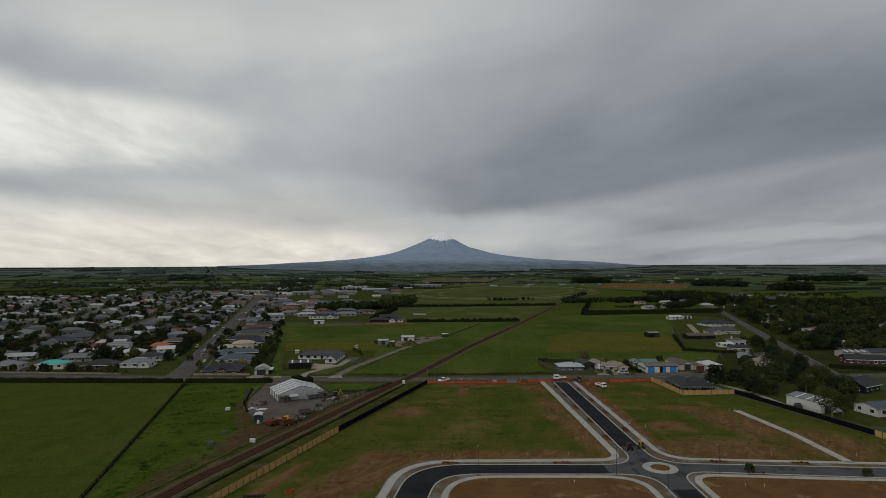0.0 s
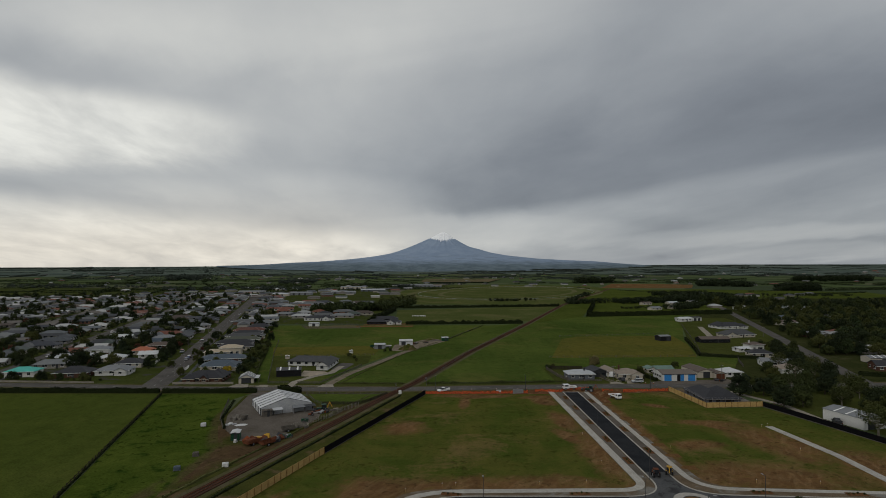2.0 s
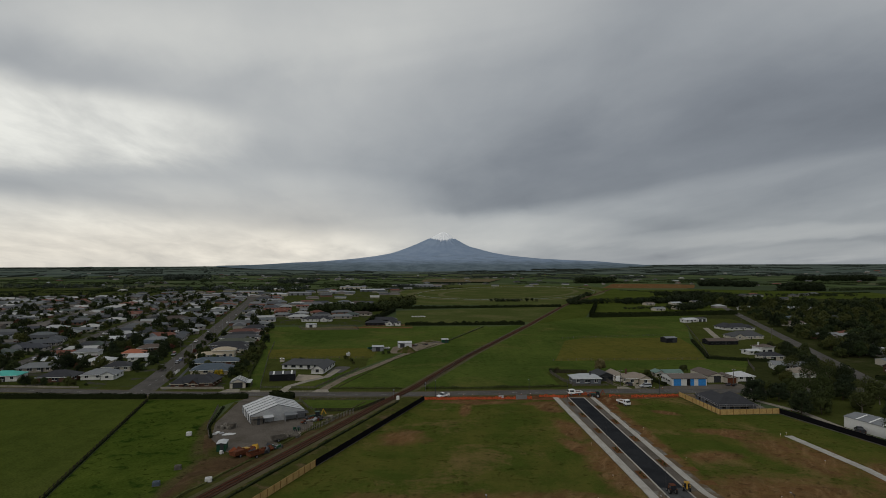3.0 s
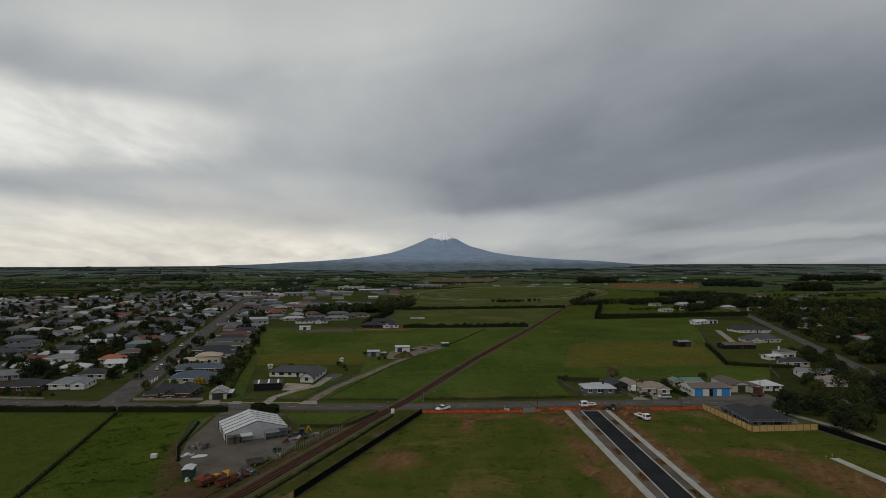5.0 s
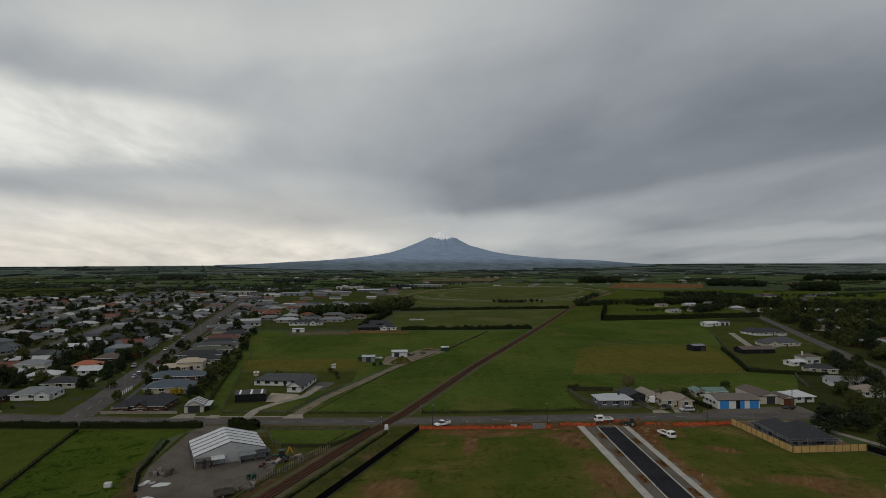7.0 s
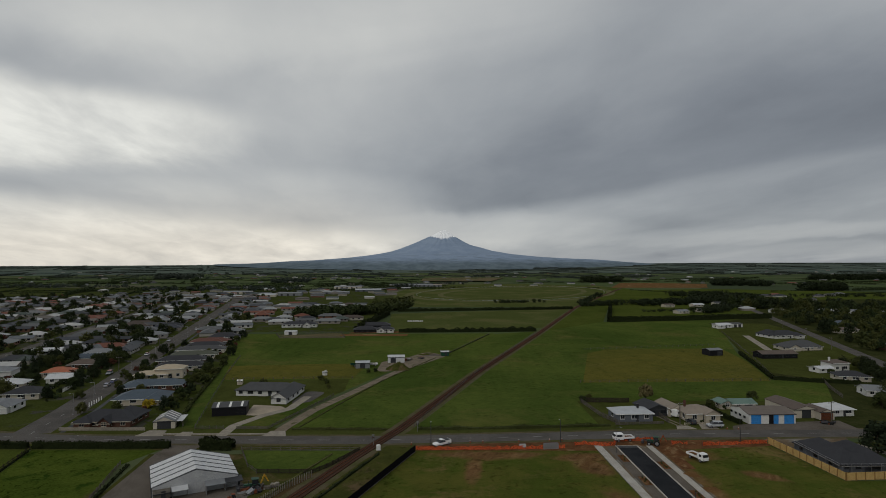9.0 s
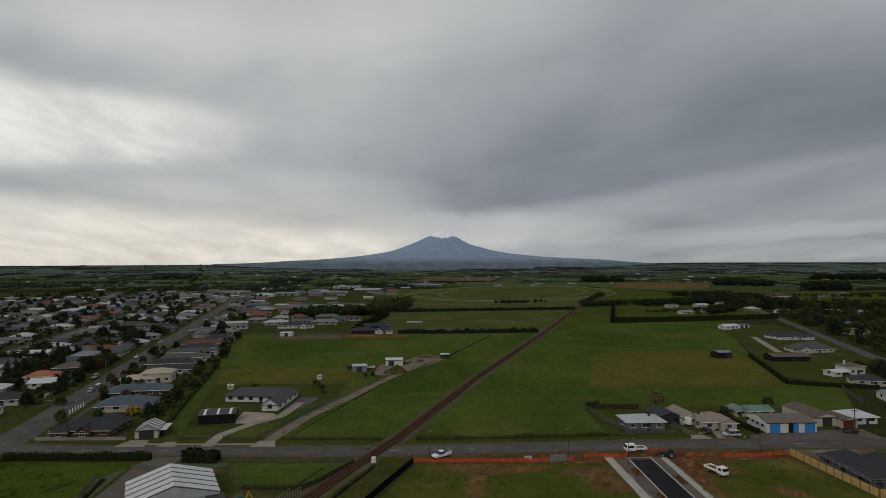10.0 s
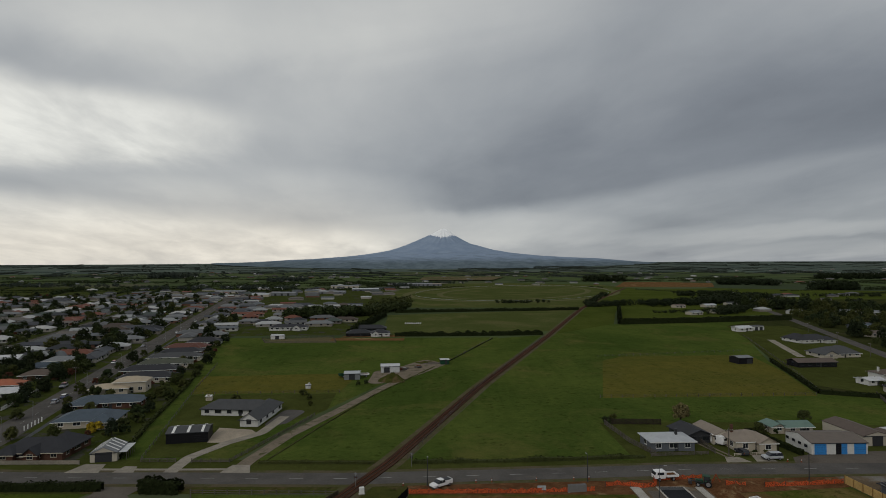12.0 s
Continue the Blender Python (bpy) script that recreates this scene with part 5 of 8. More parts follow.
# farmhouse with two wings, and its black shed
house(-65, 308.6, -4, 22, 8, ROOF_SLATE, WHITE_WALL, "white rendered farmhouse with a charcoal roof", "hip", 2.4, 2.3, [(9.3, -7.9, 5.4, 15, "gable", 2.0), (8.6, 1.2, 6.4, 9, "hip", 2.1)], DARK_TRIM)


def garage(x, y, turn, w, d, h, rise, wall, roof, label, doors, strips=(), name="garage", form="gable", strip_mat=None, door_mat=None, door_h=2.3):
    t = thing(name, x, y, turn, label, name.replace("_", " "))
    r = block(t, w, d, h, rise, form, wall, roof, windows=False, over=0.15, trim=DARK_TRIM)
    for px, ww in doors:
        entry(t, px, -d / 2, 0, ww, door_h, door_mat or DARK_TRIM, "roller_door")
    for s in strips:
        bm = bmesh.new()
        for sgn in (-1, 1):
            if w >= d:
                y0, y1, z0, z1 = sgn * (d / 2 + 0.1), sgn * 0.15, h + 0.02, h + rise * 0.97 + 0.03
                q = [bm.verts.new(v) for v in ((s - 0.35, y0, z0), (s + 0.35, y0, z0), (s + 0.35, y1, z1), (s - 0.35, y1, z1))]
            else:
                x0, x1, z0, z1 = sgn * (w / 2 + 0.1), sgn * 0.15, h + 0.02, h + rise * 0.97 + 0.03
                q = [bm.verts.new(v) for v in ((x0, s - 0.3, z0), (x0, s + 0.3, z0), (x1, s + 0.3, z1), (x1, s - 0.3, z1))]
            bm.faces.new(q)
        part("skylight_strip", bm, strip_mat or WHITE, t, "white translucent roof strip")
    return t


garage(-69.1, 280.9, 12.6, 10.6, 7.5, 2.9, 0.8, BLACK_WALL, ROOF_SLATE, "black farm shed with pale roof strips", [(3.4, 3.0)], (-3.6, 0.2, 3.8), "shed", door_mat=BLACK_WALL)
front_garage = garage(-83, 266.5, 12, 6.0, 8.0, 2.3, 1.5, BEIGE_WALL, ROOF_GREY, "white garage with a dark roller door and roof strips", [(0, 3.8)], (-2.6, -0.6, 1.4, 3.2))
for k in range(5):
    part("lean_to_sheet", boxes((3.1, -3.4 + 1.5 * k, 1.95, 5.0, -2.05 + 1.5 * k, 2.0)), ROOF_SILVER, front_garage, "white lean-to roofing sheet")
    part("lean_to_post", boxes((4.9, -3.3 + 1.5 * k, 0, 5.0, -3.2 + 1.5 * k, 1.95)), OLD_TIMBER, front_garage)
zone("concrete_apron", [(-63.0, 277.6), (-58, 277.5), (-52.6, 286.6), (-55.0, 289.6), (-65, 291.5), (-64.4, 285)], 0.05, APRON, "pale concrete apron beside the black shed")
tagged(band("driveway", rounded([(-62.6, 255.5), (-62.6, 266), (-57.6, 277.2), (-51.2, 286), (-49.4, 304)], 6), 3.2, 0.055, CONCRETE_OLD), "pale concrete driveway", "driveway", kind="structure")
zone("turning_circle", rounded([(-53.4, 291), (-46.5, 296), (-44, 311), (-51.5, 313)], 3, True), 0.052, ASPHALT, "grey sealed turning area")
tagged(band("lane", rounded([(-47.8, 255.5), (-46.8, 264), (-42.8, 284), (-33.4, 312), (-22.6, 346), (-5, 392)], 12), 3.6, 0.05, LANE), "pale gravel farm lane", "lane", kind="structure")
zone("lane_yard", rounded([(-30, 350), (-16, 358), (2, 396), (-8, 412), (-18, 392), (-30, 378)], 5, True), 0.045, LANE, "gravel yard round the farm sheds")
garage(-37.4, 363.5, 6, 6.5, 6, 2.6, 0.7, ROOF_GREY, ROOF_LIGHT, "small grey iron farm shed", [(0, 2.4)], (), "shed")
garage(-23, 379, 6, 8.2, 6, 2.8, 0.8, ROOF_SILVER, ROOF_SILVER, "white iron farm shed", [(-1.5, 2.6)], (), "shed")
garage(1.2, 398, 6, 4.2, 3.6, 2.2, 0.5, GREEN_PAINT, ROOF_SILVER, "small green hut with a white roof", [(0.6, 1.0)], (), "hut")
garage(-81.8, 325.4, 5, 2.0, 1.8, 1.6, 0.4, CREAM_WALL, WHITE, "small cream garden shed", [(0.0, 0.8)], (), "shed", door_mat=CREAM_WALL)
garage(-51.4, 344.6, 5, 1.9, 1.6, 1.4, 0.3, WHITE_WALL, ROOF_SILVER, "small white field hut", [(0.4, 0.8)], (), "hut", door_mat=WHITE_WALL)
garage(144.5, 401, 14, 7.8, 6.5, 3.0, 0.8, BLACK_WALL, ROOF_GREY, "black open-sided hay shed with a grey roof", [(2, 3.0)], (), "shed")

# houses facing the road works
house(59.8, 274.5, 3, 11.4, 7.5, ROOF_LIGHT, GREY_WALL, "slate-grey weatherboard cottage with a pale iron roof", "hip", 2.7, 1.4, (), WHITE, flue=(2.0, -1.0, DARK_STEEL))
house(69, 281.5, 8, 7.5, 9, ROOF_DARK, DARK_TRIM, "dark outbuilding with a charcoal roof", "gable", 2.4, 1.6, (), DARK_TRIM)
garage(75.2, 281.8, 8, 6.0, 10.5, 2.4, 1.5, BEIGE_WALL, ROOF_TAN, "beige garage with a tan roof", [(0, 2.8)])
house(80.6, 275.0, 4, 9.6, 8.6, ROOF_TAN, CREAM_WALL, "cream weatherboard villa with a tan iron roof", "hip", 2.8, 1.9, [(2.8, -3.2, 4.5, 5, "gable", 1.4)], WHITE, flue=(-3.0, 1.0, BRICK))
house(101.4, 288.5, 4, 8.0, 6, ROOF_GREEN, CREAM_WALL, "cream house with a green iron roof", "gable", 2.2, 1.1, [(-5.4, 0.4, 4.4, 5.2, "gable", 0.9)], WHITE)
garage(101.1, 273.6, 2.0, 14.6, 10.5, 3.0, 1.3, WHITE_WALL, ROOF_FAWN, "white workshop with bright blue roller doors", [(-5.0, 3.1), (1.2, 1.5), (5.3, 3.1)], (), "workshop", door_mat=BLUE_DOOR, door_h=2.9)
workshop = next(o for o in scene.objects if o.name == "workshop")
# black sheet on the closed wall paints the darkness inside an open doorway
entry(workshop, -0.3, -5.25, 0, 1.4, 2.9, BLACK_WALL, "opening")
for k in range(4):
    w_ob = part("window", boxes((-0.6, -0.05, 0, 0.6, -0.004, 0.7)), GLASS, workshop)
    w_ob.matrix_basis = pose(-7.8, -3.8 + 2.5 * k, 1.5, 0, 0, -90)
garage(115.4, 282.5, 4, 8, 15, 2.8, 1.3, BEIGE_WALL, ROOF_BROWN, "long beige shed with a brown iron roof", [(0, 3.0)], (), "shed", door_h=2.6)
garage(120.9, 277, 4, 4.8, 8, 2.5, 0.9, BEIGE_WALL, ROOF_BROWN, "beige garage with brown roller doors", [(-0.1, 3.8)], (), "garage", door_mat=RUST)
house(128.6, 281, 6, 7.8, 7.6, ROOF_SILVER, WHITE_WALL, "white cottage with a white iron roof", "hip", 2.4, 1.6, (), WHITE)
house(97.6, 236, 2, 8, 16.5, ROOF_DARK, GREY_WALL, "unfinished house with dark tiled hip roofs", "hip", 2.2, 2.6, [(5.4, -1.6, 7.0, 14, "hip", 2.7), (2.4, -5.6, 8, 6.0, "hip", 1.7)], DARK_TRIM)
garage(129.5, 203, 15, 9, 14, 3.4, 1.0, WHITE_WALL, ROOF_GREY, "white farm shed with pale roof strips", [(-1.5, 3.2)], (-5.0, -1.0, 3.0), "shed")

# houses beyond the east paddock
house(212, 531, 14, 11, 8, ROOF_SILVER, WHITE_WALL, "white house with a pale iron roof", "gable", 2.6, 1.2, [(-5, -3, 6, 6, "gable", 1.0)], WHITE)
garage(224, 536, 14, 9, 7, 3.0, 0.4, WHITE_WALL, ROOF_SLATE, "white flat-roofed garage with dark doors", [(-2, 2.6), (2, 2.6)])
house(224.5, 474, 12, 20, 11, ROOF_DARK, WHITE_WALL, "long white house with a charcoal hip roof", "hip", 2.2, 3.0, [(-7, 3, 9, 14, "hip", 3.2), (7, -4, 6, 8, "hip", 2.0)], WHITE)
house(203, 422, 8, 21, 12, ROOF_SLATE, BEIGE_WALL, "long pale house with a grey hip roof", "hip", 2.2, 3.2, [(7, 3, 9, 14, "hip", 3.0), (-8, -4, 7, 8, "gable", 2.0)], WHITE)
house(173.5, 393, 5, 19, 8, ROOF_BROWN, BLACK_WALL, "dark low house with a charcoal roof", "gable", 2.5, 1.4, (), DARK_TRIM)
house(181, 358, 10, 8.5, 7, ROOF_BROWN, WHITE_WALL, "white two-storey house with a brown roof", "hip", 3.8, 1.3, (), WHITE, flue=(-3, 0, WHITE_WALL))
house(171.5, 353, 10, 7.5, 6, ROOF_SILVER, WHITE_WALL, "low white house wing with a white roof", "gable", 2.2, 0.7, (), WHITE)
house(213, 294, -12, 18, 9, ROOF_DARK, BRICK, "brick house with a charcoal roof", "gable", 2.7, 2.2, (), WHITE)
house(165, 307, -14, 15, 8, ROOF_GREY, WHITE_WALL, "long white house with a grey roof", "gable", 2.4, 1.5, (), WHITE)
house(159.5, 289, 0, 9, 8, ROOF_TAN, WHITE_WALL, "white cottage with a tan hip roof", "hip", 2.4, 2.0, (), WHITE)
house(172, 335, -10, 12, 8, ROOF_DARK, BEIGE_WALL, "beige house with a dark roof", "hip", 2.4, 1.8, (), WHITE)
garage(223, 316, -4, 14, 8, 2.8, 1.0, BEIGE_WALL, ROOF_GREY, "grey shed with white roof strips", [(0, 3)], (-4.5, -1.5, 1.5, 4.5), "shed")
house(148, 196, 12, 13, 9, ROOF_BLUE, WHITE_WALL, "white house with a blue-grey roof", "gable", 2.8, 1.6, (), WHITE)
house(166, 232, 30, 12, 10, ROOF_DARK, BLACK_WALL, "dark house with steep gables", "gable", 2.8, 3.0, (), WHITE)

for x, y, a, w, roof, wall, label in ((232, 655, 20, 13, ROOF_GREY, BEIGE_WALL, "small beige house with a grey iron roof"), (262, 672, 10, 16, ROOF_SLATE, CREAM_WALL, "cream house with a slate roof among trees"), (285, 742, 18, 14, ROOF_LIGHT, BEIGE_WALL, "beige cottage with a pale roof among trees"),
                                     (325, 770, 12, 18, ROOF_SLATE, BEIGE_WALL, "beige house with a grey roof among trees"), (250, 735, 15, 12, ROOF_BROWN, CREAM_WALL, "cream cottage with a brown roof"), (372, 830, 8, 22, ROOF_BLUE, GREY_WALL, "long farm building with a blue-grey roof")):
    house(x, y, a, w, 8, roof, wall, label, "gable", 2.5, 1.5, (), WHITE, sides="f")

# homes at the north of the farm paddock
house(-55, 503, 6, 16, 9, ROOF_DARK, BLACK_WALL, "new black house with a charcoal roof", "hip", 2.4, 2.2, (), DARK_TRIM)
house(-41, 503, 6, 12, 10, ROOF_DARK, WHITE_WALL, "new white house with a charcoal roof", "hip", 2.4, 2.4, [(-3, -4, 4, 5, "gable", 1.6)], WHITE)
house(-52, 530, 6, 24, 9, ROOF_DARK, BLACK_WALL, "new dark house with a charcoal roof", "hip", 2.4, 2.2, (), DARK_TRIM)
house(-110, 536, 6, 26, 10, ROOF_DARK, WHITE_WALL, "long white house with a dark roof", "hip", 2.4, 2.2, [(6, -4, 5, 6, "gable", 1.8)], WHITE)
garage(-104, 487, 5, 8, 5, 2.4, 0.6, WHITE_WALL, ROOF_SILVER, "white shed with a white iron roof", [(0, 2.4)], (), "shed")
zone("building_pad", [(-66, 493), (-24, 497), (-26, 508), (-64, 500)], 0.05, EARTH, "bare brown earth round the new houses")

# front row of the town along the main road
house(-187, 279, 8, 12, 8, ROOF_TURQ, WHITE_WALL, "white bungalow with a turquoise iron roof", "hip", 2.7, 1.6, (), WHITE)
house(-164, 279, 8, 14, 10, ROOF_DARK, BRICK, "bungalow with a dark tiled roof", "hip", 2.4, 2.4, (), WHITE)
house(-149, 284, 10, 14, 9, ROOF_GREY, WHITE_WALL, "white bungalow with a grey roof", "hip", 2.4, 2.0, [(4, -3, 5, 6, "gable", 1.5)], WHITE)
house(-207, 277, 8, 12, 8, ROOF_GREY, CREAM_WALL, "cream bungalow with a grey roof", "hip", 2.4, 1.9, (), WHITE)
house(-170, 318.5, 14, 12, 8, ROOF_SILVER, CREAM_WALL, "cream bungalow with a white iron roof", "hip", 2.4, 1.6, (), WHITE)
house(-190.5, 321, 14, 16, 8, ROOF_LIGHT, BEIGE_WALL, "bungalow with a pale grey roof", "gable", 2.4, 1.4, (), WHITE)
house(-167, 343, 14, 11, 8, ROOF_RED, CREAM_WALL, "cream bungalow with a terracotta roof", "hip", 2.4, 1.8, (), WHITE)
house(-187, 335, 14, 12, 8, ROOF_GREY, WHITE_WALL, "white high-set house with a grey roof", "hip", 4.2, 1.6, (), WHITE)
house(-157, 330, 14, 9, 8, ROOF_SILVER, WHITE_WALL, "white cottage with a white roof", "gable", 2.4, 1.4, (), WHITE)
house(-167, 363, 14, 14, 8, ROOF_BROWN, BRICK, "brick bungalow with a brown roof", "hip", 2.4, 1.8, (), WHITE)
house(-177, 380, 14, 15, 8, ROOF_BLUE, BEIGE_WALL, "bungalow with a blue-grey roof", "hip", 2.4, 1.8, (), WHITE)
house(-181, 397, 14, 14, 8, ROOF_GREY, CREAM_WALL, "cream bungalow with a grey roof", "hip", 2.4, 1.8, (), WHITE)
house(-212, 402, 14, 14, 8, ROOF_SILVER, WHITE_WALL, "white bungalow with a white roof", "gable", 2.4, 1.4, (), WHITE)
house(-152, 303, 10, 12, 9, ROOF_DARK, BEIGE_WALL, "beige bungalow with a dark roof and porch", "hip", 2.4, 2.0, (), WHITE)

# ---- the town ----
def right_x(y):
    return 177 + 0.337 * (y - 262)


def prototypes():
    """House types of the town, built once at their first places."""
    forms = [("hip", 15, 9, 1.9, [(4, -3, 6, 7, "hip", 1.9)]), ("hip", 18, 8.5, 1.9, []), ("gable", 13, 8, 1.5, [(3, -3, 5, 6, "gable", 1.4)]),
             ("gable", 16, 8, 1.4, []), ("hip", 13, 10, 2.2, []), ("hip", 20, 9, 2.1, [(-5, -3.5, 7, 8, "hip", 2.0)])]
    labels = ["weatherboard bungalow with a painted metal roof", "long brick bungalow with a tiled hip roof", "small weatherboard cottage with a gabled iron roof",
              "plain bungalow with a low gabled roof", "square bungalow with a hipped roof", "family house with a hipped roof and wing"]
    res = []
    for k, (form, w, d, rise, wings) in enumerate(forms):
        near = house(0, 0, 0, w, d, ROOF, WALL, labels[k], form, 2.4, rise, wings, None, sides="flr")
        tagged(near, group="town houses")
        far = thing("house", 0, 0, 0, labels[k], "house", "far town houses")
        block(far, w, d, 2.4, rise, form, WALL, ROOF, windows=False)
        for px in (-w * 0.28, w * 0.1, w * 0.34):
            part("window", boxes((px - 0.8, -d / 2 - 0.05, 0.9, px + 0.8, -d / 2 - 0.004, 2.1)), GLASS, far)
        res.append((near, far))
    return res


def fill_town():
    protos = prototypes()
    used = set()
    spots = []
    for k in range(10):
        end = 980 - 28 * k
        for side in (-1, 1):
            if k == 0 and side == 1:
                start = 480
            else:
                start = 300 if k < 2 else 282
            y = start + rng.uniform(0, 6)
            while y < end:
                x = street_x(y, k) + side * (17 + rng.uniform(-2, 3))
                back = rng.random() < 0.55
                spots.append((x, y, 14.7 + (90 if rng.random() < 0.25 else 0) + rng.uniform(-4, 4) + (180 if side < 0 else 0)))
                if back:
                    spots.append((x + side * 15, y + rng.uniform(4, 9), 14.7 + rng.uniform(-6, 6)))
                y += rng.uniform(15, 21)
    for k in range(60):
        y = rng.uniform(545, 780)
        lo, hi = street_x(y) + 40, -70 - (y - 545) * 0.12
        if hi > lo:
            spots.append((rng.uniform(lo, hi), y, 10 + rng.uniform(-8, 8)))
    for k in range(70):
        y = rng.uniform(850, 1180)
        spots.append((rng.uniform(-0.55 * y, -70), y, 10 + rng.uniform(-8, 8)))
    for k in range(26):
        y = rng.uniform(640, 1000)
        spots.append((rng.uniform(0.42 * y, 0.62 * y), y, 14 + rng.uniform(-10, 10)))
    for k in range(14):
        y = rng.uniform(310, 640)
        spots.append((rng.uniform(right_x(y) + 26, 0.8 * y), y, 14 + rng.uniform(-10, 10)))
    for k in range(130):
        y = rng.uniform(1250, 2400)
        spots.append((rng.uniform(-0.7 * y, 0.75 * y), y, rng.uniform(0, 180)))
    kept = [(o.location.x, o.location.y) for o in scene.objects if o.name.startswith(("house", "garage")) and o.parent is None and abs(o.location.x) > 1]
    joined = {"wall": ([], []), "roof": ([], [])}
    count = 0
    spots.sort(key=lambda p: p[1])
    for x, y, a in spots:
        if abs((y - 470 + 0.2 * (x - street_x(470))) % 170) < 7 and y > 460:
            continue
        if any((x - p) ** 2 + (y - q) ** 2 < 12.5 ** 2 for p, q in kept):
            continue
        if x < -0.80 * y - 40:
            continue
        kept.append((x, y))
        near, far = rng.choice(protos)
        m = pose(x, y, land(x, y), 0, 0, a % 360 if a % 360 < 180 else a % 360 - 180)
        if count >= 225 or x > -60:
            for c in far.children:
                kind = c.name.split(".")[0]
                if kind in joined:
                    vs, fs = joined[kind]
                    k = len(vs)
                    vs += [m @ v.co for v in c.data.vertices]
                    fs += [[k + i for i in p.vertices] for p in c.data.polygons]
            continue
        count += 1
        src = near if y < 420 else far
        if src not in used:
            used.add(src)
            src.matrix_basis = m
        else:
            copy_thing(src, m)
    rest = tagged(new("far_houses"), "crowded far rooftops of the town", "houses", kind="stuff")
    raw("walls", *joined["wall"], WALL_FAR, rest)
    raw("roofs", *joined["roof"], ROOF_FAR, rest)
    for pair in protos:
        for ob in pair:
            if ob not in used:
                for c in ob.children_recursive:
                    bpy.data.objects.remove(c)
                bpy.data.objects.remove(ob)
    return kept


town_houses = fill_town()

# ---- trees ----
def clear_of_streets(x, y):
    return abs(x - street_x(y) - 2) > 12 and all(abs(x - street_x(y, k)) > 6 for k in range(10))


def scatter_trees(count, inside, kinds, sizes, group, gap=4.0, avoid=(), single=1000, label="", seed=0):
    """The nearest ones stand as things of their own, the others are joined into four masses."""
    made = []
    tries = 0
    while len(made) < count and tries < count * 30:
        tries += 1
        p = inside()
        if p is None or any((p[0] - q[0]) ** 2 + (p[1] - q[1]) ** 2 < gap * gap for q in made) or any((p[0] - q[0]) ** 2 + (p[1] - q[1]) ** 2 < 34 for q in avoid):
            continue
        made.append(p)
    made.sort(key=lambda p: math.hypot(p[0], p[1] - 120))
    for x, y in made[:single]:
        tree(rng.choice(kinds), x, y, rng.uniform(*sizes), group)
    mass = {}
    for x, y in made[single:]:
        kind = rng.choice(kinds)
        me = KINDS[kind][1]
        co = np.empty(len(me.vertices) * 3, np.float32)
        me.vertices.foreach_get("co", co)
        a, s = rng.uniform(0, 6.28), rng.uniform(*sizes)
        thin, grow = (4, 1.75) if math.hypot(x, y) > 400 else (2, 1.3)
        sprays = co.reshape(-1, 4, 3)[::thin]
        mid = sprays.mean(1, keepdims=True)
        co = (mid + (sprays - mid) * grow).reshape(-1, 3)
        rot = np.array([[math.cos(a), -math.sin(a), 0], [math.sin(a), math.cos(a), 0], [0, 0, 1]])
        mass.setdefault((me.materials[0].name, rng.randrange(4)), []).append(co @ rot.T * s + (x, y, 0))
    for (mat, k), parts in sorted(mass.items()):
        v = np.concatenate(parts)
        tagged(new("tree_crowns", mesh_from("tree_crowns", v, np.arange(len(v)).reshape(-1, 4), bpy.data.materials[mat])), label, "trees", kind="stuff")
    return made


def town_spot():
    y = 268 + 660 * rng.random() ** 1.3
    x = rng.uniform(-0.82 * y - 30, street_x(y) + 36)
    if y < 485 and x > street_x(y) + 5 or y < 300 and x > -215:
        return None
    return (x, y) if clear_of_streets(x, y) else None


scatter_trees(1050, town_spot, ["round", "broad", "dark", "shrub", "shrub", "olive", "round", "rust", "conifer", "dark"], (0.42, 0.9), "town trees", 3.4, town_houses, 120, "crowded garden trees among the far houses")


def garden_lobe(r):
    while True:
        y = 275 + 600 * r.random() ** 1.2
        x = r.uniform(-0.80 * y - 30, street_x(y) + 34)
        if clear_of_streets(x, y) and not (y < 485 and x > street_x(y) + 5) and not (y < 300 and x > -215):
            break
    size = r.uniform(0.7, 1.7)
    return (x, y, size * 0.5, size)


def wood_spot():
    y = 275 + 390 * rng.random()
    x = rng.uniform(right_x(y) + 9, 0.84 * y + 60)
    if rng.random() < 0.08:
        x = rng.uniform(186, 226)
        return (x, y) if 318 < y < 372 and x < right_x(y) - 8 else None
    if y < 334 and 190 < x < 250:
        return None
    if noise.noise(Vector((x / 26, y / 32, 2.0))) < -0.20 or y > 690 - 0.4375 * (x - 320):
        return None
    return (x, y)


def wood_edge_spot():
    x = rng.uniform(322, 690)
    return (x, 704 - 0.4375 * (x - 320) + rng.uniform(0, 55))


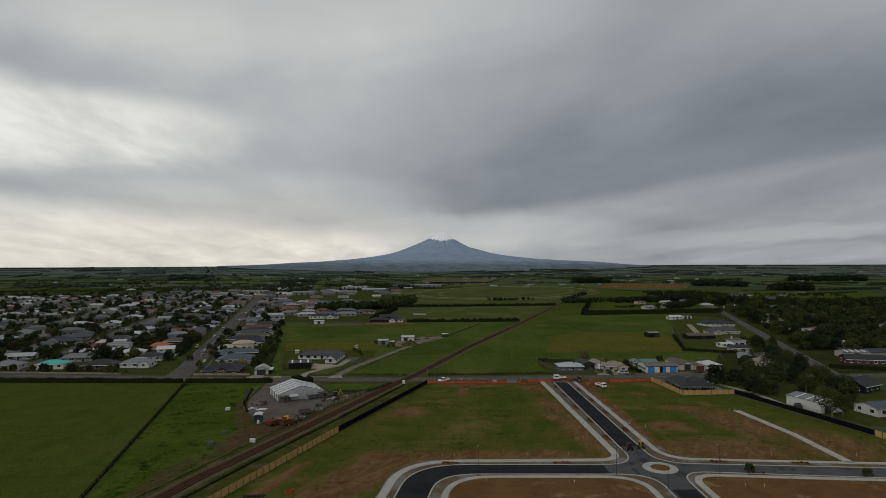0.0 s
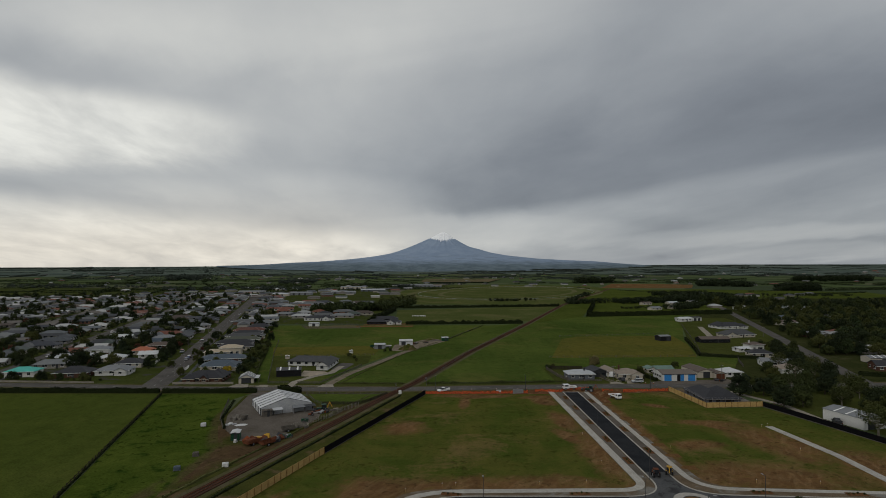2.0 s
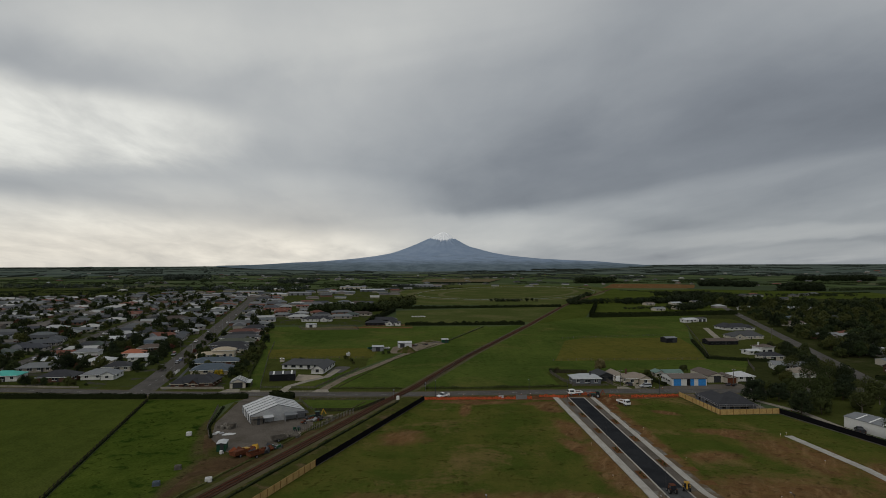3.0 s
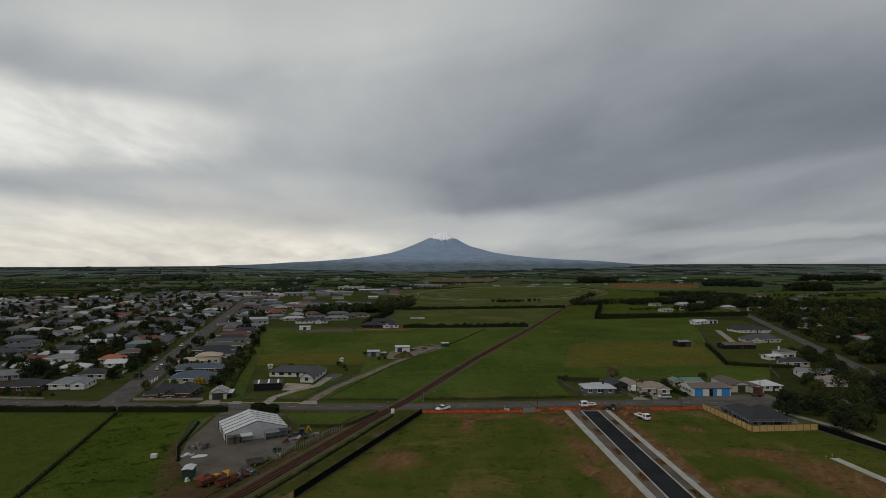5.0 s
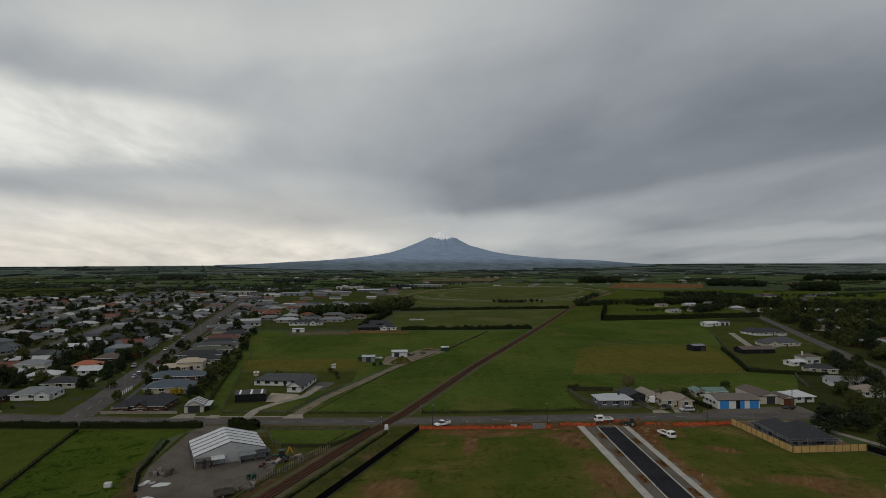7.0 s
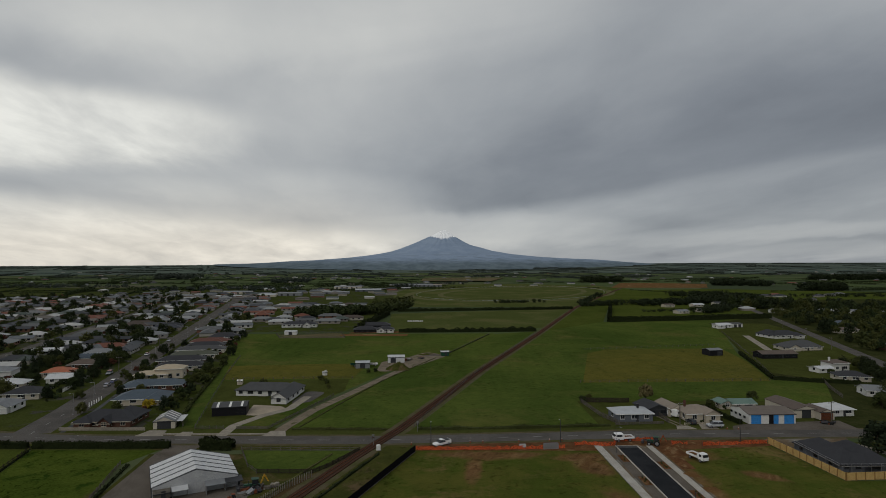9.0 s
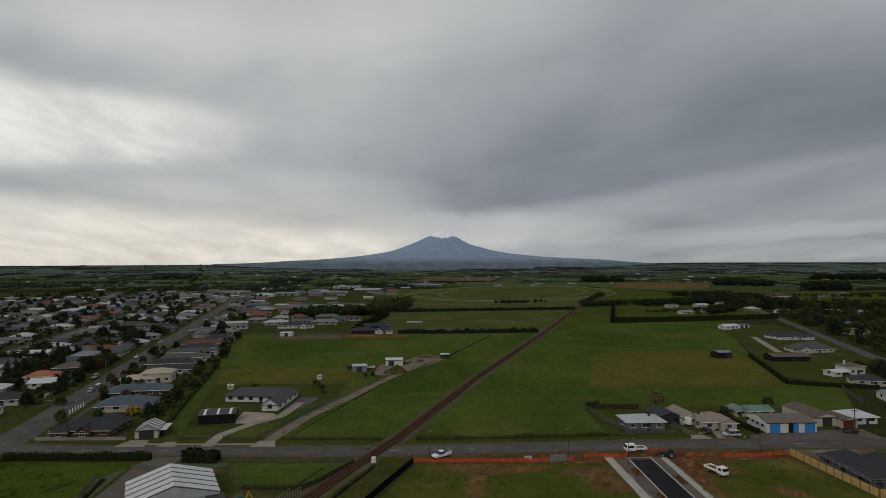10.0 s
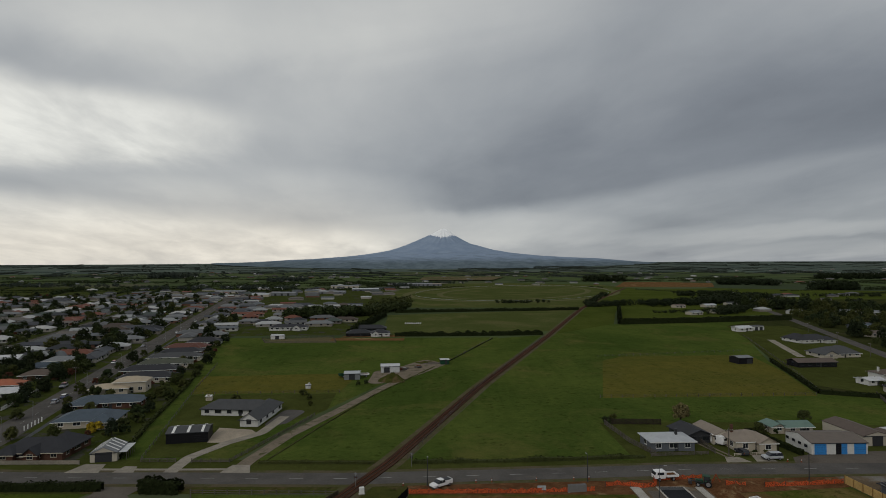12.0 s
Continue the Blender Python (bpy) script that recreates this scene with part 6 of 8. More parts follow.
east_houses = [(165, 307), (159.5, 289), (172, 335), (223, 316), (213, 294), (205, 296), (221, 292), (218, 316), (228, 316), (166, 334), (178, 336), (177, 357), (183, 354), (160, 309), (171, 305), (217, 532), (222, 474), (198, 422), (171, 393), (173, 356), (207, 298), (160, 322), (215, 474), (230, 476), (190, 420), (206, 424), (199, 298), (215, 299)]
for x, y, a, w, roof, wall, label in ((330, 664, 12, 12, ROOF_SILVER, WHITE_WALL, "white cottage with a pale roof before dark trees"), (375, 662, 4, 16, ROOF_LIGHT, BEIGE_WALL, "beige bungalow with a pale grey roof"), (396, 655, 8, 14, ROOF_GREY, WHITE_WALL, "white bungalow with a grey roof among trees"),
                                     (424, 640, 6, 18, ROOF_SILVER, CREAM_WALL, "cream bungalow with a white iron roof"), (306, 545, 14, 16, ROOF_BLUE, GREY_WALL, "grey house with a blue-grey roof among trees"), (258, 421, 10, 18, ROOF_GREY, BRICK, "brick house with a grey roof among trees"), (284, 500, 10, 15, ROOF_BROWN, BEIGE_WALL, "beige house with a brown roof among trees")):
    house(x, y, a, w, 8, roof, wall, label, "gable", 2.5, 1.6, (), WHITE, sides="f")
    east_houses += [(x, y), (x - 5, y - 5), (x + 5, y - 5), (x, y - 10)]
scatter_trees(800, wood_spot, ["broad", "tall", "round", "dark", "dark", "olive", "open", "round", "round", "broad"], (0.5, 1.05), "roadside woodland", 3.6, east_houses + [p for p in town_houses if p[0] > 0], 95, "mixed garden trees beside the country road")
scatter_trees(250, wood_edge_spot, ["dark", "tall", "broad", "dark", "round", "tall"], (0.9, 1.3), "dark wood", 4.5, (), 0, "dense dark wood behind the houses")


def park_spot():
    x, y = rng.uniform(114, 172), rng.uniform(205, 300)
    ok = x > 118 + (y - 225) * 0.05 and not (253 < y < 268) and not (y > 266 and x < 140) and abs(x - right_x(y)) > 10 and not (y < 218 and x < 140)
    return (x, y) if ok else None


scatter_trees(30, park_spot, ["broad", "tall", "open", "dark", "round", "open"], (0.65, 0.95), "park trees", 6, [(165, 307), (166, 232), (148, 196), (160, 290)])
tree("dark", 113, 241, 0.85, "park trees")
tree("open", 125.5, 187.5, 1.0, "park trees")
tree("open", 131, 190.5, 0.85, "park trees")
tree("rust", 146, 186, 1.2, "park trees")
for x, y, kind, size in ((183.6, 338.5, "dark", 0.75), (176.4, 321.5, "dark", 0.8), (182, 316, "round", 0.9), (190, 350, "dark", 0.8), (187.5, 330, "round", 0.8), (194, 341, "tall", 0.7), (170.5, 344.5, "shrub", 1.0), (186, 360.5, "dark", 0.55)):
    tree(kind, x, y, size, "park trees")
tree("pale", 71.6, 294, 1.05)
tree("yellow", -99.7, 287.6, 1.1)
for x, y, s in ((-93, 291, 1.2), (-90, 286, 1.0), (-92, 297, 1.3), (-95, 303, 1.2), (-98, 309, 1.1), (-96, 325, 1.6), (-100, 331, 1.6), (-104, 338, 1.5), (-101, 322, 1.4), (-125, 330, 1.4), (-128, 345, 1.5), (-135, 352, 1.3), (-137, 340, 1.3)):
    tree("shrub", x, y, s)
for x, y, s in ((-70.5, 320, 1.2), (-50.5, 333, 0.9), (-47, 327, 0.8), (-44.5, 318, 0.6), (-30, 352, 0.7), (-33, 350, 0.7)):
    tree("shrub", x, y, s)


def leafy_mass(name, outline_fn, count, size, label, mat, seed):
    """Far woods and shelter belts as one sheet of sprays."""
    r = random.Random(seed)
    lobes = [outline_fn(r) for k in range(count)]
    v, f = leaf_cloud(lobes, count * 46, size, seed, 0.9)
    ob = new(name, mesh_from(name, v, f, mat))
    return tagged(ob, label, "trees", kind="stuff")


def belt(x0, y0, x1, y1, deep, tall):
    def spot(r):
        u = r.random()
        x, y = x0 + (x1 - x0) * u + r.uniform(-deep, deep), y0 + (y1 - y0) * u + r.uniform(-deep, deep)
        return (x, y, land(x, y) + tall * r.uniform(0.25, 0.72), tall * r.uniform(0.3, 0.45))
    return spot


BELTS = [(350, 1530, 440, 1540, 12, 17, 80), (588, 1350, 680, 1300, 8, 14, 150), (985, 1640, 1190, 1630, 9, 17, 170), (634, 1112, 712, 1116, 8, 15, 130), (-95, 1255, -60, 1250, 10, 8, 30),
         (-420, 1500, -330, 1500, 14, 14, 50), (-820, 1750, -700, 1760, 20, 18, 60), (330, 940, 420, 960, 8, 8, 90), (150, 735, 235, 960, 4, 6, 60), (160, 745, 290, 800, 4, 7, 130),
         (-128, 614, -80, 640, 9, 10, 110), (-80, 640, -41, 712, 9, 9, 120), (-70, 745, -45, 800, 10, 9, 40), (60, 800, 125, 800, 3, 5, 40), (200, 668, 262, 690, 3, 3, 60), (250, 650, 300, 700, 9, 7, 90), (232, 752, 330, 800, 9, 8, 150), (300, 800, 420, 870, 10, 10, 170),
         (-500, 1100, -250, 1120, 25, 9, 90), (-950, 1250, -600, 1200, 30, 9, 90), (-120, 1300, 60, 1420, 8, 7, 60), (420, 925, 640, 930, 4, 5, 110), (700, 900, 900, 930, 12, 9, 120)]
for k, (x0, y0, x1, y1, deep, tall, cnt) in enumerate(BELTS):
    leafy_mass("shelter_belt", belt(x0, y0, x1, y1, deep, tall), cnt, tall * 0.11, "dark shelter belt of distant trees", LEAF_HAZED if y0 > 1000 and x0 < 0 else LEAF if x0 < -40 else LEAF_DARK, 100 + k)


def far_woods(r):
    d = 1050 + 3300 * r.random() ** 1.05
    a = radians(r.uniform(-42, 42))
    run = r.choice((0, 0, 1))
    x, y = d * math.sin(a), d * math.cos(a)
    if -80 < x < 340 and y < 1450:
        x = -200 - x
    return x, y, run


def far_hedgerows():
    r = random.Random(5)
    near, far = [], []
    for k in range(760):
        x, y, run = far_woods(r)
        turn = radians(22 + r.choice((0, 90)) + r.uniform(-6, 6))
        ln = r.uniform(60, 260)
        tall = r.uniform(2.0, 3.6) if r.random() < 0.84 else r.uniform(5, 10)
        for j in range(int(ln / (tall * 0.7))):
            s = j * tall * 0.7
            px, py = x + s * math.cos(turn), y + s * math.sin(turn)
            open_fields = 300 < px < 760 and 1130 < py < 1530 or px > 330 and 720 < py < 1330 and k % 3
            if math.hypot(px, py) < 4500 and not open_fields:
                lobe = (px, py, land(px, py) + tall * 0.38, tall * r.uniform(0.45, 0.65))
                (near if py < 1800 else far).append(lobe)
    # the farther rows take the haze-tinted leaves
    for lobes, thick, leaf, mat in ((near, 7, 1.1, LEAF), (far, 4, 1.8, LEAF_HAZED)):
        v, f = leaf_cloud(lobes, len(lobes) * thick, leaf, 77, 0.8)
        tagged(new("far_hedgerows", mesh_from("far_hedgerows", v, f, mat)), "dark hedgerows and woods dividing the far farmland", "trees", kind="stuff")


far_hedgerows()
leafy_mass("garden_shrubs", garden_lobe, 1300, 0.42, "low shrubs and hedges of the town gardens", LEAF, 61)
leafy_mass("garden_shrubs", garden_lobe, 700, 0.42, "low dark shrubs of the town gardens", LEAF_DARK, 62)

for x, y, s, kind in ((-131, 300, 0.5, "round"), (-127, 318, 0.45, "round"), (-131, 333, 0.5, "round"), (-138, 352, 0.6, "rust"), (-141, 365, 0.6, "round"), (-146, 383, 0.5, "round"), (-150, 402, 0.6, "dark"), (-154, 420, 0.5, "round"), (-100, 345, 0.5, "round"), (-106, 352, 0.6, "broad"), (-104, 366, 0.5, "round"),
                     (-109, 380, 0.5, "round"), (-112, 397, 0.5, "dark"), (-117, 416, 0.5, "round"), (-122, 432, 0.5, "rust"), (-128, 450, 0.6, "round"), (-131, 470, 0.6, "dark"), (-176, 296, 0.7, "dark"), (-182, 300, 0.6, "round"), (-197, 296, 0.7, "broad"), (-205, 302, 0.6, "dark"), (-172, 272, 0.4, "round"), (-140, 296, 0.4, "shrub"),
                     (-200, 270, 0.5, "round"), (-218, 284, 0.7, "dark"), (-226, 290, 0.7, "broad"), (-240, 280, 0.7, "round"), (-232, 300, 0.7, "dark"), (77, 268.5, 0.4, "shrub"), (80, 268.8, 0.4, "shrub"), (83, 269.2, 0.4, "shrub"), (53, 300, 0.8, "shrub"), (50, 296, 0.9, "shrub"), (90, 285, 0.5, "round"), (95, 286, 0.6, "shrub"), (112, 300, 0.5, "round")):
    tree(kind, x, y, s)
for k in range(22):
    x = -222 + 3.6 * k + rng.uniform(-1.2, 1.2)
    tree(rng.choice(("shrub", "shrub", "round", "dark", "olive")), x, 268.5 - 0.05 * (x + 180) + rng.uniform(-2.2, 2.2), rng.uniform(0.3, 0.5))
wire_fence([(-222, 266.8), (-146, 262.6)], "low pale concrete block garden wall", 2.4, 0.8, CONCRETE_OLD, 0, 4, "garden_wall")
wire_fence([(70, 269), (69.5, 284)], "grey timber boundary fence between cottages", 2.0, 1.5, OLD_TIMBER, 0, 5, "garden_fence")
wire_fence([(87, 270.5), (86.4, 286), (94, 287)], "dark stained boundary fence", 2.0, 1.6, DARK_TIMBER, 0, 5, "garden_fence")
wire_fence([(74, 267.2), (86, 269)], "low cream front garden fence", 2.0, 0.7, CREAM_WALL, 0, 2, "garden_fence")

for x0, y0 in ((-104, 282), (-107, 307), (-113, 327), (-118, 349), (-123, 366), (-127, 382), (-130, 399), (-134, 416), (-138, 432), (-140, 451)):
    for k in range(7):
        q = -12 + 4 * k + rng.uniform(-1.2, 1.2)
        tree(rng.choice(("shrub", "shrub", "round", "rust", "dark", "olive")), x0 + q, y0 + q * 0.2 + rng.uniform(-0.6, 0.6), rng.uniform(0.22, 0.4) if k % 2 else rng.uniform(0.3, 0.5))
wire_fence([(-143.9, 310.5), (-152, 340.5)], "white timber boundary fence beside the street", 2.0, 1.3, WHITE_WALL, 0, 6, "garden_fence")


# ---- the tent shed and its yard ----
def tent_shed():
    t = thing("tent_shed", -55.9, 222.0, 28, "white fabric frame tent shed with a gabled roof", "tent shed")
    w, d, eave, apex, bays = 17.0, 15.0, 2.4, 5.0, 5
    x, y = w / 2, d / 2
    b = d / bays
    for k in range(bays):
        y0, y1 = -y + k * b + 0.26, -y + (k + 1) * b - 0.26
        for s in (-1, 1):
            bm = bmesh.new()
            rows = []
            for j in range(6):
                u = j / 5
                rows.append([bm.verts.new((s * (x + 0.15) * (1 - u), yy, eave + (apex - eave) * u - 0.10 * math.sin(math.pi * i / 4) * math.sin(math.pi * u))) for i, yy in enumerate([y0 + (y1 - y0) * q / 4 for q in range(5)])])
            for j in range(5):
                for i in range(4):
                    q = (rows[j][i], rows[j][i + 1], rows[j + 1][i + 1], rows[j + 1][i])
                    bm.faces.new(q if s < 0 else q[::-1])
            part("roof_panel", bm, TARP, t)
            part("side_panel", boxes((s * x - 0.03, y0, 0.05, s * x + 0.03, y1, eave)), TARP, t)
    for k in range(bays + 1):
        yy = -y + k * b
        bm = bmesh.new()
        prism(bm, [(-x - 0.16, 0), (-x + 0.05, 0), (-x + 0.05, eave - 0.05), (0, apex - 0.16), (x - 0.05, eave - 0.05), (x - 0.05, 0), (x + 0.16, 0), (x + 0.17, eave + 0.02), (0, apex + 0.03), (-x - 0.17, eave + 0.02)], yy - 0.26, yy + 0.26)
        part("frame", bm, DARK_TRIM, t, "dark aluminium frame rib")
    for s, name in ((-1, "front_panel"), (1, "back_panel")):
        bm = bmesh.new()
        prism(bm, [(-x, 0.02), (x, 0.02), (x, eave), (0, apex - 0.1), (-x, eave)], s * y - 0.33 if s < 0 else y + 0.27, s * y - 0.27 if s < 0 else y + 0.33)
        part(name, bm, TARP_GREY, t, "grey fabric gable wall")
    part("door", boxes((-1.6, -y - 0.39, 0.02, 1.7, -y - 0.335, 3.3), (-1.7, -y - 0.41, 0.02, -1.6, -y - 0.335, 3.4), (1.7, -y - 0.41, 0.02, 1.8, -y - 0.335, 3.4), (-1.7, -y - 0.41, 3.3, 1.8, -y - 0.335, 3.4)), TARP_GREY, t, "grey sliding door panel")
    return t


tent_shed()


def lean_to(x, y, turn, w, d, h, roof, label):
    t = thing("lean_to", x, y, turn, label, "lean-to")
    for px in (-w / 2, w / 2 - 0.12):
        for py, hh in ((-d / 2, h - 0.3), (d / 2 - 0.12, h)):
            part("post", boxes((px, py, -0.05, px + 0.12, py + 0.12, hh)), OLD_TIMBER, t)
    bm = bmesh.new()
    box(bm, -w / 2 - 0.2, -d / 2 - 0.2, -0.03, w / 2 + 0.2, d / 2 + 0.1, 0.05, pose(0, 0, h - 0.12, math.degrees(math.atan(0.3 / d))))
    part("roof", bm, roof, t)
    part("back_panel", boxes((-w / 2, d / 2 - 0.06, 0, w / 2, d / 2, h - 0.15)), DARK_TRIM, t, "dark inner wall")
    part("side_panel", boxes((-w / 2 - 0.02, -d / 2, 0, -w / 2 + 0.04, d / 2, h - 0.3)), ROOF_GREY, t)


lean_to(-54.7, 212.8, 28, 2.8, 2.4, 2.1, ROOF_SILVER, "small iron lean-to shelter with a pale roof")
lean_to(-48.5, 215.8, 28, 3.6, 2.6, 2.2, ROOF_GREY, "dark iron lean-to shelter")
lean_to(-45.3, 217.8, 28, 3.4, 2.4, 2.1, DARK_TRIM, "dark lean-to shelter with a shade roof")
garage(-57.7, 211.0, 28, 3.0, 2.4, 2.0, 0.35, OLD_TIMBER, OLD_TIMBER, "weathered timber hutch beside the tent", [(0.3, 0.9)], (), "hutch")
garage(-58.9, 186.0, 10, 2.3, 3.4, 2.2, 0.3, GREEN_PAINT, ROOF_SILVER, "small dark green site hut with a white roof", [(0.2, 0.9)], (), "hut")


# ---- vehicles ----
def wheel(parent, x, y, r=0.36, w=0.24):
    bm = bmesh.new()
    cylinder(bm, r, w, pose(0, 0, 0, 90), n=16)
    t = part("tyre", bm, RUBBER, parent)
    t.location = (x, y, r)
    bm = bmesh.new()
    cylinder(bm, r * 0.6, w + 0.02, pose(0, 0, 0, 90), n=12)
    part("rim", bm, STEEL, t)


def shell(bm, profile, half, pinch=0.0):
    """A vehicle body: a side profile (x, z) widened to a rounded hull."""
    rows = []
    for f, s in ((-1, 0.94), (-0.96, 1.0), (0.96, 1.0), (1, 0.94)):
        cx, cz = sum(p[0] for p in profile) / len(profile), sum(p[1] for p in profile) / len(profile)
        top = max(p[1] for p in profile)
        low = min(p[1] for p in profile)
        rows.append([bm.verts.new((cx + (x - cx) * s, f * half * (1 - pinch * (z - low) / max(top - low, 0.01)), cz + (z - cz) * s)) for x, z in profile])
    n = len(profile)
    for a, b in zip(rows, rows[1:]):
        for k in range(n):
            bm.faces.new((a[k], a[(k + 1) % n], b[(k + 1) % n], b[k]))
    bm.faces.new(rows[0][::-1])
    bm.faces.new(rows[-1])
    bmesh.ops.recalc_face_normals(bm, faces=bm.faces)


def car(x, y, turn, paint, label, kind="hatch", group="", z=0.06):
    name = {"ute": "ute", "suv": "four_wheel_drive"}.get(kind, "car")
    t = thing(name, x, y, turn, label, "car" if kind != "ute" else "pickup truck", group, z)
    ln, hw = (5.2, 0.92) if kind == "ute" else (4.7, 0.92) if kind == "suv" else (4.3, 0.86)
    h = ln / 2
    up = 0.12 if kind != "hatch" else 0
    bm = bmesh.new()
    shell(bm, [(-h, 0.35 + up), (h - 0.1, 0.32 + up), (h, 0.5 + up), (h - 0.1, 0.8 + up), (h - 1.1, 0.95 + up), (-h + 0.1, 0.98 + up), (-h, 0.8 + up)], hw)
    part("body", bm, paint, t)
    a, b = {"ute": (-0.5, 1.45), "suv": (-2.2, 1.3), "hatch": (-1.9, 1.2)}[kind]
    top = {"ute": 1.72, "suv": 1.78, "hatch": 1.42}[kind]
    bm = bmesh.new()
    shell(bm, [(a - 0.1, 0.94 + up), (b, 0.94 + up), (b - 0.75, top - 0.06), (a + 0.15, top - 0.06)], hw * 0.97, 0.14)
    part("window_band", bm, GLASS, t, "dark tinted windows")
    bm = bmesh.new()
    box(bm, a + 0.1, -hw * 0.8, top - 0.09, b - 0.72, hw * 0.8, top, bevel=0.04)
    roof = part("roof", bm, paint, t)
    part("pillar", boxes(*[(px, s * hw * 0.86 - 0.03, 0.95 + up, px + 0.09, s * hw * 0.86 + 0.05, top - 0.05) for px in ((a + b) / 2 - 0.3,) for s in (-1, 1)]), paint, t)
    if kind == "ute":
        part("tray", boxes((-h + 0.05, -hw + 0.03, 0.98, -0.6, -hw + 0.1, 1.38), (-h + 0.05, hw - 0.1, 0.98, -0.6, hw - 0.03, 1.38), (-h + 0.02, -hw + 0.03, 0.98, -h + 0.09, hw - 0.03, 1.38), (-0.7, -hw + 0.03, 0.98, -0.62, hw - 0.03, 1.38)), paint, t)
        part("tray_load", boxes((-h + 0.4, -hw + 0.2, 1.1, -0.8, hw - 0.2, 1.5), bevel=0.05), DARK_TRIM, t, "dark covered load")
    for s in (-1, 1):
        part("headlight", boxes((h - 0.16, s * 0.62 - 0.15, 0.62 + up, h - 0.03, s * 0.62 + 0.15, 0.76 + up)), WHITE, t)
        part("tail_light", boxes((-h - 0.02, s * 0.7 - 0.09, 0.65 + up, -h + 0.06, s * 0.7 + 0.09, 0.9 + up)), ORANGE, t)
        for px in (-h + 0.95, h - 0.9):
            wheel(t, px, s * (hw - 0.1))
    part("bumper", boxes((h - 0.1, -hw * 0.9, 0.36, h + 0.06, hw * 0.9, 0.56)), DARK_TRIM, t)
    return t


def flatbed(x, y, turn, label, crew=False, z=0.05):
    t = thing("flatbed_truck", x, y, turn, label, "truck", z=z)
    ln = 5.5
    h = ln / 2
    cab = 2.5 if crew else 1.7
    bm = bmesh.new()
    shell(bm, [(h - cab, 0.6), (h, 0.6), (h, 1.25), (h - 0.35, 2.15), (h - cab, 2.2)], 0.95, 0.05)
    part("cab", bm, WHITE_CAR, t)
    part("windscreen", boxes((h - 0.36, -0.82, 1.35, h - 0.04, 0.82, 2.0)), GLASS, t, "dark windscreen")
    for s in (-1, 1):
        part("side_window", boxes((h - cab + 0.4, s * 0.93 - 0.03, 1.4, h - 0.55, s * 0.93 + 0.03, 1.98)), GLASS, t)
        part("headlight", boxes((h - 0.02, s * 0.7 - 0.14, 0.75, h + 0.03, s * 0.7 + 0.14, 0.92)), STEEL, t)
    part("chassis", boxes((-h, -0.4, 0.55, h - 0.5, 0.4, 0.78)), DARK_STEEL, t)
    part("deck", boxes((-h, -1.05, 0.9, h - cab - 0.12, 1.05, 1.02), (h - cab - 0.2, -1.05, 1.02, h - cab - 0.12, 1.05, 1.9)), WHITE_CAR, t)
    for s in (-1, 1):
        part("drop_side", boxes((-h, s * 1.05 - 0.04, 1.02, h - cab - 0.2, s * 1.05 + 0.04, 1.42)), WHITE_CAR, t)
        for px in (-h + 1.2, h - 1.0):
            wheel(t, px, s * 0.82, 0.42, 0.3)
    part("tailgate", boxes((-h - 0.04, -1.05, 1.02, -h + 0.04, 1.05, 1.42)), WHITE_CAR, t)
    part("load", boxes((-h + 0.3, -0.8, 1.03, h - cab - 0.6, 0.8, 1.25), bevel=0.06), EARTH_DARK, t, "brown earth load")


car(0.3, 247.2, 219, WHITE_CAR, "white double-cab pickup truck parked on bare earth", "ute")
flatbed(64.2, 235.9, -70, "white tipper truck parked on the grass lot")
flatbed(50.4, 251.2, 187, "white crew-cab truck parked beside the road", True)
car(123.6, 202.2, 70, DARK_TRIM, "dark pickup truck parked beside the white shed", "ute")
car(82, 264.6, 183, ROOF_LIGHT, "silver four-wheel drive parked on the verge", "suv")
car(76.6, 268.6, 95, DARK_TRIM, "dark grey car parked in the drive", "hatch")
car(-133.2, 321, 105, CAR_PAINTS, "dark parked car beside the street", "hatch", "parked cars")
car(-135, 328.6, 105, CAR_PAINTS, "white parked car beside the street", "hatch", "parked cars")
car(-146.6, 345.7, 285, CAR_PAINTS, "dark parked car beside the street", "suv", "parked cars")
for y, side in ((398, -1), (452, -1), (515, 1), (590, 1)):
    car(street_x(y) + side * 3.4, y, 105 if side > 0 else 285, CAR_PAINTS, "parked car beside the suburban street", "hatch", "parked cars")
for y, k in ((305, 1), (330, 1), (362, 1), (410, 1), (440, 1), (350, 2), (390, 2)):
    car(street_x(y, k) + 2.8, y, 105, CAR_PAINTS, "parked car beside the suburban street", "hatch", "parked cars")


def caravan(x, y, turn):
    t = thing("caravan", x, y, turn, "white caravan parked in a garden", "caravan")
    bm = bmesh.new()
    shell(bm, [(-2.4, 0.5), (2.2, 0.5), (2.4, 1.4), (2.0, 2.5), (-2.0, 2.55), (-2.4, 1.6)], 1.05)
    part("body", bm, WHITE_CAR, t)
    part("window", boxes((-1.0, -1.1, 1.4, 0.2, -1.04, 2.0)), GLASS, t)
    part("window", boxes((2.0, -0.6, 1.55, 2.42, 0.6, 2.05)), GLASS, t)
    for s in (-1, 1):
        wheel(t, 0, s * 0.95, 0.32, 0.2)
    part("drawbar", boxes((2.2, -0.06, 0.45, 3.4, 0.06, 0.55), (3.2, -0.05, 0, 3.3, 0.05, 0.5)), DARK_STEEL, t)


caravan(74.3, 276.6, -60)


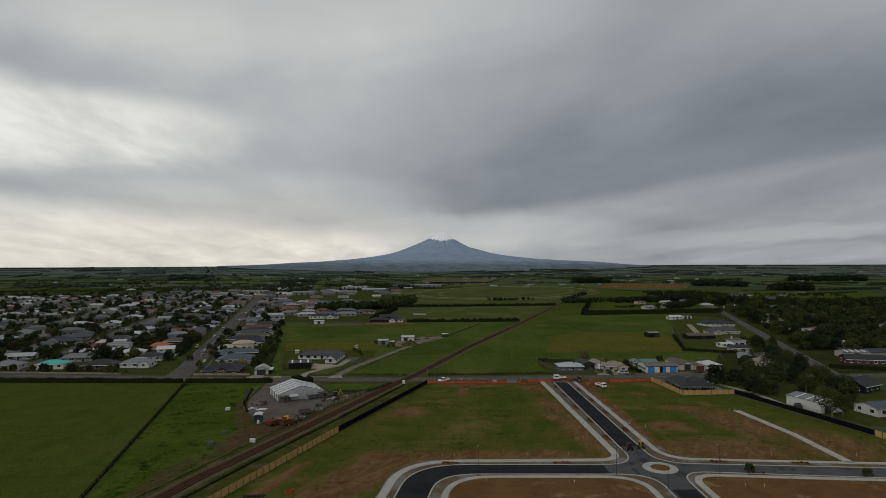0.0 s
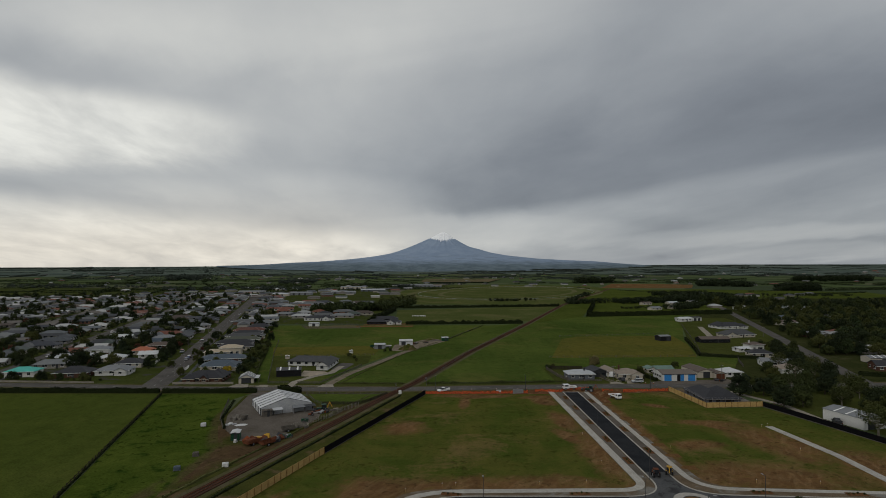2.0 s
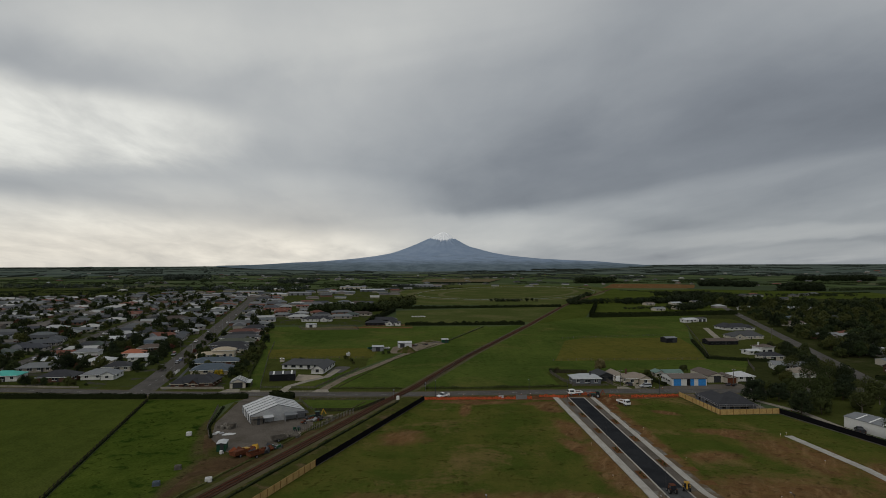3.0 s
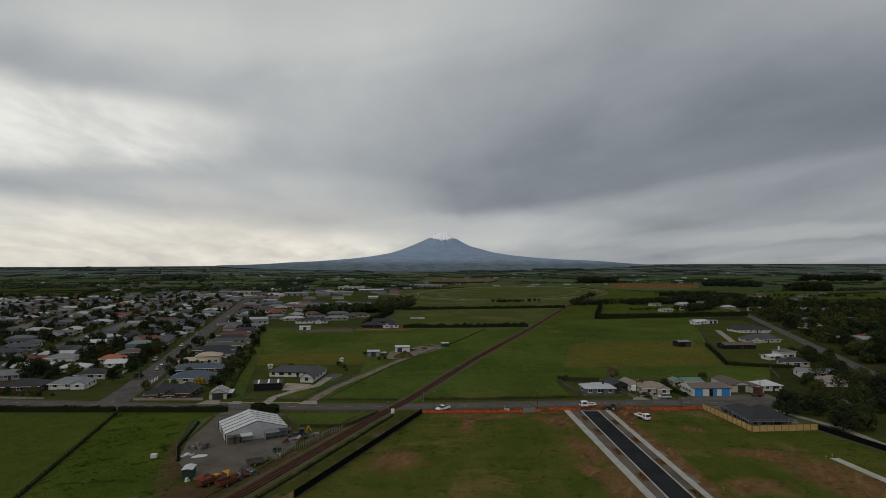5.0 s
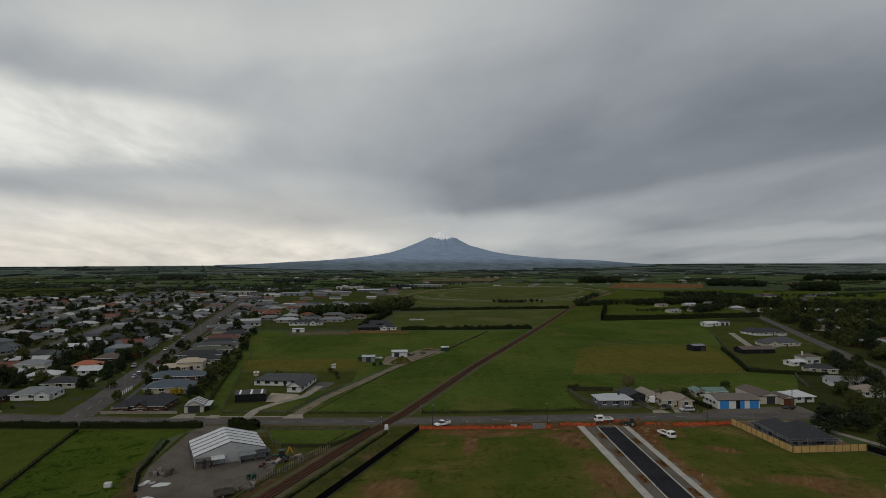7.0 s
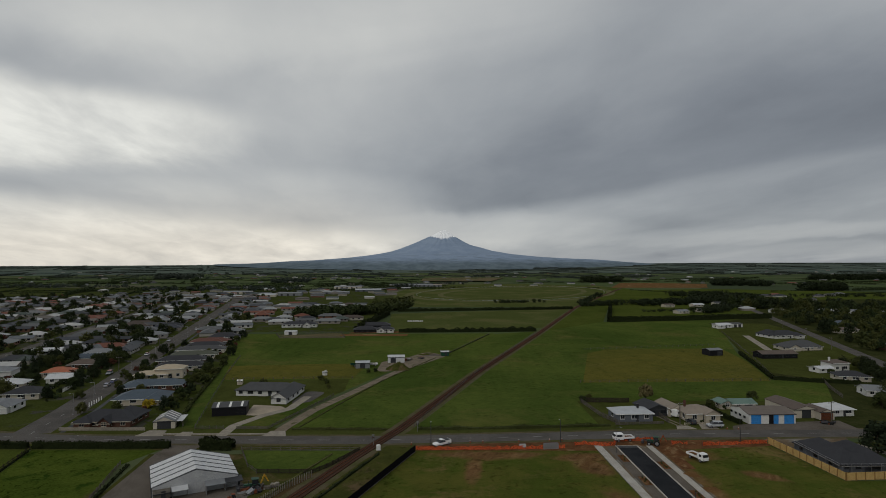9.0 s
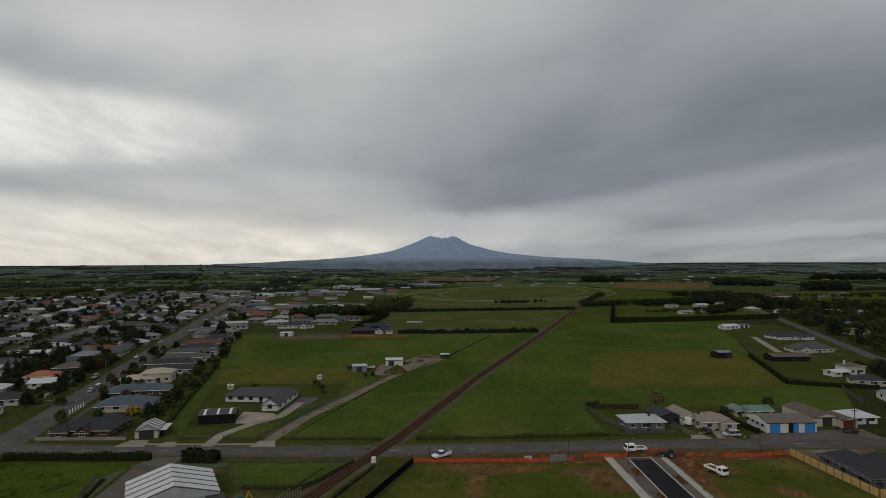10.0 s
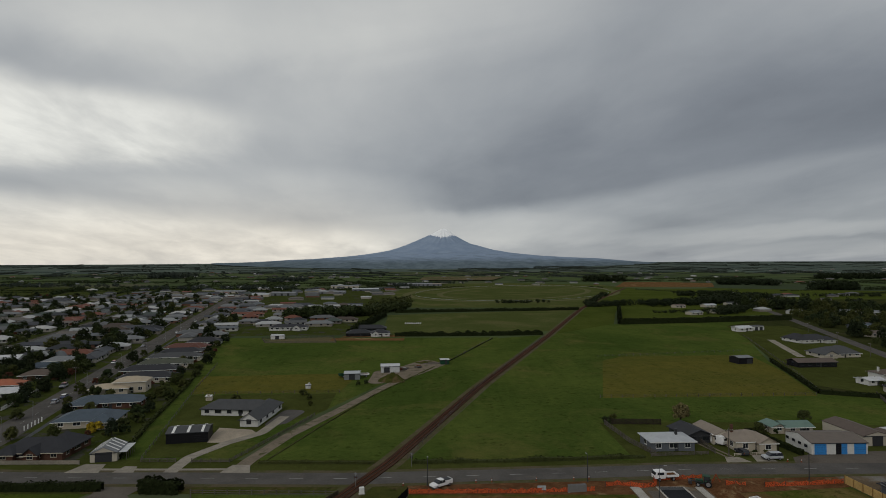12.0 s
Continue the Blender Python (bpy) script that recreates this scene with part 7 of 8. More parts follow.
def tractor(x, y, turn, paint, label, arm=None, size=1.0):
    t = thing("tractor", x, y, turn, label, "tractor")
    t.scale = (size, size, size)
    part("bonnet", boxes((0.2, -0.4, 0.8, 1.9, 0.4, 1.5), bevel=0.08), paint, t)
    part("chassis", boxes((-1.0, -0.35, 0.55, 1.8, 0.35, 0.85)), DARK_STEEL, t)
    part("cab_glass", boxes((-1.1, -0.65, 1.25, 0.15, 0.65, 2.35), bevel=0.06), GLASS, t, "dark cab glass")
    part("cab_roof", boxes((-1.25, -0.75, 2.35, 0.3, 0.75, 2.5), bevel=0.05), paint, t)
    for s in (-1, 1):
        part("mudguard", boxes((-1.4, s * 0.85 - 0.2, 1.35, 0.0, s * 0.85 + 0.2, 1.5), bevel=0.05), paint, t)
        wheel(t, -0.75, s * 0.85, 0.78, 0.45)
        wheel(t, 1.4, s * 0.72, 0.48, 0.32)
    if arm:
        part("loader_arm", boxes((0.6, -0.75, 1.1, 2.9, -0.6, 1.3), (0.6, 0.6, 1.1, 2.9, 0.75, 1.3), (2.7, -0.9, 0.5, 3.4, 0.9, 1.1)), DARK_STEEL, t)
        bm = bmesh.new()
        box(bm, -0.15, -0.15, 0, 0.15, 0.15, 2.3, pose(-1.5, 0, 1.0, 0, -25))
        box(bm, -0.13, -0.13, 0, 0.13, 0.13, 1.8, pose(-2.4, 0, 3.0, 0, -150))
        part("back_arm", bm, arm, t)
    part("exhaust", boxes((0.9, 0.2, 1.5, 1.0, 0.3, 2.3)), DARK_STEEL, t)


tractor(-40.6, 216.6, 205, GREEN_PAINT, "green tractor with a yellow digger arm", YELLOW)
tractor(-43.2, 211.4, 200, ORANGE, "small red-orange ride-on tractor", None, 0.5)
tractor(50.2, 157.2, 90, RUST, "small dull red site roller tractor", None, 0.8)
tractor(54.0, 158.6, 70, YELLOW, "small yellow site loader on new asphalt", YELLOW, 0.8)
tractor(57.6, 247.6, 160, GREEN_PAINT, "dark green digger working in the roadside trench", ORANGE, 0.95)


def junk(x, y, turn, mat, size, label, name, kind=0, tilt=6):
    """Yard clutter: heaps, frames and boxes with uneven pieces."""
    t = thing(name, x, y, turn, label, name.replace("_", " "))
    r = random.Random(int(x * 31 + y * 7))
    for k in range(kind):
        bm = bmesh.new()
        a, b, c = size[0] * r.uniform(0.25, 0.6), size[1] * r.uniform(0.25, 0.6), size[2] * r.uniform(0.3, 0.9)
        box(bm, -a / 2, -b / 2, 0, a / 2, b / 2, c, pose(r.uniform(-0.4, 0.4) * size[0], r.uniform(-0.4, 0.4) * size[1], 0, r.uniform(-tilt, tilt), r.uniform(-tilt, tilt), r.uniform(0, 180)), bevel=0.03)
        part("piece", bm, mat[k % len(mat)], t)


def trailer(x, y, turn, paint, label, full=None):
    t = thing("trailer", x, y, turn, label, "trailer")
    part("tray", boxes((-2.0, -1.0, 0.7, 2.0, 1.0, 0.82), (-2.0, -1.04, 0.82, 2.0, -0.96, 1.5), (-2.0, 0.96, 0.82, 2.0, 1.04, 1.5), (-2.04, -1.0, 0.82, -1.96, 1.0, 1.5), (1.96, -1.0, 0.82, 2.04, 1.0, 1.5)), paint, t)
    part("drawbar", boxes((2.0, -0.07, 0.6, 3.4, 0.07, 0.72), (3.2, -0.05, 0, 3.3, 0.05, 0.62)), DARK_STEEL, t)
    for s in (-1, 1):
        wheel(t, -0.3, s * 1.0, 0.42, 0.26)
    if full:
        part("load", boxes((-1.7, -0.8, 0.83, 1.2, 0.8, 1.7), bevel=0.12), full, t)


trailer(-52.6, 180.6, 60, RUST, "rusty orange-brown farm trailer", RUST)
trailer(-48.2, 180.2, 55, RUST, "rusty brown tip trailer", None)
junk(-50.4, 183.6, 20, [RUST, ORANGE, DARK_STEEL, RUST, YELLOW], (5.5, 3.2, 1.6), "rusty and orange machine parts in a heap", "machine_parts", 15, 28)
junk(-53.6, 182.6, 50, [RUST, ORANGE, RUBBER], (3.4, 2.4, 1.8), "rusty orange hay machine with raised frames", "hay_machine", 9, 35)
junk(-46.8, 184.4, 40, [RUST, DARK_STEEL], (3.6, 2.2, 1.5), "dark rusty harrow frames", "harrow", 9, 35)
junk(-45.8, 188.0, 20, [DARK_STEEL, STEEL, GREEN_PAINT, OLD_TIMBER], (5, 3.5, 0.8), "heap of steel scrap and pallets", "scrap_heap", 18, 25)
junk(-43.2, 204.0, 20, [GREEN_PAINT, DARK_STEEL], (2.6, 1.5, 1.2), "green farm implement in the yard", "farm_implement", 5)
junk(-46.6, 196.2, 10, [YELLOW], (2.4, 1.3, 1.0), "yellow farm bucket on the gravel", "bucket", 3)
trailer(-46.0, 193.8, 30, OLD_TIMBER, "flat grey timber trailer")
junk(-42.6, 198.8, 60, [CONCRETE_OLD, OLD_TIMBER], (5, 2.2, 0.9), "stack of grey concrete slabs and timber", "slab_stack", 8)
junk(-65.6, 206.4, 20, [OLD_TIMBER, GREY_POST], (5, 3, 1.7), "rough pile of timber pallets", "pallet_pile", 9)
junk(-66.0, 200.6, 20, [STOCK_WHITE, STEEL], (3.5, 2.0, 0.5), "white sheets of roofing lying flat", "roofing_sheets", 6)
zone("white_tarpaulin", rounded([(-64.6, 198.4), (-60.8, 199.4), (-60.4, 201.4), (-63.4, 201.4)], 0.8, True), 0.09, STOCK_WHITE, "white tarpaulin lying on the gravel")
junk(118.6, 268.8, 5, [RUST, DARK_STEEL, RUBBER], (5, 2, 1.1), "dark scrap and tyres before the sheds", "scrap_heap", 9, 25)
junk(-58.0, 183.0, 20, [STOCK_WHITE], (1.2, 1.0, 1.0), "white plastic crate in the yard", "crate", 2)
junk(-40.2, 215.4, 30, [STEEL, OLD_TIMBER, DARK_STEEL, RUST], (5, 2.4, 1.2), "row of rusty farm gear", "farm_gear", 12, 25)
junk(-37.0, 218.5, 30, [OLD_TIMBER, CONCRETE_OLD], (5, 2.2, 0.7), "stack of weathered fence posts", "post_stack", 7)
for x, y, mat, label in ((-73.6, 199, STOCK_WHITE, "white water tank in the paddock"), (-53.4, 163.4, STOCK_WHITE, "white plastic water tank in rough grass"), (-64.2, 161, ROOF_BLUE, "blue plastic drums in the grass"), (-64.1, 171.4, OLD_TIMBER, "grey tilted feed trough")):
    t = thing("water_tank", x, y, 15, label, "tank")
    bm = bmesh.new()
    box(bm, -0.75, -0.6, 0, 0.75, 0.6, 1.0, bevel=0.12)
    part("tank", bm, mat, t)
    part("lid", boxes((-0.25, -0.25, 1.0, 0.25, 0.25, 1.1), bevel=0.04), mat, t)
    part("pallet", boxes((-0.85, -0.7, -0.05, 0.85, 0.7, 0.06)), OLD_TIMBER, t)


# ---- poles and signs ----
def lamp_post(x, y, turn, h=6.6, label="slim dark street lamp on the new street", mat=None, z=0.0, r=0.07):
    t = thing("street_lamp", x, y, turn, label, "street lamp", "street lamps", z)
    bm = bmesh.new()
    cylinder(bm, r, h, pose(0, 0, h / 2), r * 0.6, 10)
    part("pole", bm, mat or DARK_STEEL, t)
    part("arm", boxes((0, -0.035, h - 0.1, 1.3, 0.035, h - 0.03)), mat or DARK_STEEL, t)
    part("lamp_head", boxes((0.9, -0.13, h - 0.1, 1.55, 0.13, h - 0.02), bevel=0.02), STEEL, t)
    part("base_plate", boxes((-0.18, -0.18, -0.02, 0.18, 0.18, 0.12), bevel=0.03), mat or DARK_STEEL, t)


for x, y, a in ((8.4, 138.2, 90), (41.1, 137.9, 90), (50.0, 129.4, 0), (66.3, 139.5, 90), (47.6, 198.8, 0), (48.2, 155.3, 0), (45.6, 241.6, 0)):
    lamp_post(x, y, a)
for x, y in ((-2.7, 247.6), (32.8, 250.0), (82.8, 251.4)):
    lamp_post(x, y, 90, 6.0, "dark roadside street lamp by the works", None, 0, 0.11)
for x, y in ((-123.2, 296), (-119.4, 278.5), (-134, 340), (-146, 385), (-158, 430), (-170, 476), (-183, 525)):
    lamp_post(x, y, 180, 6.8, "grey steel street lamp on the suburban street", STEEL)


def power_pole(x, y, turn, h=7.0):
    t = thing("power_pole", x, y, turn, "weathered timber power pole with a crossarm", "power pole", "power poles")
    bm = bmesh.new()
    cylinder(bm, 0.16, h, pose(0, 0, h / 2), 0.11, 10)
    part("pole", bm, OLD_TIMBER, t)
    part("crossarm", boxes((-1.1, -0.06, h - 0.7, 1.1, 0.06, h - 0.55)), OLD_TIMBER, t)
    for px in (-1.0, -0.4, 0.4, 1.0):
        bm = bmesh.new()
        cylinder(bm, 0.05, 0.2, pose(px, 0, h - 0.45), 0.03, 8)
        part("insulator", bm, STOCK_WHITE, t)


for x, y in ((72.6, 267.2), (119.5, 268.5), (235.5, 466), (221, 420), (252, 520), (-146, 352), (-166, 430)):
    power_pole(x, y, 10)


def crossing_signal(x, y, turn):
    t = thing("crossing_signal", x, y, turn, "railway crossing signal post with lamps", "crossing signal", "crossing signals")
    bm = bmesh.new()
    cylinder(bm, 0.06, 3.2, pose(0, 0, 1.6), n=10)
    part("pole", bm, STEEL, t)
    bm = bmesh.new()
    for a in (35, -35):
        box(bm, -0.45, -0.02, -0.05, 0.45, 0.02, 0.05, pose(0, -0.08, 2.9, 0, a))
    part("cross_board", bm, ROOF_GREY, t)
    part("lamp_board", boxes((-0.4, -0.12, 2.1, 0.4, -0.06, 2.4), bevel=0.02), DARK_TRIM, t)
    bm = bmesh.new()
    for px in (-0.22, 0.22):
        cylinder(bm, 0.1, 0.06, pose(px, -0.15, 2.25, 90), n=12)
    part("lamp", bm, RUST, t)


crossing_signal(-18.2, 246.8, 0)
crossing_signal(-6.8, 259.6, 180)
t = thing("relay_cabinet", -16.4, 243.4, 20, "white metal relay cabinet beside the railway", "cabinet")
part("body", boxes((-0.5, -0.35, 0.05, 0.5, 0.35, 1.4), bevel=0.04), WHITE, t)
part("plinth", boxes((-0.7, -0.55, -0.05, 0.7, 0.55, 0.05)), CONCRETE, t)
part("door", boxes((-0.4, -0.38, 0.15, 0.4, -0.355, 1.3)), WHITE, t)


def cone(x, y):
    t = thing("traffic_cone", x, y, 0, "orange traffic cone with a white band", "traffic cone", "traffic cones", 0.05)
    bm = bmesh.new()
    cylinder(bm, 0.17, 0.85, pose(0, 0, 0.45), 0.03, 12)
    part("cone", bm, ORANGE, t)
    part("base", boxes((-0.22, -0.22, 0, 0.22, 0.22, 0.05), bevel=0.02), ORANGE, t)
    bm = bmesh.new()
    cylinder(bm, 0.125, 0.16, pose(0, 0, 0.5), 0.095, 12)
    part("band", bm, WHITE, t)


for x, y in ((8, 249.6), (11.5, 249.8), (21.5, 250.6), (30, 251.2), (33.5, 251.6), (-8, 247.8), (84.8, 262.9), (88, 262.6), (118.6, 227.5), (120, 226)):
    cone(x, y)
t = thing("skip_fence", 29.0, 244.6, 8, "grey steel site fence panels stacked upright", "site fence")
for k in range(4):
    part("panel", boxes((-2.0 + 0.1 * k, -0.4 + 0.25 * k, 0.05, 2.2, -0.36 + 0.25 * k, 1.5)), STEEL, t)
    part("foot", boxes((-1.8, -0.6 + 0.25 * k, -0.02, -1.5, -0.2 + 0.25 * k, 0.05)), CONCRETE_OLD, t)
t = thing("site_sign", 21.6, 244.0, 0, "blank pale grey site sign on two posts", "sign")
part("board", boxes((-0.9, -0.03, 0.6, 0.9, 0.03, 1.5)), ROOF_LIGHT, t)
for px in (-0.8, 0.7):
    part("post", boxes((px, 0.032, -0.1, px + 0.09, 0.12, 1.5)), OLD_TIMBER, t)


def earth_heap(x, y, w, d, h, mat, label, seed=1):
    """A dumped heap with a rough, slumped outline."""
    bm = bmesh.new()
    n = 14
    g = [[None] * (n + 1) for _ in range(n + 1)]
    for i in range(n + 1):
        for j in range(n + 1):
            u, v = i / n * 2 - 1, j / n * 2 - 1
            r = math.hypot(u, v)
            z = h * max(0, 1 - r) ** 0.8 * (1 + 0.7 * noise.noise(Vector((u * 3, v * 3, seed)))) + 0.15 * h * noise.noise(Vector((u * 9, v * 9, seed))) * max(0, 1 - r)
            g[i][j] = bm.verts.new((u * w / 2, v * d / 2, z - 0.03))
    for i in range(n):
        for j in range(n):
            bm.faces.new((g[i][j], g[i + 1][j], g[i + 1][j + 1], g[i][j + 1]))
    t = thing("earth_heap", x, y, 0, label, "heap", z=0.05)
    part("mound", bm, mat, t)


earth_heap(60.4, 242.6, 6, 7, 1.1, EARTH_DARK, "rough heap of dug brown earth", 2)
earth_heap(59.4, 234.0, 3.4, 9, 0.6, EARTH_DARK, "low ridge of dug brown earth", 6)
earth_heap(64.6, 246.8, 5, 3, 0.8, EARTH_DARK, "low heap of dug brown earth", 7)
earth_heap(56.8, 249.6, 6, 3, 0.7, EARTH_DARK, "low heap of dug brown earth", 3)
earth_heap(-20.6, 359, 11, 9, 3.2, ROUGH_GRASS, "overgrown mound beside the farm lane", 4)
earth_heap(-5, 399, 9, 6, 0.6, GRAVEL, "low heap of grey gravel", 5)
for k in range(8):
    earth_heap(57.8 + k * 0.35 + rng.uniform(-0.5, 0.5), 226 - k * 9, 4, 3, 0.25, EARTH, "low smear of brown earth", 10 + k)


# ---- smaller things ----
zone("drive_apron", [(-87, 255.2), (-79, 255.2), (-80.6, 261), (-85.6, 261)], 0.062, CONCRETE_OLD, "pale concrete driveway apron")
zone("drive_apron", [(-76, 255.4), (-71, 255.4), (-72.2, 259.5), (-75.2, 259.5)], 0.062, CONCRETE_OLD, "pale concrete driveway apron")
zone("drive_apron", [(-51, 255.3), (-44, 255.3), (-45.6, 260.5), (-49.8, 260.5)], 0.064, CONCRETE_OLD, "pale concrete driveway apron")
tagged(band("footpath", [Vector((-80, 257.4)), Vector((-62, 257.4)), Vector((-46, 257.6))], 1.2, 0.07, CONCRETE_OLD, thick=0.05), "narrow grey concrete footpath", "footpath", kind="structure")
tagged(band("footpath", [Vector((112.4, 248.5)), Vector((121, 226)), Vector((121.7, 207)), Vector((124, 196))], 2.6, 0.05, CONCRETE_OLD), "pale concrete private drive", "driveway", kind="structure")
zone("drive_apron", [(69.8, 262.4), (76, 262.6), (74.6, 266.4), (71.2, 266.4)], 0.05, CONCRETE_OLD, "grey concrete driveway apron beside the cottage")
for dx in (-0.85, 0.85):
    tagged(band("wheel_track", [Vector((72.6 + dx, 266)), Vector((71.0 + dx, 272)), Vector((69.6 + dx, 279))], 0.7, 0.052, LANE), "worn gravel wheel track of the drive", "driveway", kind="structure")
zone("villa_apron", [(77.4, 263), (82.6, 263.2), (81.6, 268), (78.6, 268)], 0.051, CONCRETE_OLD, "pale concrete apron before the villa")
zone("workshop_apron", [(86, 261.5), (124, 262), (124, 272), (95, 269), (88, 266)], 0.048, GRAVEL, "grey gravel forecourt of the workshop")
for k in range(6):
    x, y = -120.4 - 0.3 * k, 288.6 + 1.9 * k
    t = thing("fence_post", x, y, 15, "white painted entrance fence post", "post", "white entrance posts")
    part("post", boxes((-0.12, -0.12, -0.05, 0.12, 0.12, 1.3), bevel=0.03), WHITE, t)
    part("cap", boxes((-0.16, -0.16, 1.3, 0.16, 0.16, 1.38), bevel=0.03), WHITE, t)


def wrapped_bales(x, y, n):
    for k in range(n):
        t = thing("wrapped_bale", x + k * 1.45, y + 0.2 * (k % 2), 0, "white plastic-wrapped silage bale", "bale", "silage bales")
        bm = bmesh.new()
        cylinder(bm, 0.62, 1.2, pose(0, 0, 0.6, 90, 0, 0), n=16)
        bmesh.ops.bevel(bm, geom=bm.edges[:], offset=0.06, segments=1, affect="EDGES")
        part("bale", bm, STOCK_WHITE, t)


wrapped_bales(-29, 573, 9)


def scaffold(x0, y0, x1, y1, h=3.2):
    pts, turn, ln = run_of((x0, y0), (x1, y1), 2.4)
    t = thing("scaffold", x0, y0, turn, "steel edge-protection scaffold round the new house", "scaffold")
    for k in range(len(pts)):
        part("upright", boxes((k * ln - 0.03, -0.03, -0.05, k * ln + 0.03, 0.03, h)), STEEL, t)
    for z in (h - 0.1, h - 0.6, 2.0):
        part("ledger", boxes((0, -0.025, z, ln * (len(pts) - 1), 0.025, z + 0.05)), STEEL, t)
    part("plank", boxes((0, 0.04, 1.9, ln * (len(pts) - 1), 0.5, 1.96)), OLD_TIMBER, t)


scaffold(93.2, 225.6, 107.2, 226.0, 2.7)
scaffold(93.0, 243.6, 92.8, 226, 2.7)

# factory sheds and the racecourse rails beyond the town
for x, y, w, d, h, roof, label in ((-62, 1285, 78, 40, 7, ROOF_GREY, "long pale factory building"), (-20, 1290, 30, 30, 6, ROOF_TAN, "cream factory building"), (-170, 1010, 40, 22, 4.5, ROOF_GREY, "white industrial shed"), (-230, 960, 34, 20, 6, ROOF_GREY, "grey industrial shed"),
                                   (-130, 1090, 44, 24, 5, ROOF_LIGHT, "white industrial shed with a pale roof"), (-330, 1020, 44, 20, 4.5, ROOF_GREY, "pale industrial shed"), (-255, 930, 24, 16, 5, ROOF_LIGHT, "white warehouse with a pale roof"), (-62, 722, 20, 10, 3.5, ROOF_GREY, "grey farm barn"),
                                   (-180, 1180, 50, 24, 7, ROOF_GREY, "grey industrial shed"), (-300, 1130, 40, 24, 4.5, ROOF_LIGHT, "white industrial shed")):
    t = thing("industrial_building", x, y, 6, label + " with a low roof" if len(label.split()) < 4 else label, "building")
    block(t, w, d, h * 0.62, 1.6, "gable", (BEIGE_WALL, GREY_WALL, ROOF_GREY)[int(abs(x)) % 3], roof, windows=False, over=0.2)
    for k in range(max(2, int(w / 9))):
        part("door", boxes((-w / 2 + 4 + k * 9, -d / 2 - 0.1, 0, -w / 2 + 7 + k * 9, -d / 2 - 0.01, h * 0.5)), DARK_TRIM, t)


TRACK_TAN = surface("worn_track", (0.120, 0.122, 0.056), (0.150, 0.140, 0.070), 0.03, 0.3, third=(0.09, 0.105, 0.04), share=(0.5, 0.66), third_scale=0.03)


def racecourse():
    def oval(r, n=72):
        return [Vector((130 + (150 + r) * math.cos(a) * (1.0 if math.cos(a) > 0 else 1.15) + 60 * math.sin(a), 1060 + (240 + r) * math.sin(a))) for a in (2 * math.pi * k / n for k in range(n))]
    tagged(band("racetrack", oval(0), 14, 0.05, TRACK_TAN, closed=True), "worn grass racing track", "track", kind="structure")
    tagged(band("running_rail", oval(-10), 0.12, 1.0, ROOF_LIGHT, closed=True, thick=0.2), "white running rail of the racecourse", "rail", kind="structure")
    tagged(band("racetrack", oval(-45), 9, 0.05, TRACK_TAN, closed=True), "sandy inner training track", "track", kind="structure")


racecourse()


# ---- planting, pegs and odds along the new street ----
def planter(x, y, turn, ln):
    t = thing("planting_bed", x, y, turn, "brown bark-covered street planting bed with small shrubs", "planting bed", "street planting beds", 0.04)
    part("bark", boxes((-0.85, -ln / 2, 0, 0.85, ln / 2, 0.09), bevel=0.03), EARTH_DARK, t)
    for k in range(int(ln / 1.1)):
        o = new("shrub_crown", KINDS["shrub"][1])
        o.parent = t
        s = rng.uniform(0.11, 0.19)
        o.matrix_basis = pose(rng.uniform(-0.4, 0.4), -ln / 2 + 0.7 + k * 1.1, 0.02, 0, 0, rng.uniform(0, 360)) @ Matrix.Diagonal((s, s, s, 1))


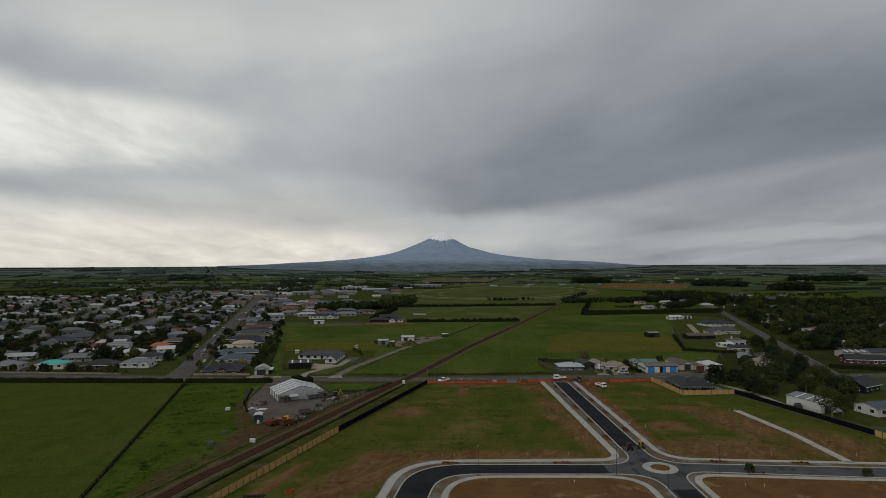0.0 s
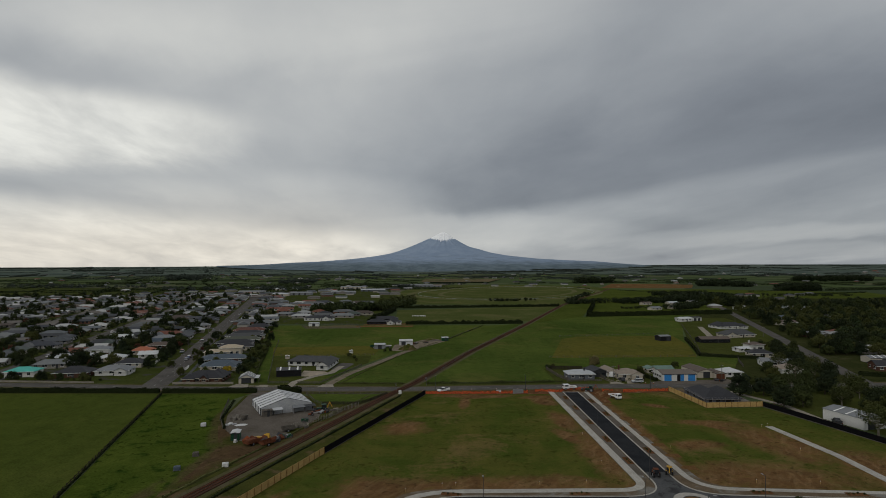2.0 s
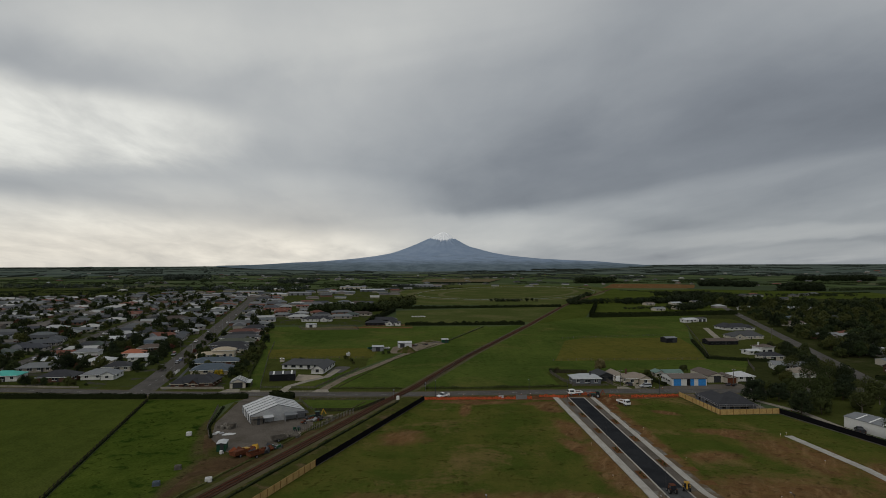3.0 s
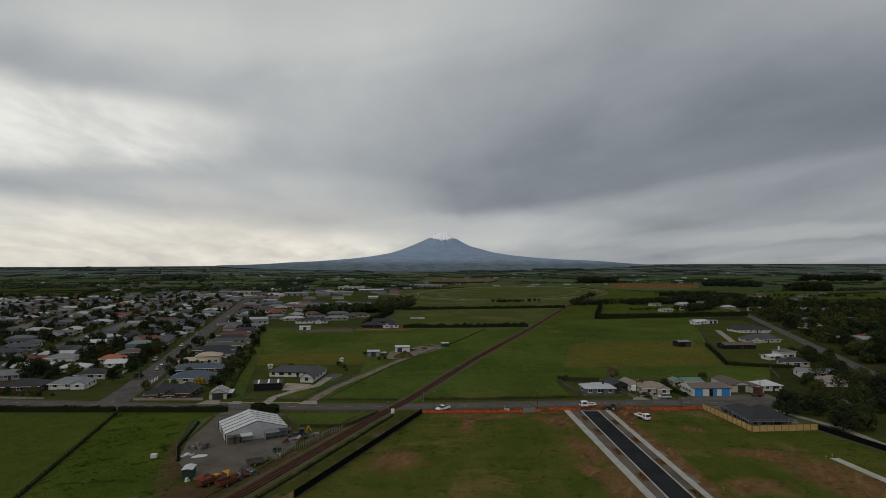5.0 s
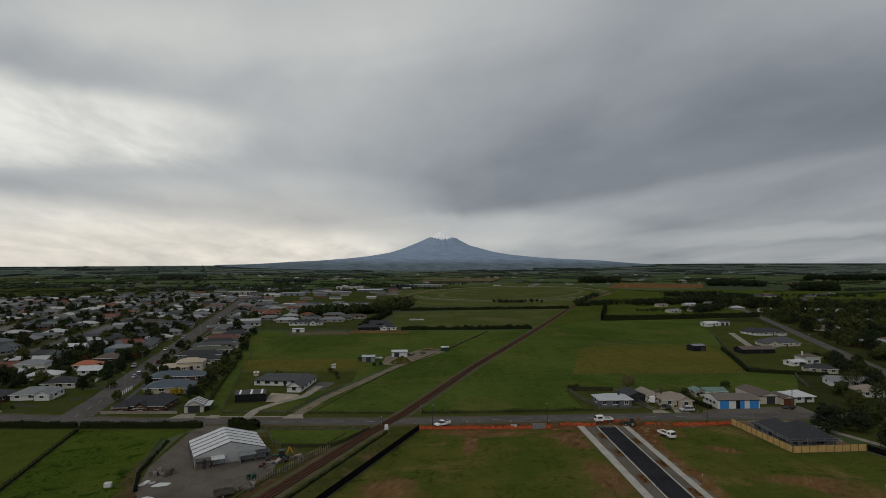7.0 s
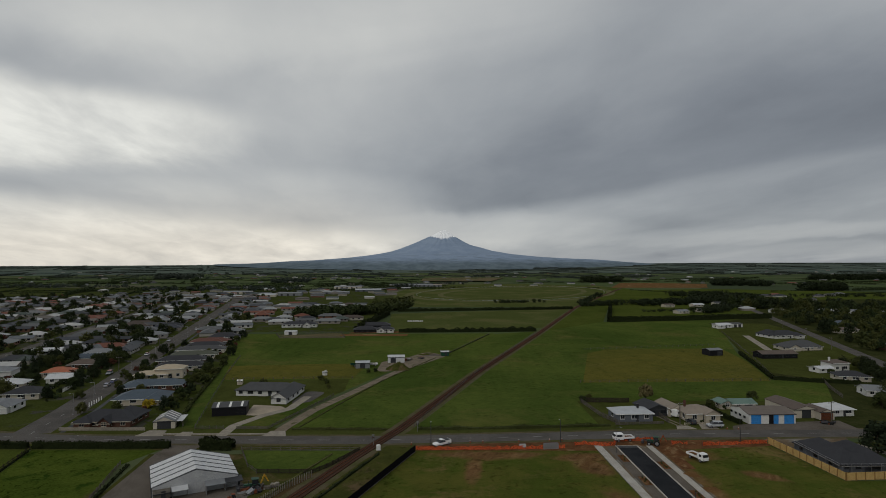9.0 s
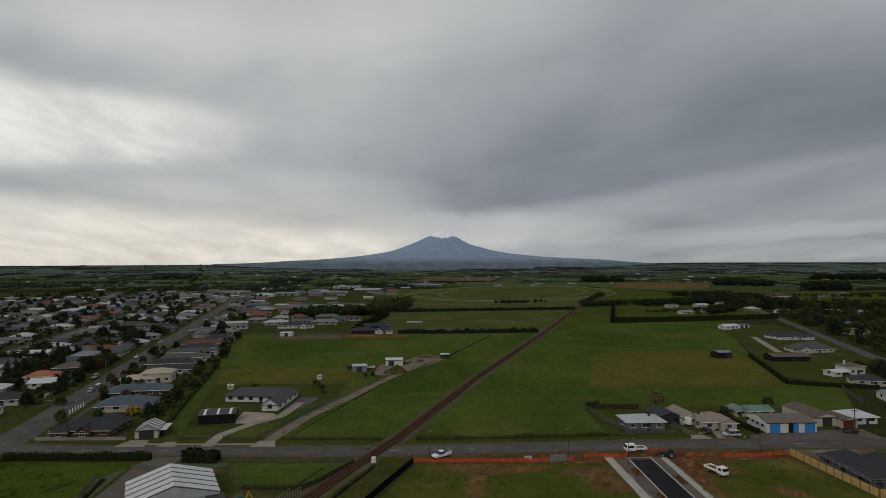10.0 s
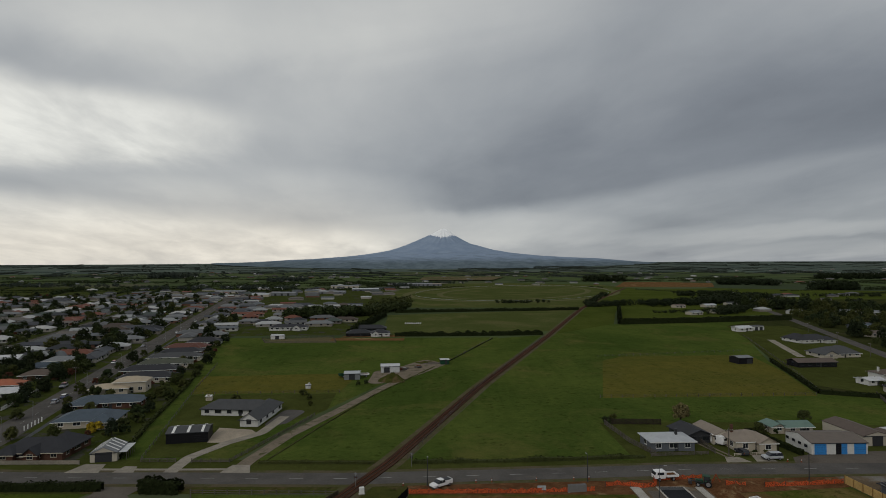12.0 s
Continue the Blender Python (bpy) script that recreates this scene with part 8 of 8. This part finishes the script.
for y in (168, 186, 204, 222, 237):
    planter(46.0 + (241 - y) * 0.017, y, 1, 5.0)
for y in (176, 196, 214, 232):
    planter(54.2 + (241 - y) * 0.017, y, 1, 5.0)
for x, y, a in ((30, 146.6, 90), (2, 146.4, 80), (70, 147.6, 86), (90, 146.6, 86), (75, 139.2, 86)):
    planter(x, y, a, 4.4)


def peg(x, y):
    t = thing("survey_peg", x, y, 0, "white-topped timber survey peg in the ground", "peg", "survey pegs")
    part("stake", boxes((-0.035, -0.035, -0.1, 0.035, 0.035, 0.6)), TIMBER, t)
    part("tip", boxes((-0.04, -0.04, 0.6, 0.04, 0.04, 0.78)), WHITE, t)


for x, y in ((-8, 148), (0, 151), (3, 151.4), (22, 152), (33, 153), (40, 166), (41, 190), (60.5, 205), (62, 178), (72, 153.5), (86, 152.5), (98, 198.6), (100.5, 200), (108, 152), (96, 176), (10, 134), (68, 131), (72, 130.6), (30, 133)):
    peg(x, y)

for x, y in ((73.8, 140.2), (100.1, 137.4)):
    tree("round", x, y, 0.3, "street saplings", 0.05)

t = thing("barrier_stack", -33.4, 127.4, 40, "stack of folded orange site barriers", "barrier")
for k in range(3):
    part("barrier", boxes((-0.9, -0.25 + 0.2 * k, 0.02, 0.9, -0.15 + 0.2 * k, 0.95 - 0.1 * k), bevel=0.02), ORANGE_MESH, t)
t = thing("timber_stack", -40.6, 125.4, 4, "low stack of dark timber boards", "timber stack")
for k in range(3):
    part("board", boxes((-2.2, -0.4, 0.12 * k, 2.2, 0.4, 0.12 * k + 0.1)), DARK_TIMBER, t)
flatbed(-33.6, 366.5, 195, "white farm truck parked beside the sheds")
trailer(-41.5, 366.0, 20, GREEN_PAINT, "dark green farm trailer beside the shed")
junk(-17.5, 383, 30, [OLD_TIMBER, RUST, STEEL], (5, 3, 1.4), "old farm machinery beside the lane", "farm_machinery", 8)
junk(-11.5, 388, 30, [OLD_TIMBER, RUST, DARK_STEEL], (4, 3, 1.0), "pile of old farm gear", "farm_gear", 7)
earth_heap(-8, 401, 10, 6, 0.8, ROUGH_GRASS, "overgrown mound beside the gravel yard", 21)
